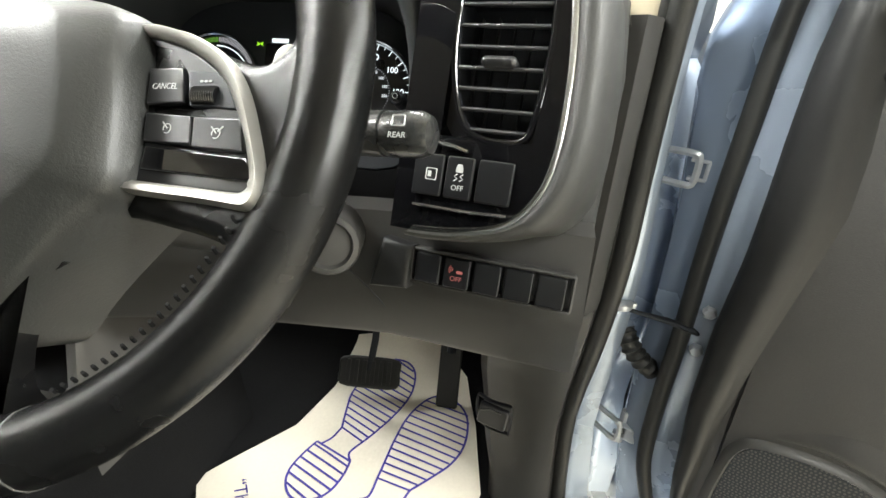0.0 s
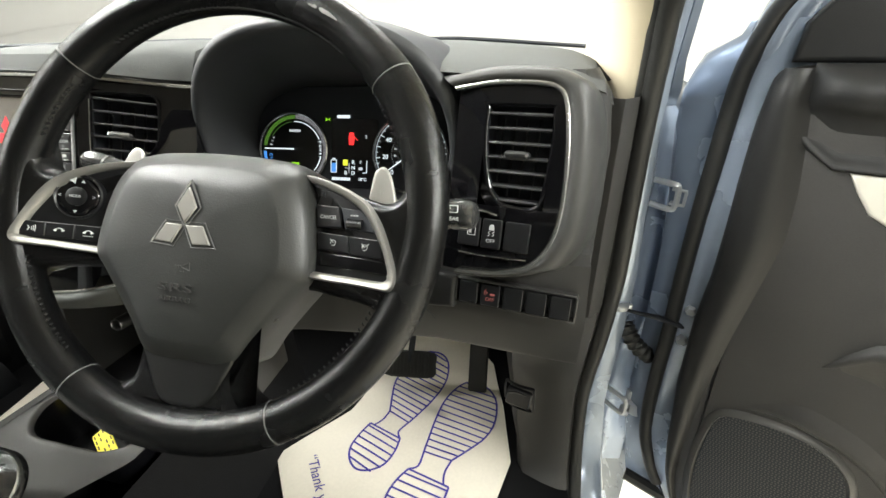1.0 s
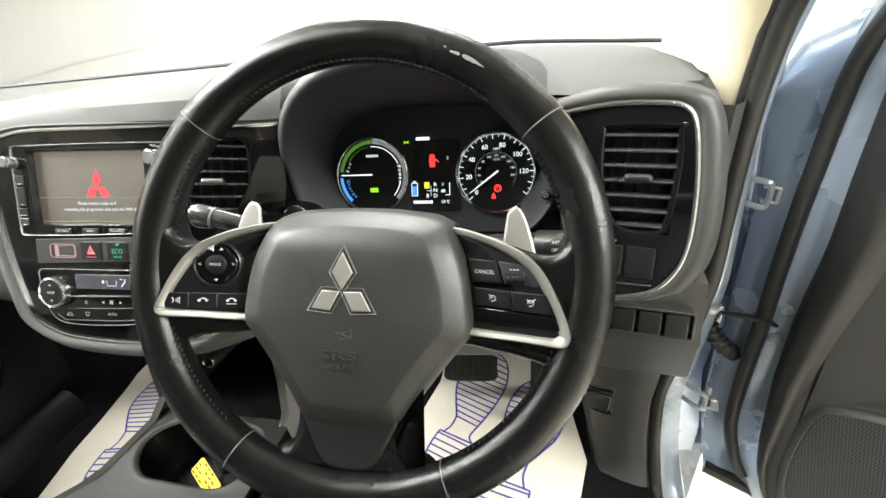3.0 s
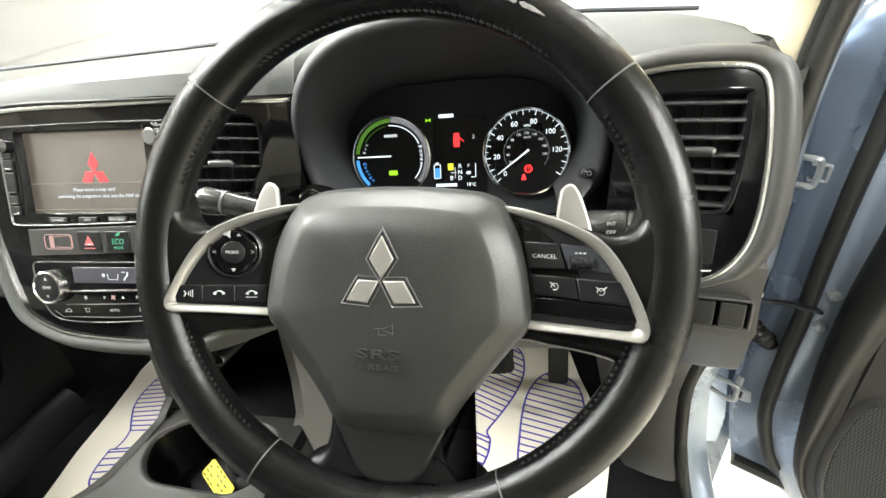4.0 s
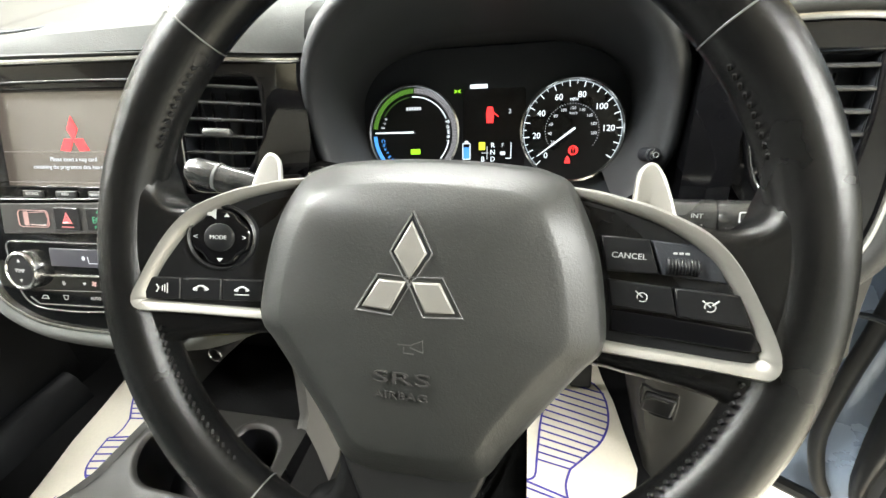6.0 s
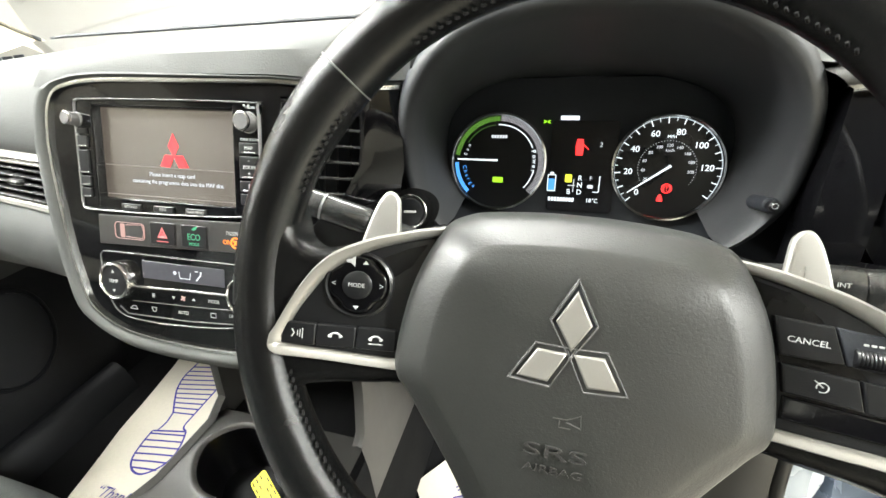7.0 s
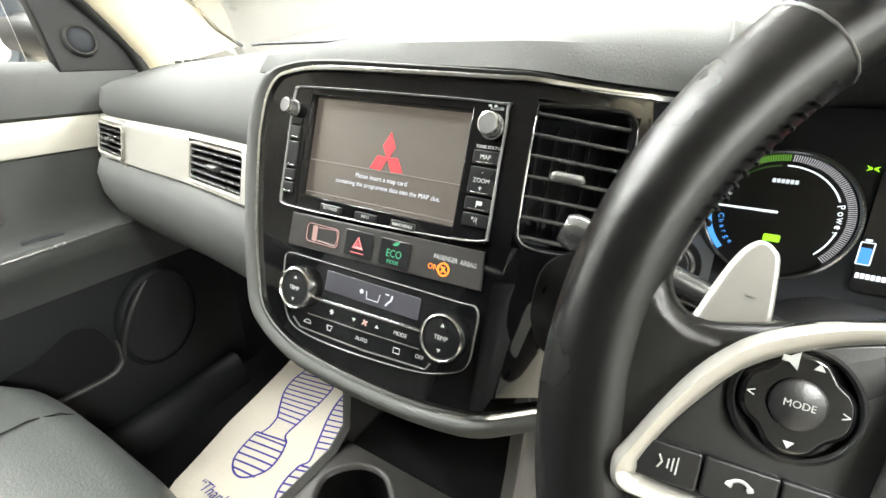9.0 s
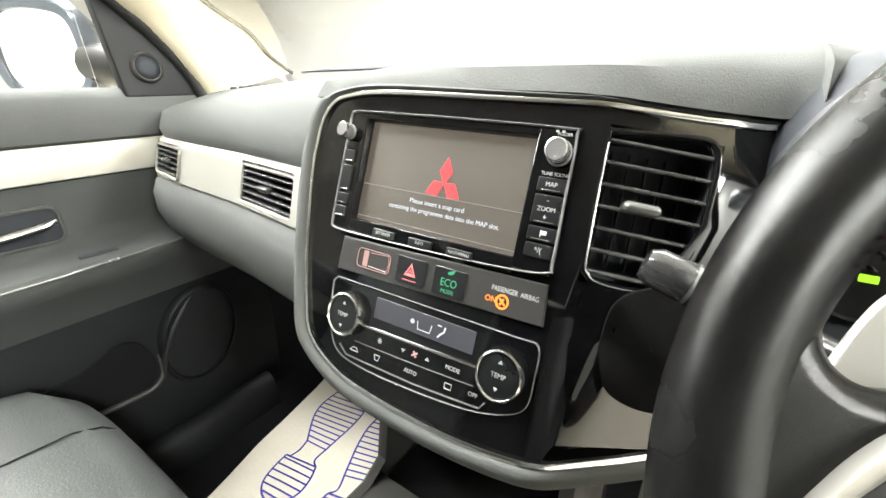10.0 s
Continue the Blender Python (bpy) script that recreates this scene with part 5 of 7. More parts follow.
screen = part("screen", bm, M_SCREEN, hu, "dim grey lit screen")
EM = (-0.5145, 1.2785)
for r in RH:
    bm = bmesh.new()
    plate(bm, [(EM[0] + X0 + x * 0.60, fz(EM[1]) + (y + 0.013) * 0.66) for x, y in inset(fix(r), -0.0012)], FASC, 0.0004, -0.0064, 0.0001)
    part("screen_mark", bm, glow("screen_red", (0.85, 0.01, 0.02), 1.15), screen)
letters("screen_text", "Please insert a map card", fx(-0.518, 1.2572, -0.0064), 0.0056, G_SOFT, screen, 0.0001)
letters("screen_text", "containing the programme data into the MAP slot.", fx(-0.512, 1.2505, -0.0064), 0.0054, G_SOFT, screen, 0.0001)
bm = bmesh.new()
for z in (1.2635, 1.2365):
    plate(bm, [(-0.600 + X0, fz(z)), (-0.440 + X0, fz(z)), (-0.440 + X0, fz(z + 0.0006)), (-0.600 + X0, fz(z + 0.0006))], FASC, 0.0003, -0.0064, 0.0001)
part("screen_line", bm, glow("line_grey", (0.16, 0.14, 0.12), 1.0), screen)
for x, z, r in ((-0.6205, 1.3025, 0.0064), (-0.4200, 1.3055, 0.0083)):
    bm = bmesh.new()
    lathe(bm, [(r * 1.15, 0.0), (r * 1.15, 0.002), (r, 0.003), (r, 0.011), (r * 0.88, 0.0125), (r * 0.6, 0.0125)], fx(x, z, 0.001), 32)
    k = part("rotary_knob", bm, M_WARMKNOB if r < 0.009 else M_KEY, hu, "ribbed rotary knob")
    bm = bmesh.new()
    lathe(bm, [(r * 1.02, 0.0105), (r * 0.98, 0.0122), (r * 0.86, 0.0127), (r * 0.84, 0.0115)], fx(x, z, 0.001), 32, False)
    part("knob_ring", bm, M_CHROME, k)


def hkey(x, z, w, h, text="", size=0.0045, line=False):
    bm = bmesh.new()
    plate(bm, rrect(w, h, 0.001, x + X0, fz(z)), FASC, 0.004, 0.0036, 0.0006)
    k = part("unit_key", bm, M_KEY, hu)
    if text:
        letters("key_text", text, fx(x, z, 0.0037), size, M_MARK, k, 0.0001)
    if line:
        bm = bmesh.new()
        plate(bm, rrect(w * 0.7, 0.0008, 0.0003, x + X0, fz(z) - h / 2 + 0.001), FASC, 0.0006, 0.0041, 0.0002)
        part("key_line", bm, M_CHROME, k)
    return k


hkey(-0.4205, 1.2845, 0.0210, 0.0095, "MAP", 0.0045, True)
zk = hkey(-0.4205, 1.2685, 0.0210, 0.0195, "ZOOM", 0.0045, True)
letters("key_text", "+", fx(-0.4205, 1.2632, 0.0037), 0.006, M_MARK, zk, 0.0001)
letters("key_text", "-", fx(-0.4205, 1.2745, 0.0037), 0.006, M_MARK, zk, 0.0001)
fk = hkey(-0.4205, 1.2525, 0.0210, 0.0095, "", 0.005, True)
bm = bmesh.new()
plate(bm, rrect(0.004, 0.003, 0.0003, -0.4185 + X0, fz(1.2532)), FASC, 0.0003, 0.0039, 0.0001)
tube(bm, [fx(-0.421, 1.2548, 0.0038).translation, fx(-0.421, 1.2503, 0.0038).translation], 0.0004, 4)
part("key_symbol", bm, M_MARK, fk)
hkey(-0.4205, 1.2415, 0.0210, 0.0095, "*/(", 0.0055)
letters("unit_text", "TUNE SOUND", fx(-0.4195, 1.2915, 0.0022), 0.0034, M_MARK, hu, 0.0001)
letters("unit_text", "FOLDER", fx(-0.4185, 1.3175, 0.0022), 0.0030, M_MARK, hu, 0.0001)
for z, h in ((1.2925, 0.005), (1.2832, 0.0105), (1.2650, 0.0220), (1.2475, 0.0095), (1.2368, 0.0090)):
    hkey(-0.6145, z, 0.0125, h, line=h > 0.006)
for x, s in ((-0.5595, "SETTINGS"), (-0.5205, "INFO"), (-0.4825, "NAVI MENU")):
    k = key("unit_key", rrect(0.0235, 0.0062, 0.0012, x + X0, fz(1.2265)), hu, 0.0042, FASC)
    letters("key_text", s, fx(x, 1.2265, 0.0043), 0.0036, M_MARK, k, 0.0001)
bm = bmesh.new()
for j in range(2):
    plate(bm, rrect(0.0025, 0.0015, 0.0004, -0.4245 + 0.0045 * j + X0, fz(1.3192)), FASC, 0.0004, 0.0026, 0.0001)
part("unit_marks", bm, M_MARK, hu)

# ---- warning switch strip ----
ws = thing("switch_strip", "dark strip with hazard, eco and airbag lamps", "switch panel", (-0.505, 0.39, 1.2))
bm = bmesh.new()
plate(bm, [(x + X0, fz(z)) for x, z in ((-0.6045, 1.1895), (-0.4055, 1.1945), (-0.4075, 1.2215), (-0.6035, 1.2170))], FASC, 0.003, 0.0030, 0.0008)
part("strip", bm, mat("strip_grey", (0.028, 0.027, 0.026), 0.32), ws)
bm = bmesh.new()
o = fix(rrect(0.037, 0.0165, 0.004, -0.5645 + X0, fz(1.2040)))
ring_band(bm, o, inset(o, 0.0006), FASC, 0.0033, 0.0006)
part("car_outline", bm, G_PALE, ws)
bm = bmesh.new()
plate(bm, rrect(0.0055, 0.0135, 0.001, -0.5735 + X0, fz(1.2040)), FASC, 0.0004, 0.0034, 0.0001)
part("car_lamp", bm, G_PALE, ws)
bm = bmesh.new()
tube(bm, [fx(x, z, 0.0033).translation for x, z in ((-0.569, 1.2095), (-0.549, 1.2105), (-0.547, 1.204), (-0.549, 1.198), (-0.569, 1.1985))], 0.0004, 5)
part("car_outline", bm, G_PALE, ws)
for x in (-0.5235, -0.4860):
    bm = bmesh.new()
    plate(bm, rrect(0.030, 0.0215, 0.0015, x + X0, fz(1.2045)), FASC, 0.003, 0.0040, 0.0006)
    k = part("strip_key", bm, M_KEY, ws)
    if x < -0.5:
        tri_o = [(-0.0060, -0.0042), (0.0060, -0.0042), (0.0, 0.0064)]
        bm = bmesh.new()
        tr = fix([(x + X0 + a, fz(1.2045) + b) for a, b in tri_o])
        ring_band(bm, tr, inset(tr, 0.0016), FASC, 0.0042, 0.0005)
        tr2 = fix([(x + X0 + a * 0.42, fz(1.2045) - 0.001 + b * 0.42) for a, b in tri_o])
        ring_band(bm, tr2, inset(tr2, 0.0009), FASC, 0.0042, 0.0005)
        plate(bm, [(x + X0 - 0.007, fz(1.197)), (x + X0 + 0.007, fz(1.197)), (x + X0 + 0.007, fz(1.1978)), (x + X0 - 0.007, fz(1.1978))], FASC, 0.0003, 0.0042, 0.0001)
        part("hazard_triangle", bm, G_PINK, k)
    else:
        letters("eco_text", "ECO", fx(x, 1.2040, 0.0041), 0.0085, G_ECO, k, 0.0001, width=0.9)
        letters("eco_text", "MODE", fx(x, 1.1978, 0.0041), 0.0042, G_ECO, k, 0.0001)
        bm = bmesh.new()
        plate(bm, [(x + X0 + a, fz(1.2108) + b) for a, b in ((-0.0025, 0), (0.0, 0.0022), (0.0045, 0.0036), (0.003, 0.0004), (0.0, -0.0006))], FASC, 0.0003, 0.0042, 0.0001)
        part("leaf_mark", bm, G_ECO, k)
letters("strip_text", "PASSENGER  AIRBAG", fx(-0.4305, 1.2105, 0.0031), 0.0052, M_MARK, ws, 0.0001, width=0.78)
letters("strip_text", "ON", fx(-0.4485, 1.2025, 0.0031), 0.0060, G_ORANGE, ws, 0.0001)
bm = bmesh.new()
ring(bm, -0.4390 + X0, fz(1.2025), 0.0040, 0.0054, FASC, 0.0034)
tube(bm, [fx(-0.4415, 1.2045, 0.0033).translation, fx(-0.4365, 1.2005, 0.0033).translation], 0.0007, 5)
tube(bm, [fx(-0.4405, 1.2003, 0.0033).translation, fx(-0.4380, 1.2045, 0.0033).translation], 0.0008, 5)
part("airbag_lamp", bm, G_ORANGE, ws)

# ---- climate panel ----
cl = thing("climate_panel", "glossy black climate panel with two chrome-ringed dials", "climate control", (-0.505, 0.37, 1.12))
co = fix(spline([(x + X0, fz(z)) for x, z in ((-0.606, 1.170), (-0.604, 1.1815), (-0.585, 1.183), (-0.50, 1.183), (-0.425, 1.183), (-0.405, 1.1815), (-0.403, 1.160), (-0.405, 1.140), (-0.420, 1.130), (-0.45, 1.1225), (-0.50, 1.1185), (-0.55, 1.1175), (-0.585, 1.122), (-0.60, 1.14))], 4))
bm = bmesh.new()
ring_band(bm, co, inset(co, 0.0010), FASC, 0.0026, 0.004)
part("edge_line", bm, M_WARMKNOB, cl, "thin grey edge line", 60)
bm = bmesh.new()
plate(bm, inset(co, 0.001), FASC, 0.003, 0.0024, 0.0006)
part("panel", bm, M_PIANO, cl)
for x in (-0.5810, -0.4275):
    z = 1.1565
    bm = bmesh.new()
    lathe(bm, [(0.0190, 0.0), (0.0190, 0.008), (0.0181, 0.0105), (0.0168, 0.0112), (0.0158, 0.0100), (0.0157, 0.008)], fx(x, z, 0.001), 48, False)
    dial = part("temperature_dial", bm, M_CHROME, cl, "chrome-ringed dial")
    bm = bmesh.new()
    lathe(bm, [(0.0158, 0.0), (0.0158, 0.0085), (0.0150, 0.0098), (0.0125, 0.0100)], fx(x, z, 0.001), 48)
    face = part("dial_cap", bm, M_KEY, dial)
    letters("dial_text", "TEMP", fx(x, z, 0.0112), 0.0050, M_MARK, face, 0.0001)
    for s in (1, -1):
        bm = bmesh.new()
        plate(bm, [(x + X0 - 0.0018, fz(z) + s * 0.0084), (x + X0 + 0.0018, fz(z) + s * 0.0084), (x + X0, fz(z) + s * 0.0112)], FASC, 0.0003, 0.0114, 0.0001)
        part("dial_arrow", bm, M_MARK, face)
bm = bmesh.new()
plate(bm, rrect(0.099, 0.0175, 0.001, -0.5035 + X0, fz(1.1690)), FASC, 0.002, 0.0029, 0.0004)
lcd = part("climate_display", bm, G_LCD, cl, "dim violet display")
bm = bmesh.new()
tube(bm, [fx(x, z, 0.003).translation for x, z in ((-0.5075, 1.1705), (-0.5065, 1.1645), (-0.4945, 1.1645), (-0.4935, 1.1705))], 0.0004, 5)
for j in range(3):
    tube(bm, [fx(-0.5125 + 0.0020 * math.cos(a), 1.169 + 0.0018 * math.sin(a), 0.003).translation for a in (j * 1.05, j * 1.05 + math.pi)], 0.0006, 5)
tube(bm, [fx(x, z, 0.003).translation for x, z in ((-0.481, 1.1725), (-0.4815, 1.1690), (-0.4845, 1.1665), (-0.4865, 1.1640))], 0.0008, 6)
tube(bm, [fx(x, z, 0.003).translation for x, z in ((-0.4880, 1.1725), (-0.4845, 1.1725))], 0.0006, 5)
part("air_symbols", bm, G_SOFT, lcd)
bm = bmesh.new()
tube(bm, [fx(-0.5625, 1.1515, 0.003).translation, fx(-0.4470, 1.1540, 0.003).translation], 0.0013, 6)
part("bright_line", bm, M_CHROME, cl)
bm = bmesh.new()
tube(bm, [fx(x, z, 0.003).translation for x, z in ((-0.568, 1.1370), (-0.50, 1.1385), (-0.448, 1.1405))], 0.0006, 5)
tube(bm, [fx(x, z, 0.003).translation for x, z in ((-0.585, 1.1300), (-0.575, 1.1235), (-0.50, 1.1240), (-0.44, 1.1275), (-0.436, 1.133))], 0.0008, 5)
part("dividing_line", bm, M_WARMKNOB, cl)
letters("panel_text", "MODE", fx(-0.4680, 1.1460, 0.0025), 0.0046, M_MARK, cl, 0.0001)
letters("panel_text", "AUTO", fx(-0.5055, 1.1315, 0.0025), 0.0046, M_MARK, cl, 0.0001)
letters("panel_text", "OFF", fx(-0.4470, 1.1345, 0.0025), 0.0046, M_MARK, cl, 0.0001)
for x, z, up in ((-0.5165, 1.1450, -1), (-0.4920, 1.1455, 1)):
    bm = bmesh.new()
    plate(bm, [(x + X0 - 0.002, fz(z) - 0.0011 * up), (x + X0 + 0.002, fz(z) - 0.0011 * up), (x + X0, fz(z) + 0.0016 * up)], FASC, 0.0003, 0.0027, 0.0001)
    part("fan_arrow", bm, M_MARK, cl)
bm = bmesh.new()
for j in range(2):
    tube(bm, [fx(-0.5045 + 0.003 * math.cos(a), 1.1455 + 0.0025 * math.sin(a), 0.0026).translation for a in (0.6 + j * 1.5, 0.6 + j * 1.5 + math.pi)], 0.0008, 5)
part("fan_symbol", bm, G_PALE, cl)
bm = bmesh.new()
for j in range(3):
    tube(bm, [fx(-0.5415 + 0.0022 * math.cos(a), 1.1447 + 0.0022 * math.sin(a), 0.0026).translation for a in (j * 1.05, j * 1.05 + math.pi)], 0.0004, 5)
part("frost_symbol", bm, M_MARK, cl)
for pts in (((-0.572, 1.1290), (-0.569, 1.1318), (-0.565, 1.1318), (-0.563, 1.1290), (-0.572, 1.1290)), ((-0.5445, 1.1330), (-0.5385, 1.1330), (-0.5400, 1.1290), (-0.5430, 1.1290), (-0.5445, 1.1330)), ((-0.4720, 1.1350), (-0.4660, 1.1350), (-0.4660, 1.1310), (-0.4720, 1.1310), (-0.4720, 1.1350))):
    bm = bmesh.new()
    tube(bm, [fx(x, z, 0.0026).translation for x, z in pts], 0.0004, 5)
    part("panel_symbol", bm, M_MARK, cl)

# ---- centre console ----
con = thing("centre_console", "dark grey centre console with twin cup holder and storage bin", "console", (-0.49, 0.3, 0.57))
bm = bmesh.new()
CXL, CXR = -0.632, -0.385


def con_z(y):
    return lerp([-0.4, 0.10, 0.22, 0.31, 0.44], [1.0, 0.965, 0.915, 0.868, 0.860], y)


# deck with a twin well
cup = fix(spline([(-0.592, 0.345), (-0.608, 0.384), (-0.582, 0.416), (-0.545, 0.421), (-0.512, 0.398), (-0.484, 0.396), (-0.470, 0.420), (-0.435, 0.420), (-0.408, 0.395), (-0.404, 0.345), (-0.430, 0.318), (-0.470, 0.316), (-0.515, 0.318), (-0.560, 0.322)], 4))
cxm, cym = -0.507, 0.37
outer = []
for x, y in cup:
    dx, dy = x - cxm, y - cym
    k = min((0.125 / abs(dx)) if abs(dx) > 1e-6 else 99, ((0.070 if dy > 0 else 0.150) / abs(dy)) if abs(dy) > 1e-6 else 99)
    outer.append((cxm + dx * k, cym + dy * k))
bm = bmesh.new()
rows = [[(x, y, con_z(y) - 0.004) for x, y in inset(cup, 0.002)], [(x, y, con_z(y) + 0.001) for x, y in inset(cup, -0.001)], [(x, y, con_z(y) + 0.002) for x, y in inset(cup, -0.005)], [(x, y, con_z(y)) for x, y in inset(cup, -0.009)], [(x, y, con_z(y)) for x, y in outer]]
grid(bm, rows, cv=True)
part("holder_deck", bm, M_PLASTIC, con, "grey deck round the cup holder", 50)
bm = bmesh.new()
rows = [[(x, y, con_z(y) - 0.003) for x, y in inset(cup, 0.001)], [(x, y, con_z(y) - 0.04) for x, y in inset(cup, 0.004)], [(x, y, con_z(y) - 0.085) for x, y in inset(cup, 0.009)]]
vs = grid(bm, rows, cv=True)
bm.faces.new(vs[-1])
part("holder_well", bm, M_DIAL, con, "black cup holder well", 50)
for nm, mt, pr in (("rear_deck", M_PLASTIC, ((CXL, -0.03), (CXL + 0.01, -0.006), (CXL + 0.03, 0), (CXR - 0.03, 0), (CXR - 0.01, -0.006), (CXR, -0.03))), ("deck_side", M_BLACK, ((CXL - 0.002, -0.17), (CXL, -0.028))), ("deck_side", M_BLACK, ((CXR, -0.028), (CXR + 0.002, -0.17)))):
    bm = bmesh.new()
    grid(bm, [[(x, y, con_z(y) + dz) for y in np.linspace(0.2205, -0.4, 14)] for x, dz in pr])
    part(nm, bm, mt, con, smooth=60)
for x0, x1, x2, sgn, ys, mt in ((CXL, CXL - 0.004, CXL - 0.012, -1, 0.20, M_PLASTIC), (CXR, CXR + 0.006, CXR + 0.02, 1, 0.425, M_FLANK)):
    bm = bmesh.new()
    rows = []
    for y in np.linspace(ys, 0.66, 16):
        zt = con_z(y) + lerp([0.2, 0.43, 0.45, 0.48, 0.62], [0.004, 0.006, 0.03, 0.24, 0.30], y)
        rows.append([(x0 - sgn * 0.012, y, zt - 0.004), (x0 - sgn * 0.003, y, zt), (x0 + sgn * 0.002, y, zt - 0.004), (x1, y, zt - 0.05), (x1, y, 0.73 if sgn > 0 else 0.79)])
    grid(bm, rows)
    part("side_wall", bm, mt, con, "lighter grey console side" if sgn > 0 else "", 50)
for x1, x2 in ((CXL - 0.003, CXL - 0.012), (CXR + 0.005, CXR + 0.02)):
    bm = bmesh.new()
    grid(bm, [[(x, y, z) for y in np.linspace(-0.4, 0.70, 8)] for x, z in ((x1 - 0.002, 0.835), (x1, 0.79), (x1, 0.75), (x2, 0.566))])
    part("carpet_side", bm, M_CARPET_SHADE, con, "black carpeted lower console side")
# liner of the bin, coloured near-black for the unlit depth
bm = bmesh.new()
rows = [[(x, y, z) for x in np.linspace(CXL + 0.004, CXR - 0.004, 6)] for y, z in ((0.441, 0.860), (0.446, 0.835), (0.60, 0.83), (0.62, 0.88), (0.62, 1.10), (0.42, 1.10))]
grid(bm, rows)
part("bin_liner", bm, M_CARPET_SHADE, con)
bm = bmesh.new()
sk = basis((-0.476, 0.43, 0.993), (1, 0, 0), n=(0, -1, 0.15))
lathe(bm, [(0.010, -0.12), (0.010, 0.0), (0.009, 0.002), (0.008, 0.0), (0.0075, -0.03)], sk, 28, False)
sock = part("power_socket", bm, M_PLASTIC2, con, "black power socket")
bm = bmesh.new()
lathe(bm, [(0.0097, 0.0012), (0.0091, 0.0026), (0.0084, 0.0012)], sk, 28, False)
part("socket_ring", bm, M_WARMKNOB, sock)
# selector
gs = thing("drive_selector", "silver and black drive selector knob on the console", "selector", (-0.455, 0.165, 0.955))
gm = Matrix.Translation((-0.440, 0.186, 0.946)) @ Matrix.Rotation(0.25, 4, "X")
bm = bmesh.new()
grid(bm, [[(gm @ Vector((0.068 * math.cos(a) * k, 0.062 * math.sin(a) * k, h))) for a in np.linspace(0, 2 * math.pi, 41)[:-1]] for k, h in ((1.0, 0.0), (0.98, 0.007), (0.93, 0.009), (0.88, 0.005), (0.86, -0.003))], cv=True)
part("bezel", bm, M_CHROME, gs, "chrome bezel", 60)
bm = bmesh.new()
lathe(bm, [(0.054, -0.002), (0.04, 0.004), (0.016, 0.012), (0.014, 0.05), (0.012, 0.055)], gm, 32)
part("boot", bm, M_PIANO, gs)
bm = bmesh.new()
lathe(bm, [(0.014, 0.035), (0.022, 0.045), (0.025, 0.060), (0.022, 0.074), (0.012, 0.081)], gm, 32)
part("knob", bm, M_SILVER, gs, "satin silver knob top", 60)

# card in the holder
tag = thing("key_tag", "yellow printed card tag lying in the cup holder", "tag", (-0.50, 0.36, 0.80))
tm = Matrix.Translation((-0.508, 0.362, 0.806)) @ Euler((radians(30), radians(14), radians(-32))).to_matrix().to_4x4()
bm = bmesh.new()
plate(bm, rrect(0.064, 0.027, 0.004), tm, 0.0012, 0, 0.0003)
part("card", bm, M_TAG, tag)
bm = bmesh.new()
for j in range(4):
    for k in range(5):
        if (j * 3 + k) % 4:
            plate(bm, rrect(0.007, 0.0022, 0.0005, -0.026 + 0.0105 * k, 0.011 - 0.007 * j), tm, 0.0003, 0.0004, 0.0001)
part("print_bars", bm, mat("dark_print", (0.08, 0.07, 0.02), 0.6), tag)
ky = thing("car_key", "black car key beside the yellow tag in the holder", "key", (-0.45, 0.35, 0.79))
bm = bmesh.new()
plate(bm, rrect(0.036, 0.06, 0.012), Matrix.Translation((-0.465, 0.358, 0.788)) @ Euler((0.2, 0.25, 0.5)).to_matrix().to_4x4(), 0.013, 0, 0.004)
part("fob", bm, M_PLASTIC2, ky)


# ---- cabin floor ----
FZ = 0.566
bm = bmesh.new()
prof = [(-1.2, 0.60), (-0.6, 0.575), (-0.2, FZ), (0.70, FZ), (0.82, FZ + 0.012), (0.92, FZ + 0.05), (1.02, FZ + 0.16), (1.08, FZ + 0.40), (1.08, 1.28)]
grid(bm, [[(x, y, z) for y, z in prof] for x in np.linspace(-1.26, 0.235, 14)])
tagged(part("cabin_floor", bm, M_CARPET_SHADE), "black carpet floor and toe board of the cabin", "carpet", kind="structure")


def floor_z(y):
    return lerp([p[0] for p in prof], [p[1] for p in prof], y) + 0.005


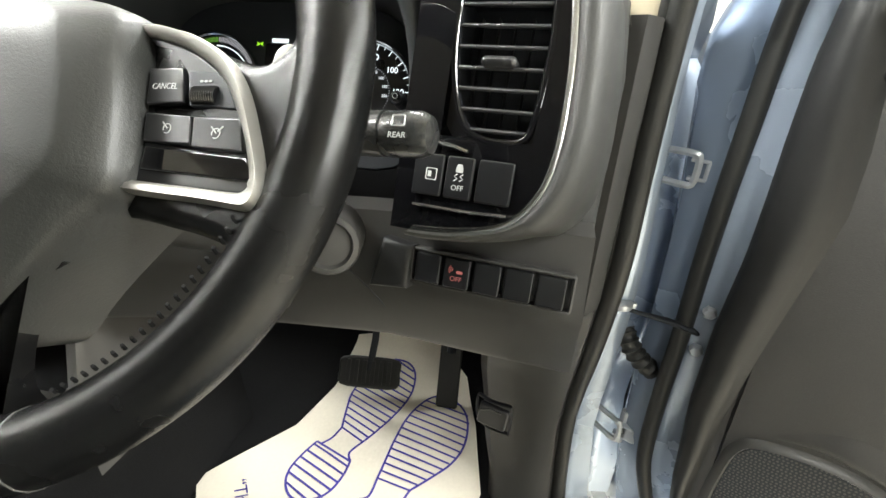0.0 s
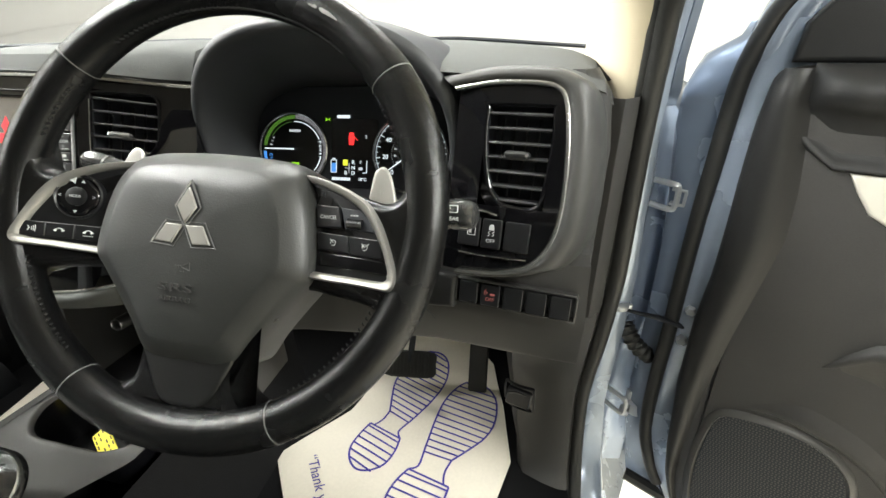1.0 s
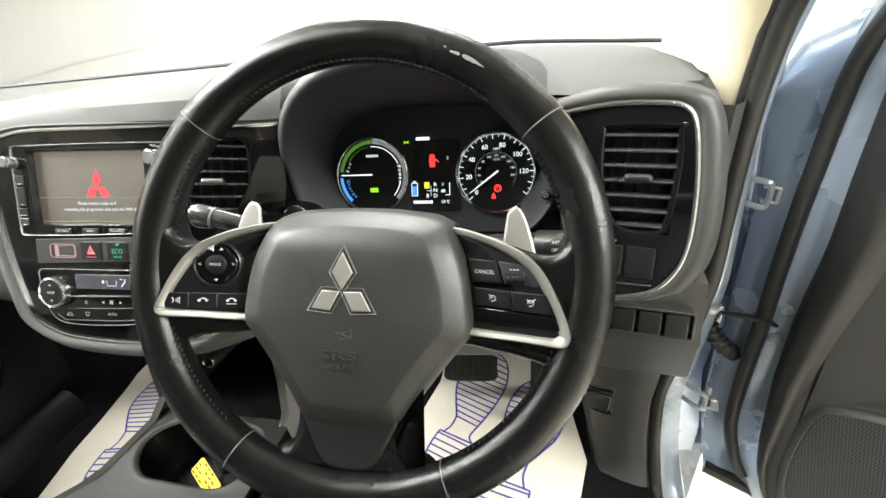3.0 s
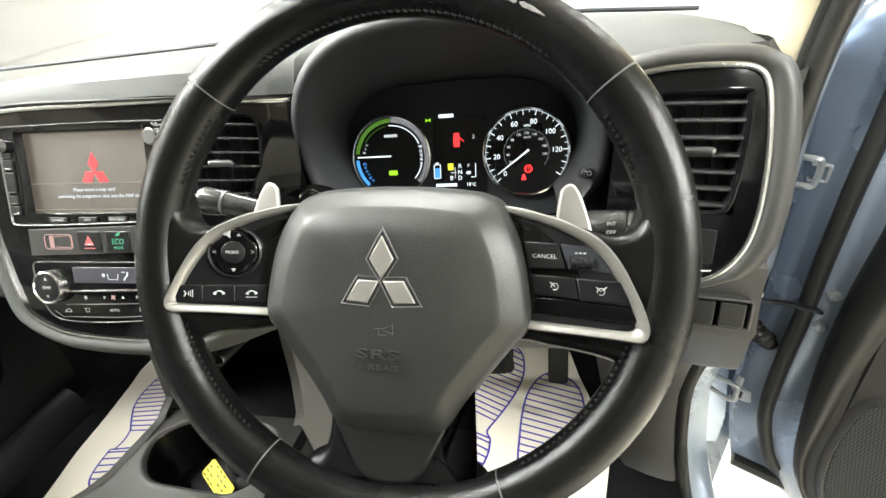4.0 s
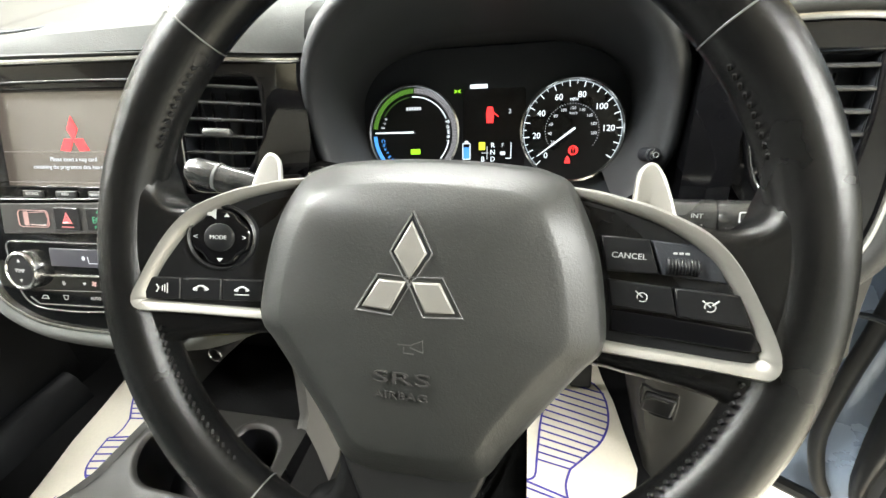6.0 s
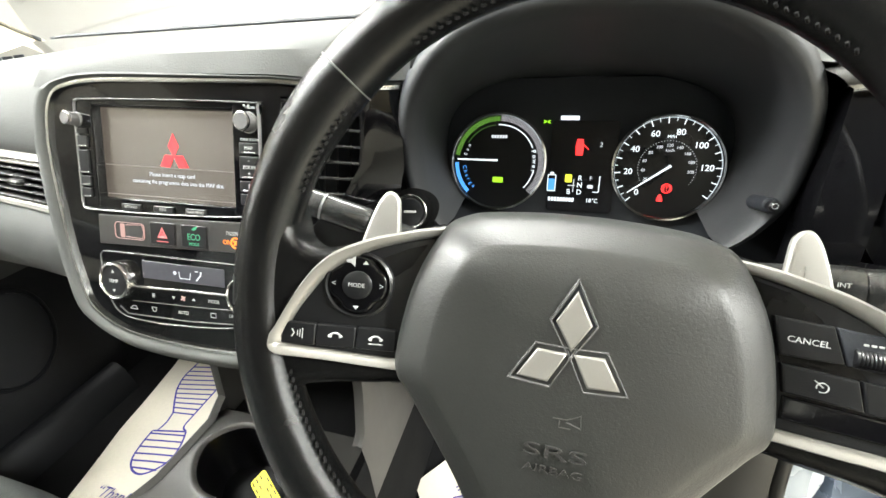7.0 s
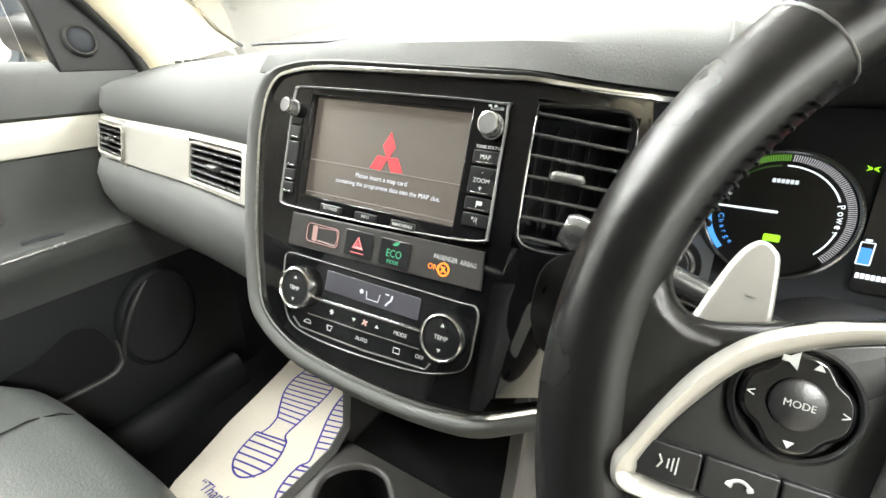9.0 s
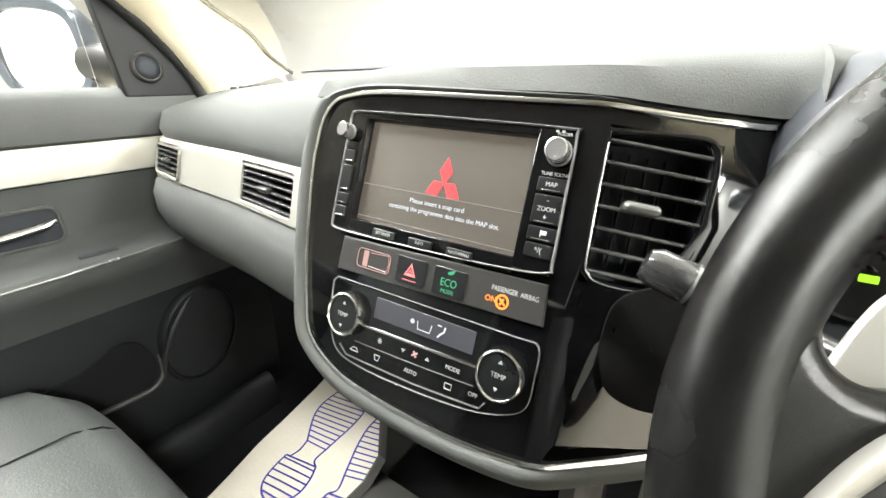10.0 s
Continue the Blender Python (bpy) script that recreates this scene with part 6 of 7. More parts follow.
def foot_mat(label, outline, feet, word, word_at, word_turn):
    t = thing("paper_mat", label, "floor mat", (outline[0][0], outline[0][1], FZ), "paper floor mats")
    o = fix(spline(outline, 3)) if False else fix(outline)
    bm = bmesh.new()
    xs = [p[0] for p in o]
    ys = [p[1] for p in o]
    step = 0.02
    verts = {}
    face = bm.faces.new([bm.verts.new((x, y, 0)) for x, y in o])
    for k in range(1, int((max(ys) - min(ys)) / step) + 1):
        g = bm.verts[:] + bm.edges[:] + bm.faces[:]
        bmesh.ops.bisect_plane(bm, geom=g, plane_co=(0, min(ys) + k * step, 0), plane_no=(0, 1, 0))
    for k in range(1, int((max(xs) - min(xs)) / 0.04) + 1):
        g = bm.verts[:] + bm.edges[:] + bm.faces[:]
        bmesh.ops.bisect_plane(bm, geom=g, plane_co=(min(xs) + k * 0.04, 0, 0), plane_no=(1, 0, 0))

    def sheet_z(x, y):
        return floor_z(y) + 0.0025 * noise.noise((x * 9, y * 9, 3.0)) + 0.003
    for v in bm.verts:
        v.co.z = sheet_z(v.co.x, v.co.y)
    part("sheet", bm, M_PAPER, t, smooth=60)

    def draw(bm, pts, w):
        """A flat stroke lying on the sheet."""
        P = [Vector(p) for p in pts]
        rows = []
        for i, p in enumerate(P):
            a, b = P[max(0, i - 1)], P[min(len(P) - 1, i + 1)]
            dr = (b - a).normalized()
            nn = Vector((-dr.y, dr.x)) * w
            rows.append([(q.x, q.y, sheet_z(q.x, q.y) + 0.0012) for q in (p + nn, p - nn)])
        grid(bm, rows)

    for hx, hy, tx, ty, side in feet:
        ax = Vector((tx - hx, ty - hy))
        L = ax.length
        ax.normalize()
        sx = Vector((ax.y, -ax.x)) * side
        heel_l = [(0.30, -0.040), (0.20, -0.043), (0.10, -0.040), (0.03, -0.024), (0.0, 0.0), (0.03, 0.024), (0.10, 0.041), (0.20, 0.043), (0.29, 0.036)]
        sole_l = [(0.44, -0.022), (0.55, -0.040), (0.66, -0.055), (0.78, -0.058), (0.90, -0.046), (0.97, -0.026), (1.0, 0.004), (0.975, 0.028), (0.90, 0.043), (0.78, 0.050), (0.64, 0.046), (0.50, 0.036), (0.42, 0.030)]

        def P(p):
            q = Vector((hx, hy)) + ax * (p[0] * L) + sx * (p[1] * L / 0.32)
            return (q.x, q.y)
        bm = bmesh.new()
        draw(bm, [P(p) for p in spline(heel_l, 5, False)], 0.0021)
        draw(bm, [P(p) for p in spline(sole_l, 5, False)], 0.0021)
        draw(bm, [P(heel_l[0]), P(heel_l[-1])], 0.0021)
        draw(bm, [P(p) for p in spline([heel_l[-1], (0.33, 0.024), (0.42, 0.030)], 4, False)], 0.0021)
        draw(bm, [P(p) for p in spline([(0.30, -0.030), (0.36, -0.022), (0.44, -0.022)], 4, False)], 0.0021)
        draw(bm, [P(sole_l[0]), P(sole_l[-1])], 0.0018)
        prn = part("footprint", bm, M_INK, t, "blue printed shoe sole")
        for shape, f0, f1, cnt in ((heel_l, 0.035, 0.27, 6), (sole_l, 0.47, 0.975, 13)):
            pts = spline(shape, 6, False)
            for k in range(cnt):
                f = f0 + (f1 - f0) * k / (cnt - 1)
                lo = [p for p in pts if p[1] < 0]
                hi = [p for p in pts if p[1] >= 0]
                l = min(lo, key=lambda p: abs(p[0] - f))[1]
                r = min(hi, key=lambda p: abs(p[0] - f))[1]
                bm = bmesh.new()
                draw(bm, [P((f + 0.01, l)), P((f + 0.0, (l + r) / 2)), P((f - 0.01, r))], 0.0019)
                part("sole_bar", bm, M_INK, prn)
    w = letters("printed_words", word, Matrix.Translation((word_at[0], word_at[1], 0)) @ Matrix.Rotation(radians(word_turn), 4, "Z"), 0.030, M_INK, t, 0.0002, "LEFT", 0.25)
    for v in w.data.vertices:
        v.co.z = sheet_z(v.co.x, v.co.y) + 0.0015


foot_mat("cream paper floor mat printed with blue soles, driver's footwell", [(-0.375, 0.548), (-0.262, 0.69), (-0.225, 0.80), (-0.215, 0.93), (-0.06, 0.955), (0.0, 0.935), (0.065, 0.87), (0.098, 0.76), (0.122, 0.62), (0.03, 0.28), (-0.20, 0.32)], [(-0.192, 0.546, -0.085, 0.885, 1), (-0.078, 0.445, 0.040, 0.815, -1)], "“Thank you", (-0.300, 0.560), -52)
foot_mat("cream paper floor mat printed with blue soles, passenger's footwell", [(-1.015, 0.29), (-1.05, 0.36), (-1.085, 0.50), (-1.135, 0.75), (-1.12, 0.93), (-0.78, 0.95), (-0.72, 0.60), (-0.66, 0.30)], [(-0.940, 0.428, -1.020, 0.765, 1), (-0.795, 0.415, -0.868, 0.765, -1)], "“Thank you", (-1.005, 0.381), 0)

# ---- pedals ----
pb = thing("brake_pedal", "black ribbed rubber brake pedal", "pedal", (-0.14, 0.80, 0.65))
pm = basis((-0.142, 0.795, 0.645), (1, 0.05, 0.03), n=(0, -0.8, 0.6))
bm = bmesh.new()
plate(bm, spline([(-0.062, -0.030), (-0.066, 0.0), (-0.062, 0.028), (0.0, 0.032), (0.062, 0.028), (0.066, 0.0), (0.062, -0.030), (0.0, -0.034)], 3), pm, 0.012, 0, 0.004)
rub = part("pad", bm, M_RUBBER, pb)
for k in range(6):
    bm = bmesh.new()
    box(bm, at(pm, -0.045 + 0.018 * k, 0, 0.001), 0.009, 0.048, 0.004, 0.001)
    part("rib", bm, M_RUBBER, rub)
bm = bmesh.new()
tube(bm, [(-0.142, 0.80, 0.645), (-0.14, 0.84, 0.70), (-0.135, 0.86, 0.80), (-0.13, 0.86, 1.0)], 0.008, 8)
part("arm", bm, M_BLACK, pb)
pa = thing("accelerator_pedal", "narrow black plastic accelerator pedal", "pedal", (0.03, 0.82, 0.60))
am = basis((0.030, 0.815, 0.655), (1, 0.02, 0), n=(0, -0.93, 0.36))
bm = bmesh.new()
plate(bm, rrect(0.046, 0.15, 0.006, 0, 0.0), am, 0.012, 0, 0.003)
part("pad", bm, M_RUBBER, pa)
bm = bmesh.new()
tube(bm, [(0.03, 0.83, 0.70), (0.035, 0.87, 0.78), (0.04, 0.90, 0.95)], 0.010, 8)
part("arm", bm, M_BLACK, pa)

# ---- kick panel and pillar trims, driver's side ----
kp = thing("kick_panel", "grey plastic kick panel with a black latch", "trim panel", (0.18, 0.62, 0.57))
bm = bmesh.new()
rows = []
SEALZ = [0.50, 0.52, 0.55, 0.59, 0.63, 0.72, 0.80, 0.93, 1.05, 1.15, 1.25, 1.34, 1.42, 1.55, 1.70]
SEALY = [0.30, 0.50, 0.58, 0.62, 0.645, 0.668, 0.655, 0.615, 0.592, 0.597, 0.600, 0.585, 0.535, 0.36, 0.10]
SEALX = [0.25, 0.25, 0.25, 0.25, 0.25, 0.25, 0.25, 0.25, 0.25, 0.25, 0.25, 0.247, 0.238, 0.215, 0.19]


def seal_y(z):
    return lerp(SEALZ, SEALY, z)


for z in (1.02, 0.95, 0.88, 0.80, 0.72, 0.65, 0.59, 0.55, 0.51):
    xl = lerp([0.59, 0.65, 0.8, 1.02], [0.135, 0.118, 0.098, 0.092], z)
    sy = seal_y(z)
    rows.append([(xl, 0.98, z), (xl - 0.003, sy + 0.10, z), (xl, sy + 0.035, z), (xl + 0.012, sy + 0.010, z), (xl + 0.05, sy - 0.006, z), (0.215, sy - 0.014, z), (0.232, sy - 0.014, z), (0.240, sy, z)])
grid(bm, rows)
part("panel", bm, M_PLASTIC, kp)
km = basis((0.1266, 0.6277, 0.7756), (0.97, -0.22, 0), n=(-0.22, -0.97, 0.1))
bm = bmesh.new()
o = fix(spline([(-0.028, 0.009), (-0.012, 0.005), (0.002, 0.003), (0.024, 0.004), (0.029, -0.003), (0.030, -0.044), (0.025, -0.050), (-0.003, -0.050), (-0.020, -0.039), (-0.028, -0.022)], 3))
ring_band(bm, o, inset(o, 0.003), km, 0.001, 0.006)
part("latch_rim", bm, M_DIAL, kp)
bm = bmesh.new()
box(bm, km @ Matrix.Translation((0.001, -0.021, 0.0035)) @ Matrix.Rotation(radians(-6), 4, "Z"), 0.047, 0.040, 0.007, 0.003)
part("latch", bm, M_DIAL, kp)
bm = bmesh.new()
tube(bm, [km @ Vector((x, y, 0.0075)) for x, y in ((-0.020, -0.012), (-0.004, -0.006), (0.014, -0.008))], 0.0016, 6)
part("latch_lip", bm, M_PLASTIC, kp)

pt = thing("pillar_trim", "grey lower pillar trim beside the dashboard end", "trim panel", (0.22, 0.58, 1.0))
bm = bmesh.new()
rows = []
for z in np.linspace(1.0, 1.302, 8):
    rows.append([(0.190, 0.62, z), (0.200, 0.560, z), (0.212, 0.553, z), (0.230, 0.573, z), (0.238, 0.596, z)])
grid(bm, rows)
part("panel", bm, M_PLASTIC, pt)

ap = thing("windscreen_pillar", "cream fabric-covered windscreen pillar trim, driver's side", "pillar", (0.21, 0.65, 1.30), "windscreen pillars")
def pillar(A, B, s):
    """A pillar cover between its windscreen edge A and its door edge B."""
    A, B = [Vector(p) for p in spline(A, 4, False)], [Vector(p) for p in spline(B, 4, False)]
    rows = []
    for a, b in zip(A, B):
        m = (a + b) / 2 + Vector((-0.022 * s, -0.022, 0.0))
        rows.append([a + Vector((0.02 * s, 0.03, 0)), a, a.lerp(m, 0.5) + Vector((-0.012 * s, -0.006, 0)), m, m.lerp(b, 0.5) + Vector((-0.006 * s, -0.014, 0)), b, b + Vector((0.02 * s, 0.01, 0))])
    bm = bmesh.new()
    grid(bm, rows)
    return bm


CARX = -0.505
part("cover", pillar([(0.192, 0.81, 1.325), (0.187, 0.70, 1.415), (0.165, 0.50, 1.545), (0.12, 0.2, 1.72)], [(0.240, 0.604, 1.285), (0.226, 0.552, 1.405), (0.20, 0.37, 1.545), (0.165, 0.10, 1.69)], 1), M_CREAM, ap, smooth=70)
ap = thing("windscreen_pillar", "cream fabric-covered windscreen pillar trim, passenger's side", "pillar", (-1.22, 0.65, 1.30), "windscreen pillars")
PA = [(-1.185, 0.80, 1.368), (-1.178, 0.745, 1.398), (-1.165, 0.695, 1.441), (-1.150, 0.595, 1.492), (-1.06, 0.3, 1.66)]
part("cover", pillar(PA, [(-1.210, 0.612, 1.318), (-1.210, 0.588, 1.362), (-1.210, 0.548, 1.417), (-1.205, 0.486, 1.477), (-1.15, 0.25, 1.65)], -1), M_CREAM, ap, smooth=70)
bm = bmesh.new()
tube(bm, [(x + 0.004, y + 0.004, z + 0.002) for x, y, z in spline(PA, 5, False)], 0.0045, 8)
part("glass_edge", bm, M_BLACK, ap)

# rubber seal round the door opening
seal = thing("door_seal", "black rubber seal round the driver's door opening", "seal", (0.24, 0.5, 0.7))
SP = [(x, y, z) for x, y, z in zip(SEALX, SEALY, SEALZ)][::-1] + [(0.25, -0.1, 0.497), (0.25, -0.6, 0.497)]
bm = bmesh.new()
tube(bm, spline(SP, 6, False), 0.0125, 12, up=(1, 0, 0))
part("bulb", bm, M_RUBBER, seal, smooth=80)
bm = bmesh.new()
tube(bm, [(x - 0.012, y + 0.004, z + 0.002) for x, y, z in spline(SP, 6, False)], 0.006, 8, up=(1, 0, 0))
part("lip", bm, M_RUBBER, seal, smooth=80)

# painted body beside the opening
post = thing("body_post", "pale metallic blue painted door post with hinge mounts", "car body", (0.29, 0.64, 0.6))
bm = bmesh.new()
rows = []
for z in (1.70, 1.55, 1.42, 1.34, 1.305, 1.275, 1.25, 1.22, 1.19, 1.15, 1.05, 0.95, 0.86, 0.78, 0.72, 0.66, 0.62, 0.59, 0.57, 0.54, 0.51):
    sy = seal_y(z)
    sx = lerp(SEALZ, SEALX, z)
    k = lerp([0.57, 0.9, 1.1, 1.2, 1.25, 1.275, 1.31, 1.7], [1.1, 1.0, 0.95, 0.92, 0.8, 0.65, 0.45, 0.4], z)
    py = max(0.69, sy + 0.06) if z < 1.3 else sy + 0.06 * k
    fl = lerp([0.57, 0.75, 0.95, 1.1, 1.28], [0.050, 0.044, 0.034, 0.026, 0.021], z)
    rows.append([(sx, sy + 0.008, z), (sx + fl * 0.4, sy + 0.002, z), (sx + fl, sy + 0.008, z), (sx + fl + 0.006, sy + 0.030, z), (sx + max(0.040 * k, fl + 0.008), sy + 0.045, z), (sx + max(0.044 * k, fl + 0.010), py + 0.01, z), (sx + 0.075 * k, py + 0.025, z), (sx + 0.105 * k, py + 0.03, z), (sx + 0.11 * k, py + 0.11, z)])
grid(bm, rows)
part("pillar_skin", bm, M_BLUE, post, smooth=60)
bm = bmesh.new()
rows = [[(x, y, z) for y in np.linspace(0.66, -1.2, 12)] for x, z in ((0.25, 0.500), (0.262, 0.497), (0.30, 0.49), (0.33, 0.475), (0.34, 0.44), (0.335, 0.38), (0.30, 0.33))]
grid(bm, rows)
part("sill", bm, M_BLUE, post, smooth=60)
bm = bmesh.new()
WING = ((0.352, 0.83), (0.372, 0.74), (0.384, 0.712), (0.388, 0.73), (0.39, 0.9), (0.385, 1.2), (0.36, 1.6))
rows = [[(x, y, z) for x, y in WING] for z in (0.30, 0.6, 0.9, 1.1, 1.20, 1.25)]
rows += [[(x - 0.008, y + 0.004, 1.270) for x, y in WING], [(x - 0.024, y + 0.014, 1.292) for x, y in WING], [(x - 0.05, y + 0.04, 1.305) for x, y in WING]]
grid(bm, rows)
part("front_wing", bm, M_BLUE, post, smooth=60)

# hinges, check strap and cable boot
for z, s in ((1.155, 1), (0.735, -1)):
    bm = bmesh.new()
    U = [(0.292, 0.690, z + 0.018), (0.318, 0.660, z + 0.019), (0.326, 0.655, z + 0.014), (0.326, 0.655, z - 0.014), (0.318, 0.660, z - 0.019), (0.292, 0.690, z - 0.018)]
    tube(bm, spline(U, 5, False), 0.0045, 6)
    h = part("door_hinge", bm, M_ZINC, post, "zinc-plated pressed door hinge")
    bm = bmesh.new()
    lathe(bm, [(0.006, -0.032), (0.007, -0.030), (0.007, 0.030), (0.006, 0.032)], Matrix.Translation((0.335, 0.668, z)), 16)
    part("pin", bm, M_ZINC, h)
    bm = bmesh.new()
    box(bm, DOOR @ Matrix.Translation((0.022, z, 0.020)), 0.026, 0.024, 0.005, 0.002)
    box(bm, DOOR @ Matrix.Translation((0.008, z + 0.011, 0.016)), 0.032, 0.004, 0.012, 0.001)
    box(bm, DOOR @ Matrix.Translation((0.008, z - 0.011, 0.016)), 0.032, 0.004, 0.012, 0.001)
    leaf = part("leaf", bm, M_ZINC, h)
    for dz in (0.037, -0.037):
        bm = bmesh.new()
        lathe(bm, [(0.0065, 0.0), (0.0065, 0.005), (0.005, 0.006)], basis((0.350, 0.660, z + dz), (0.9, -0.42, 0), n=(-0.6, -0.8, 0)), 6)
        part("bolt", bm, M_ZINC, h)
ck = thing("check_strap", "black steel door check strap with zinc bracket", "door check", (0.30, 0.63, 0.97))
bm = bmesh.new()
tube(bm, [(0.264, 0.606, 0.990), (0.29, 0.606, 0.983), (0.325, 0.606, 0.977), (0.362, 0.606, 0.966)], [0.004, 0.004, 0.006, 0.007], 8, flat=0.6)
part("arm", bm, M_BLACK, ck)
bm = bmesh.new()
lathe(bm, [(0.013, -0.005), (0.014, -0.003), (0.014, 0.002), (0.012, 0.004), (0.006, 0.005)], Matrix.Translation((0.266, 0.607, 0.994)), 20)
box(bm, basis((0.275, 0.610, 0.990), (1, 0, -0.2), n=(0, -1, 0)), 0.020, 0.012, 0.006, 0.001)
part("bracket", bm, M_ZINC, ck)
for p in ((0.364, 0.598, 1.001), (0.363, 0.597, 0.947)):
    bm = bmesh.new()
    lathe(bm, [(0.008, -0.006), (0.008, 0.005), (0.006, 0.008)], basis(p, (0.9, -0.42, 0), n=(-0.55, -0.83, 0)), 6)
    part("bolt", bm, M_ZINC, ck)
bt = thing("cable_boot", "black ribbed rubber cable boot between post and door", "cable boot", (0.30, 0.64, 0.90))
bm = bmesh.new()
pp = spline([(0.296, 0.660, 0.925), (0.304, 0.648, 0.908), (0.320, 0.643, 0.888), (0.342, 0.646, 0.870)], 7, False)
tube(bm, pp, [0.0125 + 0.0025 * (i % 3 == 0) for i in range(len(pp))], 14)
part("bellows", bm, M_RUBBER, bt, smooth=25)

# ---- driver's door, swung open ----
dd = thing("driver_door", "open blue front door with black trim panel and speaker", "car door", tuple(DOOR @ Vector((0.4, 0.62, 0.05))))


def dpt(a, z, w):
    return DOOR @ Vector((a, z, w))


def lead(z):
    return lerp([0.545, 0.608, 0.698, 0.829, 0.97, 1.1, 1.215, 1.314, 1.345, 1.371, 1.403], [0.09, 0.057, 0.012, 0.004, 0.004, 0.0, 0.002, 0.003, 0.008, 0.017, 0.028], z)


bm = bmesh.new()
rows = []
for z in (0.545, 0.56, 0.60, 0.66, 0.74, 0.85, 0.95, 1.05, 1.15, 1.22, 1.25, 1.28, 1.30, 1.325, 1.345, 1.365, 1.38):
    s = lead(z)
    wide = lerp([0.545, 0.61, 0.70, 0.75, 1.1, 1.25, 1.30, 1.345, 1.365, 1.38], [0.045, 0.03, 0.004, 0, 0, 0.018, 0.018, 0.006, -0.020, -0.036], z)
    out_w = lerp([0.545, 0.7, 1.0, 1.345], [0.0, -0.045, -0.05, -0.02], z)
    rows.append([dpt(1.05, z, out_w), dpt(0.3, z, out_w), dpt(s - 0.005 - wide, z, out_w), dpt(s - 0.012 - wide, z, out_w + 0.01), dpt(s - 0.006 - wide * 0.8, z, 0.008), dpt(s + 0.012, z, 0.022), dpt(s + 0.030, z, 0.036), dpt(s + 0.042, z, 0.052), dpt(s + 0.062, z, 0.060), dpt(s + 0.085, z, 0.062), dpt(s + 0.3, z, 0.062), dpt(1.05, z, 0.062)])
grid(bm, rows)
part("shell", bm, M_BLUE, dd, smooth=50)
# window frame rail
bm = bmesh.new()
fr = [(0.062, 1.22), (0.056, 1.32), (0.066, 1.385), (0.09, 1.425), (0.14, 1.475), (0.26, 1.56), (0.42, 1.63), (0.6, 1.68), (0.9, 1.72)]
fp2 = [dpt(a, z, lerp([1.22, 1.30, 1.36], [-0.02, 0.012, 0.028], z)) for a, z in spline(fr, 4, False)]
tube(bm, fp2, 0.026, 12, up=tuple(DOOR.to_3x3() @ Vector((0, 0, 1))), flat=1.25)
part("window_frame", bm, M_BLUE, dd, smooth=70)
bm = bmesh.new()
sl = [(lead(z) + 0.034, z) for z in (0.62, 0.66, 0.74, 0.85, 0.95, 1.05, 1.15, 1.22, 1.28, 1.33)] + [(0.050, 1.371), (0.066, 1.405), (0.12, 1.468), (0.24, 1.556), (0.40, 1.63), (0.6, 1.685)]
tube(bm, [dpt(a, z, lerp([0.6, 1.3, 1.5], [0.049, 0.050, 0.055], z)) for a, z in spline(sl, 4, False)], 0.011, 10)
part("perimeter_seal", bm, M_RUBBER, dd, "black rubber seal", 80)
# trim panel
PO = [(0.30, 1.335), (0.12, 1.334), (0.085, 1.332), (0.072, 1.325), (0.069, 1.30), (0.070, 1.227), (0.073, 1.119), (0.069, 1.0), (0.073, 0.874), (0.087, 0.740), (0.105, 0.655), (0.15, 0.60), (0.3, 0.585), (0.98, 0.585), (1.0, 1.0), (1.0, 1.335)]
po = fix(spline(PO, 4))
bm = bmesh.new()
rows = [[dpt(a, z, w) for a, z in r] for r, w in ((po, 0.060), (inset(po, -0.001), 0.078), (inset(po, 0.004), 0.090), (inset(po, 0.014), 0.097), (inset(po, 0.030), 0.099))]
vs = grid(bm, rows, cv=True)
bm.faces.new(vs[-1])
trim = part("trim_panel", bm, M_DOORTRIM, dd, "black plastic trim panel", 50)
bm = bmesh.new()
rows = []
for a in (0.100, 0.104, 0.109, 0.116, 0.128, 0.142, 0.16, 0.19, 0.24, 0.32, 0.45, 0.6, 0.8, 0.96):
    low = lerp([0.100, 0.113, 0.142, 0.96], [1.272, 1.258, 1.238, 1.234], a)
    g = lerp([0.100, 0.109, 0.128], [0.0, 0.5, 1.0], a)
    drop = lerp([0.10, 0.142, 0.3, 0.96], [0.0, 0.005, 0.010, 0.012], a)
    rows.append([dpt(a, z - d * drop, 0.096 + w * g) for z, w, d in ((1.338, 0.0, 0), (1.334, 0.012, 0), (1.324, 0.024, 0.2), (1.312, 0.028, 0.6), (1.304, 0.024, 1), (1.298, 0.013, 1), (1.290, 0.005, 1), ((1.290 + low) / 2, 0.001, 0.5), (low + 0.008, 0.005, 0), (low + 0.004, 0.010, 0), (low, 0.010, 0), (low - 0.003, 0.002, 0))])
grid(bm, rows)
part("upper_pad", bm, M_PLASTIC2, trim, "grained upper door pad with a hollow under its ledge", 60)
bm = bmesh.new()
plate(bm, [(0.157, 1.2345), (0.168, 1.216), (0.184, 1.194), (0.21, 1.180), (0.38, 1.176), (0.5, 1.175), (0.95, 1.18), (0.95, 1.229), (0.45, 1.2325)], DOOR, 0.02, 0.1035, 0.003)
part("ivory_band", bm, M_CREAMBAND, trim, "ivory trim band")
bm = bmesh.new()
rows = []
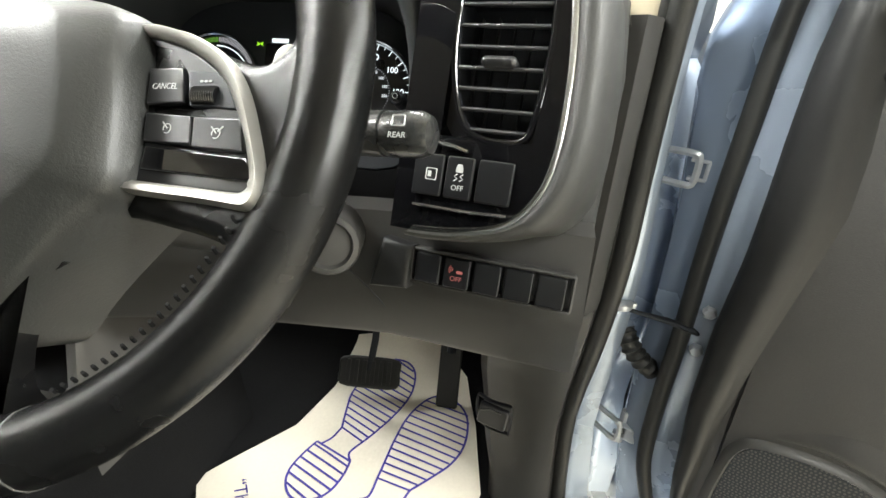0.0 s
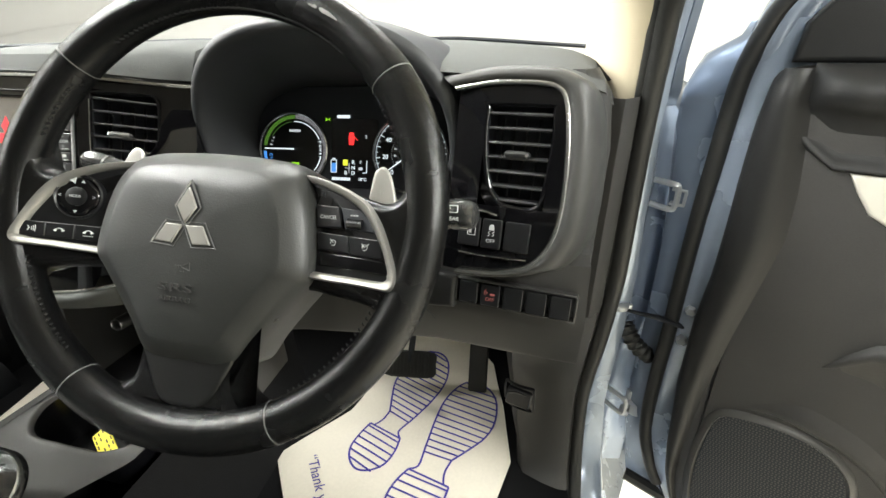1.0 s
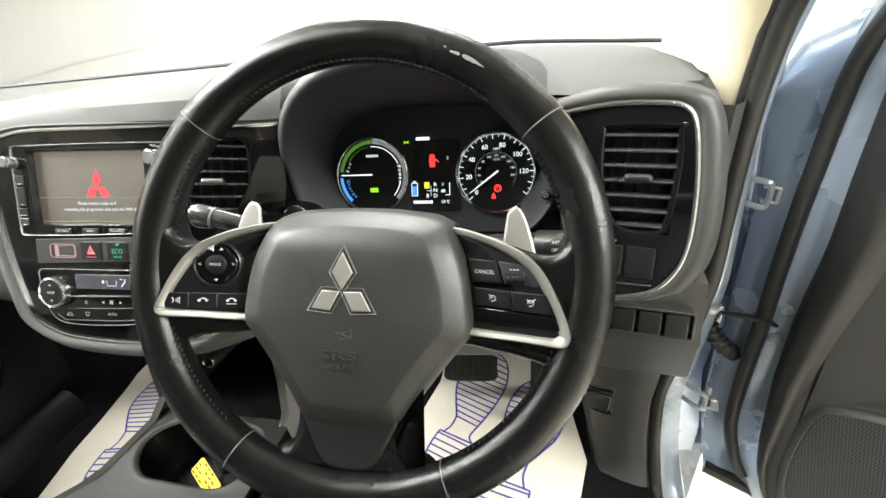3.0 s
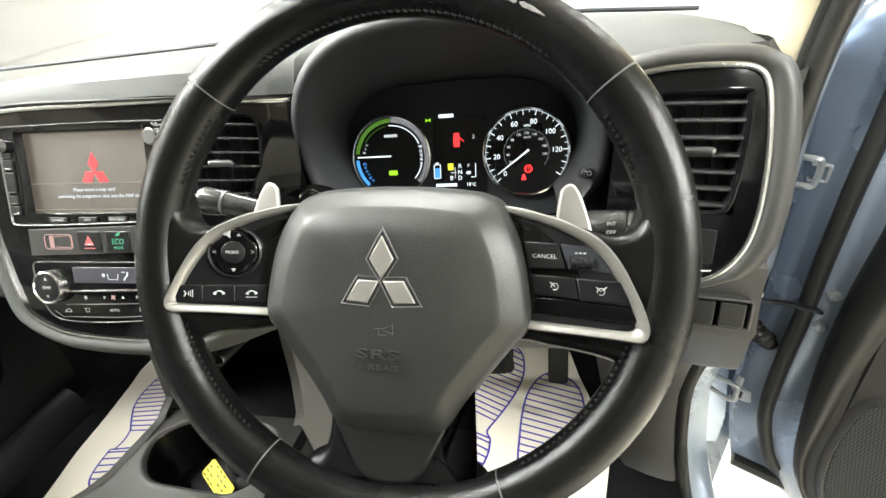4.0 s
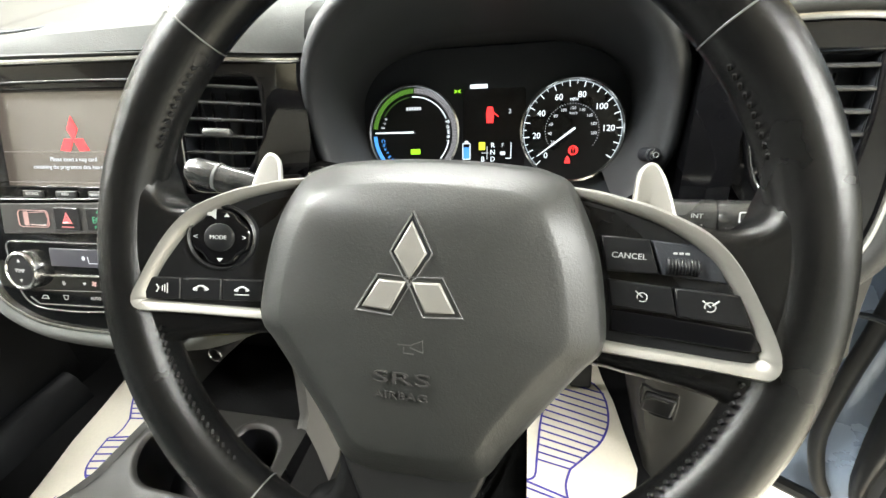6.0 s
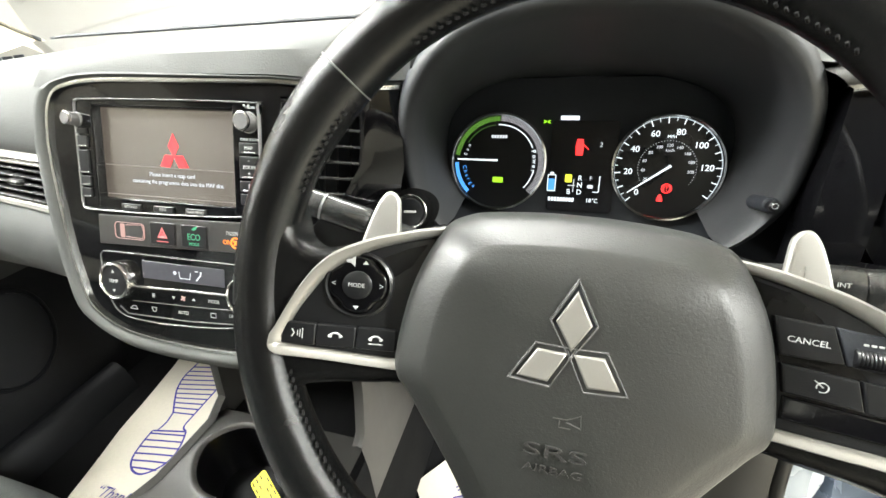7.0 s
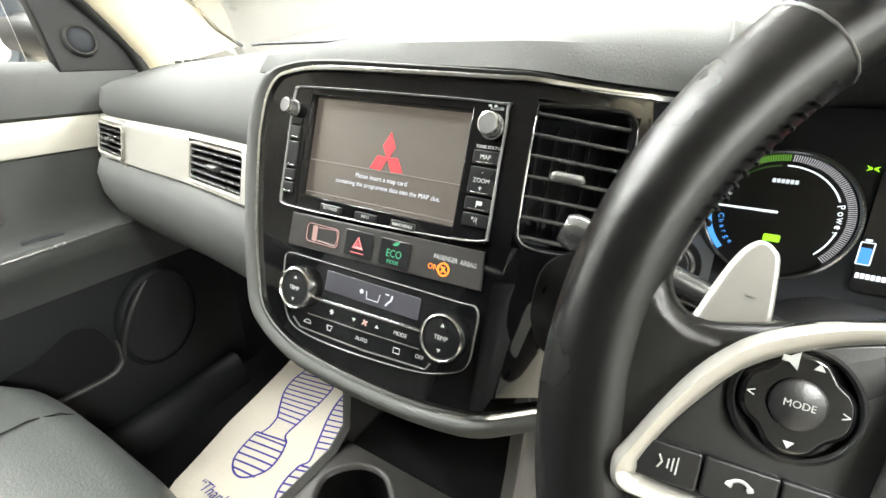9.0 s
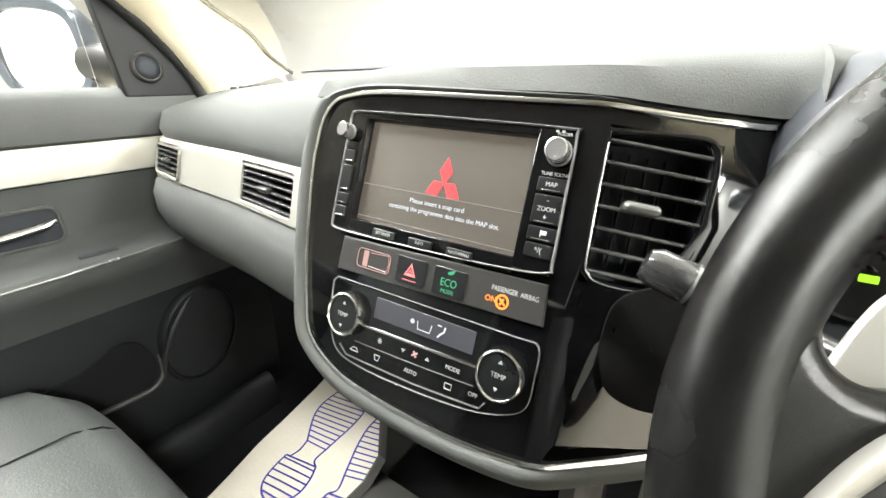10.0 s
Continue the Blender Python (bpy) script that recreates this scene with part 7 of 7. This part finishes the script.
for a in (0.203, 0.208, 0.215, 0.225, 0.24, 0.26, 0.29, 0.33, 0.40, 0.5, 0.65, 0.8, 0.95):
    f = lerp([0.203, 0.225, 0.30, 0.45, 0.95], [-0.003, 0.006, 0.022, 0.050, 0.060], a)
    zt = lerp([0.203, 0.221, 0.235, 0.30, 0.95], [0.997, 1.021, 1.043, 1.062, 1.065], a)
    th = min(0.012, (zt - 0.990) * 0.4)
    rows.append([dpt(a, z, w) for z, w in ((zt + 0.006, 0.095), (zt + 0.001, 0.098 + f), (zt - th * 0.3, 0.101 + f), (zt - th, 0.100 + f), (zt - th * 1.5, 0.096 + f * 0.7), (0.989, 0.0965 + f * 0.1), (0.984, 0.095))])
grid(bm, rows)
part("armrest", bm, M_DOORTRIM, trim, "moulded armrest with a pull recess", 60)
hm = DOOR @ Matrix.Translation((0.30, 1.10, 0.101))
bm = bmesh.new()
plate(bm, rrect(0.13, 0.05, 0.02), hm, 0.004, 0.0, 0.001)
part("handle_recess", bm, M_BLACK, trim)
bm = bmesh.new()
tube(bm, [hm @ Vector(p) for p in ((-0.055, -0.006, 0.003), (-0.02, 0.0, 0.012), (0.03, 0.0, 0.012), (0.055, 0.0, 0.003))], 0.009, 10, flat=0.7)
part("door_handle", bm, M_CHROME, trim, "chrome door handle")
# sail over the panel and the rolled front edge
bm = bmesh.new()
plate(bm, [(0.080, 1.338), (0.30, 1.338), (0.30, 1.55), (0.24, 1.525), (0.13, 1.435), (0.098, 1.397), (0.082, 1.375)], DOOR, 0.03, 0.085, 0.004)
part("sail_trim", bm, M_PLASTIC2, trim, "black corner trim")
bm = bmesh.new()
BZ = [0.62, 0.66, 0.714, 0.766, 0.893, 0.998, 1.087, 1.148, 1.208, 1.272, 1.325, 1.333]
BA = [0.128, 0.108, 0.092, 0.084, 0.072, 0.069, 0.073, 0.072, 0.070, 0.069, 0.073, 0.080]
BB = [0.136, 0.116, 0.104, 0.102, 0.105, 0.113, 0.123, 0.130, 0.125, 0.114, 0.104, 0.100]
rows = []
for z in np.linspace(0.62, 1.333, 40):
    a0, a1 = lerp(BZ, BA, z) - 0.004, lerp(BZ, BB, z)
    g = lerp([0.62, 0.75, 0.95, 1.32, 1.333], [0.3, 0.7, 1.0, 1.0, 0.4], z)
    rows.append([dpt(a0 + (a1 - a0) * k, z, 0.096 + w * g) for k, w in ((0.0, -0.012), (0.03, 0.0), (0.10, 0.008), (0.24, 0.014), (0.42, 0.017), (0.60, 0.0155), (0.76, 0.010), (0.88, 0.005), (1.0, 0.0022), (1.10, -0.001))])
grid(bm, rows)
part("edge_roll", bm, M_PLASTIC2, trim, "rolled front bolster", 80)
# speaker
so = fix(spline([(0.130, 0.862), (0.148, 0.877), (0.195, 0.884), (0.235, 0.878), (0.262, 0.862), (0.280, 0.835), (0.290, 0.78), (0.287, 0.70), (0.272, 0.645), (0.20, 0.632), (0.155, 0.638), (0.134, 0.68), (0.124, 0.75), (0.124, 0.82)], 4))
bm = bmesh.new()
rows = [[dpt(a, z, w) for a, z in r] for r, w in ((inset(so, -0.012), 0.098), (inset(so, -0.008), 0.104), (inset(so, -0.003), 0.106), (so, 0.102))]
grid(bm, rows, cv=True)
part("speaker_rim", bm, M_PLASTIC, trim, "moulded speaker rim", 60)
bm = bmesh.new()
plate(bm, so, DOOR, 0.004, 0.1025, 0.001)
gr = part("speaker_grille", bm, M_BLACK, trim, "perforated black speaker grille")
# raised web of the grille
bm = bmesh.new()
for j in range(44):
    for k in range(30):
        a, z = 0.118 + 0.0040 * (j + 0.5 * (k % 2)), 0.640 + 0.0084 * k
        inside = False
        for p, q in zip(so, so[1:] + so[:1]):
            if (p[1] > z) != (q[1] > z) and a < (q[0] - p[0]) * (z - p[1]) / (q[1] - p[1]) + p[0]:
                inside = not inside
        if inside:
            for dz in (0, 0.0042):
                q = [dpt(a + 0.0013 * math.cos(t) + (0.002 if dz else 0), z + dz + 0.0015 * math.sin(t), 0.1032) for t in (0.5, 1.57, 2.64, 3.67, 4.71, 5.76)]
                bm.faces.new([bm.verts.new(v) for v in q])
tagged(part("grille_dots", bm, M_PLASTIC, gr), kind="stuff")
# crease over the speaker
bm = bmesh.new()
cr = spline([(0.140, 0.893), (0.19, 0.912), (0.24, 0.904), (0.29, 0.880), (0.34, 0.83), (0.40, 0.76)], 4, False)
rows = []
for k, (a, z) in enumerate(cr):
    g = min(1, k / 6)
    rows.append([dpt(a, z + dz * (0.4 + 0.6 * g), 0.097 + w * g) for dz, w in ((0.030, 0.0), (0.012, 0.005), (0.002, 0.010), (-0.006, 0.009), (-0.016, 0.0))])
grid(bm, rows)
part("crease", bm, M_DOORTRIM, trim, smooth=80)
bm = bmesh.new()
tube(bm, [dpt(0.03, 0.575, 0.03), dpt(0.3, 0.545, 0.03), dpt(1.0, 0.545, 0.03)], 0.012, 8)
part("lower_seal", bm, M_RUBBER, dd)

# ---- passenger's door ----
PD = basis((-1.232, 0.0, 0.0), (0, 1, 0), n=(1, 0, 0))
pdr = thing("passenger_door", "closed front door with black panel and ivory band", "car door", (-1.24, 0.1, 0.62))


def wall_strip(name, prof, material, label, y0=0.66, y1=-0.8, n=12, curve=0.0):
    bm = bmesh.new()
    rows = []
    for y in np.linspace(y0, y1, n):
        rows.append([(-1.232 + w + curve * (y0 - y) ** 2, y, z) for z, w in prof])
    grid(bm, rows)
    return part(name, bm, material, pdr, label, 50)


wall_strip("upper_pad", [(1.338, -0.05), (1.342, -0.02), (1.340, 0.0), (1.325, 0.014), (1.29, 0.020), (1.262, 0.018), (1.256, 0.008)], M_DASH, "grained upper door pad")
wall_strip("ivory_band", [(1.258, 0.0), (1.256, 0.012), (1.25, 0.015), (1.21, 0.016), (1.203, 0.014), (1.200, 0.004)], M_CREAMBAND, "ivory trim band")
wall_strip("middle_panel", [(1.202, 0.0), (1.199, 0.008), (1.16, 0.012), (1.12, 0.012), (1.10, 0.016), (1.085, 0.040), (1.078, 0.075), (1.070, 0.085), (1.055, 0.086), (1.03, 0.07), (0.99, 0.035), (0.96, 0.022)], M_DOORMID, "moulded panel with armrest")
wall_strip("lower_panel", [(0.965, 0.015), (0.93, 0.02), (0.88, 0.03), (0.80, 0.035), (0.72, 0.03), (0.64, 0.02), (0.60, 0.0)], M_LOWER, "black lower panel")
bm = bmesh.new()
tube(bm, [(-1.150, 0.50, 1.078), (-1.144, 0.3, 1.070), (-1.142, -0.3, 1.066)], 0.0022, 6)
part("edge_bead", bm, M_WARMKNOB, pdr)
bm = bmesh.new()
plate(bm, rrect(0.17, 0.056, 0.014, 0.250, 1.135), PD, 0.004, 0.0145, 0.001)
part("handle_recess", bm, M_BLACK, pdr)
bm = bmesh.new()
ro = fix(rrect(0.178, 0.064, 0.017, 0.250, 1.135))
ring_band(bm, ro, inset(ro, 0.005), PD, 0.016, 0.006)
part("recess_rim", bm, M_PLASTIC, pdr)
bm = bmesh.new()
tube(bm, [(-1.220, 0.325, 1.140), (-1.208, 0.312, 1.138), (-1.203, 0.25, 1.132), (-1.205, 0.19, 1.130)], 0.010, 10, flat=0.6)
part("door_handle", bm, M_CHROME, pdr, "chrome door handle")
bm = bmesh.new()
plate(bm, rrect(0.055, 0.012, 0.003), basis((-1.175, 0.36, 1.079), (0, 1, 0), n=(0.15, 0, 1)), 0.004, 0.004, 0.001)
part("armrest_slot", bm, M_BLACK, pdr)
# door pocket: a flat near-black sheet for its shaded opening, and its lip
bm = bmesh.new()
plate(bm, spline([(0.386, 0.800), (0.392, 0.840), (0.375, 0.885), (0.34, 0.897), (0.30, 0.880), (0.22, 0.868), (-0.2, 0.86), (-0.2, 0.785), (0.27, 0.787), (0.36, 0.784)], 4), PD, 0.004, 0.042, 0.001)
part("pocket_shade", bm, M_CARPET_SHADE, pdr)
bm = bmesh.new()
lip = spline([(0.398, 0.845), (0.398, 0.805), (0.388, 0.787), (0.367, 0.777), (0.318, 0.778), (0.27, 0.780), (0.1, 0.775), (-0.2, 0.77)], 4, False)
tube(bm, [(-1.188, y, z) for y, z in lip], [0.002 + 0.0035 * min(1, k / 6) for k in range(len(lip))], 8)
part("pocket_lip", bm, M_PLASTIC, pdr)
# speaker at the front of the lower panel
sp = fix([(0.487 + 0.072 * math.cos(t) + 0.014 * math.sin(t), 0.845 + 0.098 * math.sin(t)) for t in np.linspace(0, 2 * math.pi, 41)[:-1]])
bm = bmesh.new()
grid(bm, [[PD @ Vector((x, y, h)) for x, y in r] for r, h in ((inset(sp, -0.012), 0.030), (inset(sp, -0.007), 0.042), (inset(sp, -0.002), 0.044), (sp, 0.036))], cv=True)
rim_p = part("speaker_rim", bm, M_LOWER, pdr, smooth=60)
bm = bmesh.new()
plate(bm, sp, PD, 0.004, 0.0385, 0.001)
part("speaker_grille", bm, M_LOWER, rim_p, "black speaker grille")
bm = bmesh.new()
tube(bm, [(-1.186, y, z) for y, z in spline([(0.482, 0.940), (0.462, 0.920), (0.435, 0.885), (0.409, 0.834), (0.397, 0.79)], 5, False)], [0.003 + 0.004 * math.sin(math.pi * k / 20) for k in range(21)], 8)
part("pocket_rib", bm, M_PLASTIC2, pdr)
# corner sail with tweeter
sail = thing("sail_panel", "black corner panel with round tweeter grille", "trim panel", (-1.215, 0.55, 1.34))
bm = bmesh.new()
plate(bm, [(0.479, 1.325), (0.615, 1.325), (0.60, 1.37), (0.558, 1.42), (0.495, 1.48), (0.462, 1.505)], basis((-1.222, 0, 0), (0, 1, 0), n=(1, 0, 0)), 0.02, 0.004, 0.003)
part("panel", bm, M_PLASTIC2, sail)
tw = basis((-1.218, 0.522, 1.374), (0, 1, 0), n=(1, -0.25, 0.1))
bm = bmesh.new()
lathe(bm, [(0.025, -0.006), (0.025, 0.005), (0.022, 0.008), (0.0195, 0.006)], tw, 40, False)
part("tweeter_ring", bm, M_PLASTIC, sail, smooth=60)
bm = bmesh.new()
lathe(bm, [(0.020, 0.0), (0.018, 0.0055), (0.009, 0.0075), (0.003, 0.008)], tw, 40)
part("tweeter_grille", bm, M_BLACK, sail, smooth=60)
bm = bmesh.new()
tube(bm, spline([(-1.216, 0.612, 1.32), (-1.216, 0.594, 1.367), (-1.214, 0.553, 1.42), (-1.21, 0.492, 1.48), (-1.205, 0.42, 1.535), (-1.17, 0.2, 1.66)], 5, False), 0.013, 10)
part("pillar_seal", bm, M_RUBBER, sail, smooth=80)
# side glass and mirror
bm = bmesh.new()
box(bm, basis((-1.258, -0.1, 1.50), (0, 1, 0), n=(1, 0, 0.10)), 1.10, 0.40, 0.004, 0.001)
gl = tagged(part("side_window", bm, M_GLASS), "clear glass of the passenger's door window", "window", kind="structure")
gl.visible_shadow = False
mir = thing("door_mirror", "dark blue-grey door mirror with pale reflection", "mirror", (-1.38, 0.45, 1.34))
mm = basis((-1.395, 0.430, 1.400), (0.8, 0.6, 0), n=(0.6, -0.8, 0.0)) @ Matrix.Diagonal((0.70, 0.92, 1, 1))
bm = bmesh.new()
mo = fix(spline([(-0.105, 0.0), (-0.095, 0.055), (-0.05, 0.078), (0.03, 0.078), (0.085, 0.060), (0.098, 0.0), (0.088, -0.055), (0.03, -0.075), (-0.06, -0.072), (-0.098, -0.045)], 4))
rows = [[mm @ Vector((x, y, h)) for x, y in r] for r, h in ((inset(mo, 0.004), -0.004), (inset(mo, 0.002), 0.004), (inset(mo, -0.016), 0.006), (inset(mo, -0.026), -0.02), (inset(mo, 0.0), -0.07), (inset(mo, 0.035), -0.095))]
vs = grid(bm, rows, cv=True)
bm.faces.new(vs[-1])
part("housing", bm, mat("mirror_paint", (0.05, 0.062, 0.08), 0.3, metal=0.3, coat=0.6), mir, smooth=60)
bm = bmesh.new()
plate(bm, inset(mo, 0.003), mm, 0.002, 0.0, 0.0004)
part("mirror_glass", bm, M_MIRROR, mir)
bm = bmesh.new()
tube(bm, [(-1.235, 0.53, 1.372), (-1.28, 0.515, 1.375), (-1.35, 0.49, 1.385)], 0.036, 14, flat=1.0)
part("foot", bm, M_PLASTIC2, mir)

# ---- windscreen ----
wsn = thing("windscreen", "clear windscreen with black edge line above the dashboard", "windscreen", (-0.5, 0.95, 1.34))
bm = bmesh.new()
ga, gb = [], []
for x in np.linspace(-1.235, 0.225, 14):
    bow = 0.09 * ((x - CARX) / 0.73) ** 2
    ga.append((x, 0.94 - bow, 1.335))
    gb.append((CARX + (x - CARX) * 0.88, 0.20 - bow * 0.7, 1.75))
mid = [tuple((Vector(a) * (1 - f) + Vector(b) * f)) for f in (0.5,) for a, b in zip(ga, gb)]
rows = [ga, mid, gb]
grid(bm, rows + [[tuple(Vector(p) + Vector((0, -0.003, -0.004))) for p in r] for r in rows[::-1]], cu=True)
pn = part("pane", bm, M_GLASS, wsn)
pn.visible_shadow = False
bm = bmesh.new()
tube(bm, [(x, 0.805, lerp([-1.15, -0.5, 0.0, 0.19], [1.371, 1.375, 1.369, 1.354], x)) for x in np.linspace(-1.15, 0.195, 20)], 0.0035, 6)
part("edge_line", bm, M_BLACK, wsn)
# defroster slots at the corner
ds = thing("defroster_grille", "dark toothed defroster slot at the dashboard corner", "air vent", (-1.14, 0.66, 1.365))
for k in range(6):
    bm = bmesh.new()
    tm = Matrix.Translation((-1.180 + 0.004 * k, 0.655 + 0.017 * k, 1.3385 + 0.0012 * k)) @ Matrix.Rotation(1.33, 4, "Z")
    plate(bm, [(-0.008, 0.004), (0.007, 0.004), (0.0055, -0.006), (0.003, -0.007)], tm, 0.010, 0.002, 0.0008)
    part("tooth", bm, M_BLACK, ds)

# ---- passenger seat ----
seat = thing("passenger_seat", "black leather front passenger seat", "car seat", (-0.9, 0.0, 0.57))
bm = bmesh.new()
rows = []
for f, y in ((0, 0.265), (0.2, 0.285), (0.5, 0.27), (1, 0.235), (2, 0.12), (3, -0.05), (4, -0.30)):
    zz = lerp([0, 0.2, 0.5, 1, 2, 3, 4], [0.70, 0.82, 0.875, 0.905, 0.925, 0.915, 0.90], f)
    rows.append([(x, y - 0.05 * abs((x + 0.905) / 0.25) ** 4 * (1 if f <= 1 else 0), zz + 0.02 * math.exp(-((abs(x + 0.905) - 0.20) / 0.045) ** 2) * min(1, f) - (0.05 if abs(x + 0.905) > 0.24 else 0)) for x in np.linspace(-1.16, -0.65, 24)])
grid(bm, rows)
part("cushion", bm, M_SEAT, seat, smooth=70)
bm = bmesh.new()
rows = []
for z, y, t in ((0.88, -0.28, 0.10), (1.05, -0.31, 0.11), (1.25, -0.37, 0.09), (1.40, -0.42, 0.06)):
    rows.append([(-0.905 + 0.25 * math.cos(a), y - t + t * math.sin(a), z) for a in np.linspace(0, 2 * math.pi, 29)[:-1]])
vs = grid(bm, rows, cv=True)
bm.faces.new(vs[-1])
part("backrest", bm, M_SEAT, seat, smooth=70)

bm = bmesh.new()
tube(bm, [(-0.99, 0.274, 0.866), (-0.985, 0.252, 0.894), (-0.982, 0.222, 0.910), (-0.978, 0.18, 0.9165), (-0.972, 0.12, 0.9255), (-0.965, -0.05, 0.916)], 0.0013, 6)
part("seam", bm, M_STITCH, seat)

# driver's seat and the rear of the cabin
def seat_shape(name, label, cx, y0, half):
    t = thing(name, label, "car seat", (cx, y0 - 0.2, 0.57))
    bm = bmesh.new()
    rows = []
    for z, y, w in ((0.88, y0, 0.10), (1.05, y0 - 0.03, 0.11), (1.25, y0 - 0.09, 0.09), (1.38, y0 - 0.14, 0.06), (1.42, y0 - 0.15, 0.03)):
        rows.append([(cx + half * math.cos(a), y - w + w * math.sin(a), z) for a in np.linspace(0, 2 * math.pi, 29)[:-1]])
    vs = grid(bm, rows, cv=True)
    bm.faces.new(vs[-1])
    part("backrest", bm, M_SEAT, t, smooth=70)
    bm = bmesh.new()
    box(bm, Matrix.Translation((cx, y0 - 0.02, 0.80)), half * 2, 0.50, 0.16, 0.04)
    part("cushion", bm, M_SEAT, t, smooth=70)


seat_shape("driver_seat", "black leather driver's seat behind the wheel", -0.11, -0.36, 0.25)
seat_shape("rear_bench", "black leather rear bench seat across the cabin", -0.505, -1.35, 0.66)
for sx, y0, y1 in ((-1.25, -0.8, -1.75), (0.24, -0.42, -1.75)):
    bm = bmesh.new()
    grid(bm, [[(sx, y, z) for y in np.linspace(y0, y1, 4)] for z in (0.57, 0.9, 1.25, 1.31)])
    tagged(part("rear_side_panel", bm, M_PLASTIC2), "black trim panel of the rear cabin side", "trim panel", kind="structure")
bm = bmesh.new()
grid(bm, [[(x, -1.75, z) for x in np.linspace(-1.25, 0.24, 5)] for z in (0.57, 1.0, 1.2, 1.31)])
tagged(part("rear_trim", bm, M_PLASTIC2), "black trim at the rear of the cabin", "trim panel", kind="structure")
for sx, y0 in ((-1.25, -0.45), (0.24, -0.50)):
    bm = bmesh.new()
    grid(bm, [[(sx + (0.06 if sx < -0.5 else -0.06) * f, y, 1.31 + 0.43 * f) for y in (y0, -1.1, -1.75)] for f in (0, 0.5, 1)])
    tagged(part("rear_side_window", bm, M_PRIVACY), "dark privacy glass of the rear side", "window", kind="structure")
bm = bmesh.new()
grid(bm, [[(x, -1.75 + 0.15 * f, 1.31 + 0.43 * f) for x in (-1.25, -0.5, 0.24)] for f in (0, 1)])
tagged(part("rear_window", bm, M_PRIVACY), "dark privacy glass of the tailgate", "window", kind="structure")
bm = bmesh.new()
grid(bm, [[(-1.244, y, z) for y in (0.30, 0.5, 0.7, 0.9, 1.09)] for z in (0.55, 0.8, 1.0, 1.2, 1.33)])
tagged(part("footwell_side", bm, M_CARPET_SHADE), "black carpeted side of the passenger's footwell", "carpet", kind="structure")

bm = bmesh.new()
grid(bm, [[(x, y, z) for y in np.linspace(0.62, -0.8, 8)] for x, z in ((-1.232, 0.63), (-1.215, 0.648), (-1.195, 0.648), (-1.18, 0.635), (-1.168, 0.60), (-1.165, 0.55))])
tagged(part("sill_trim", bm, M_LOWER, None, "", 60), "black plastic sill trim along the passenger's door", "sill trim", kind="structure")

# roof lining
bm = bmesh.new()
grid(bm, [[(x, y, 1.74 + 0.02 * math.cos((x - CARX) * 2)) for y in np.linspace(0.18, -1.6, 8)] for x in np.linspace(-1.14, 0.13, 10)])
ro = tagged(part("roof_lining", bm, M_LINING), "cream fabric roof lining of the cabin", "roof lining", kind="structure")
# housings and glowing diffusers of the added, unseen ceiling lamps
for lx, ly, _ in LIGHTS:
    t = thing("added_ceiling_light", "added unseen white light under the ceiling", "ceiling light", (lx, ly, 3.4), "ceiling strip lights")
    bm = bmesh.new()
    box(bm, Matrix.Translation((lx, ly, 3.42)), 1.6, 0.6, 0.12, 0.01)
    part("housing", bm, M_WALL, t)
    bm = bmesh.new()
    box(bm, Matrix.Translation((lx, ly, 3.355)), 1.5, 0.5, 0.01, 0.002)
    part("diffuser", bm, G_LAMP, t)
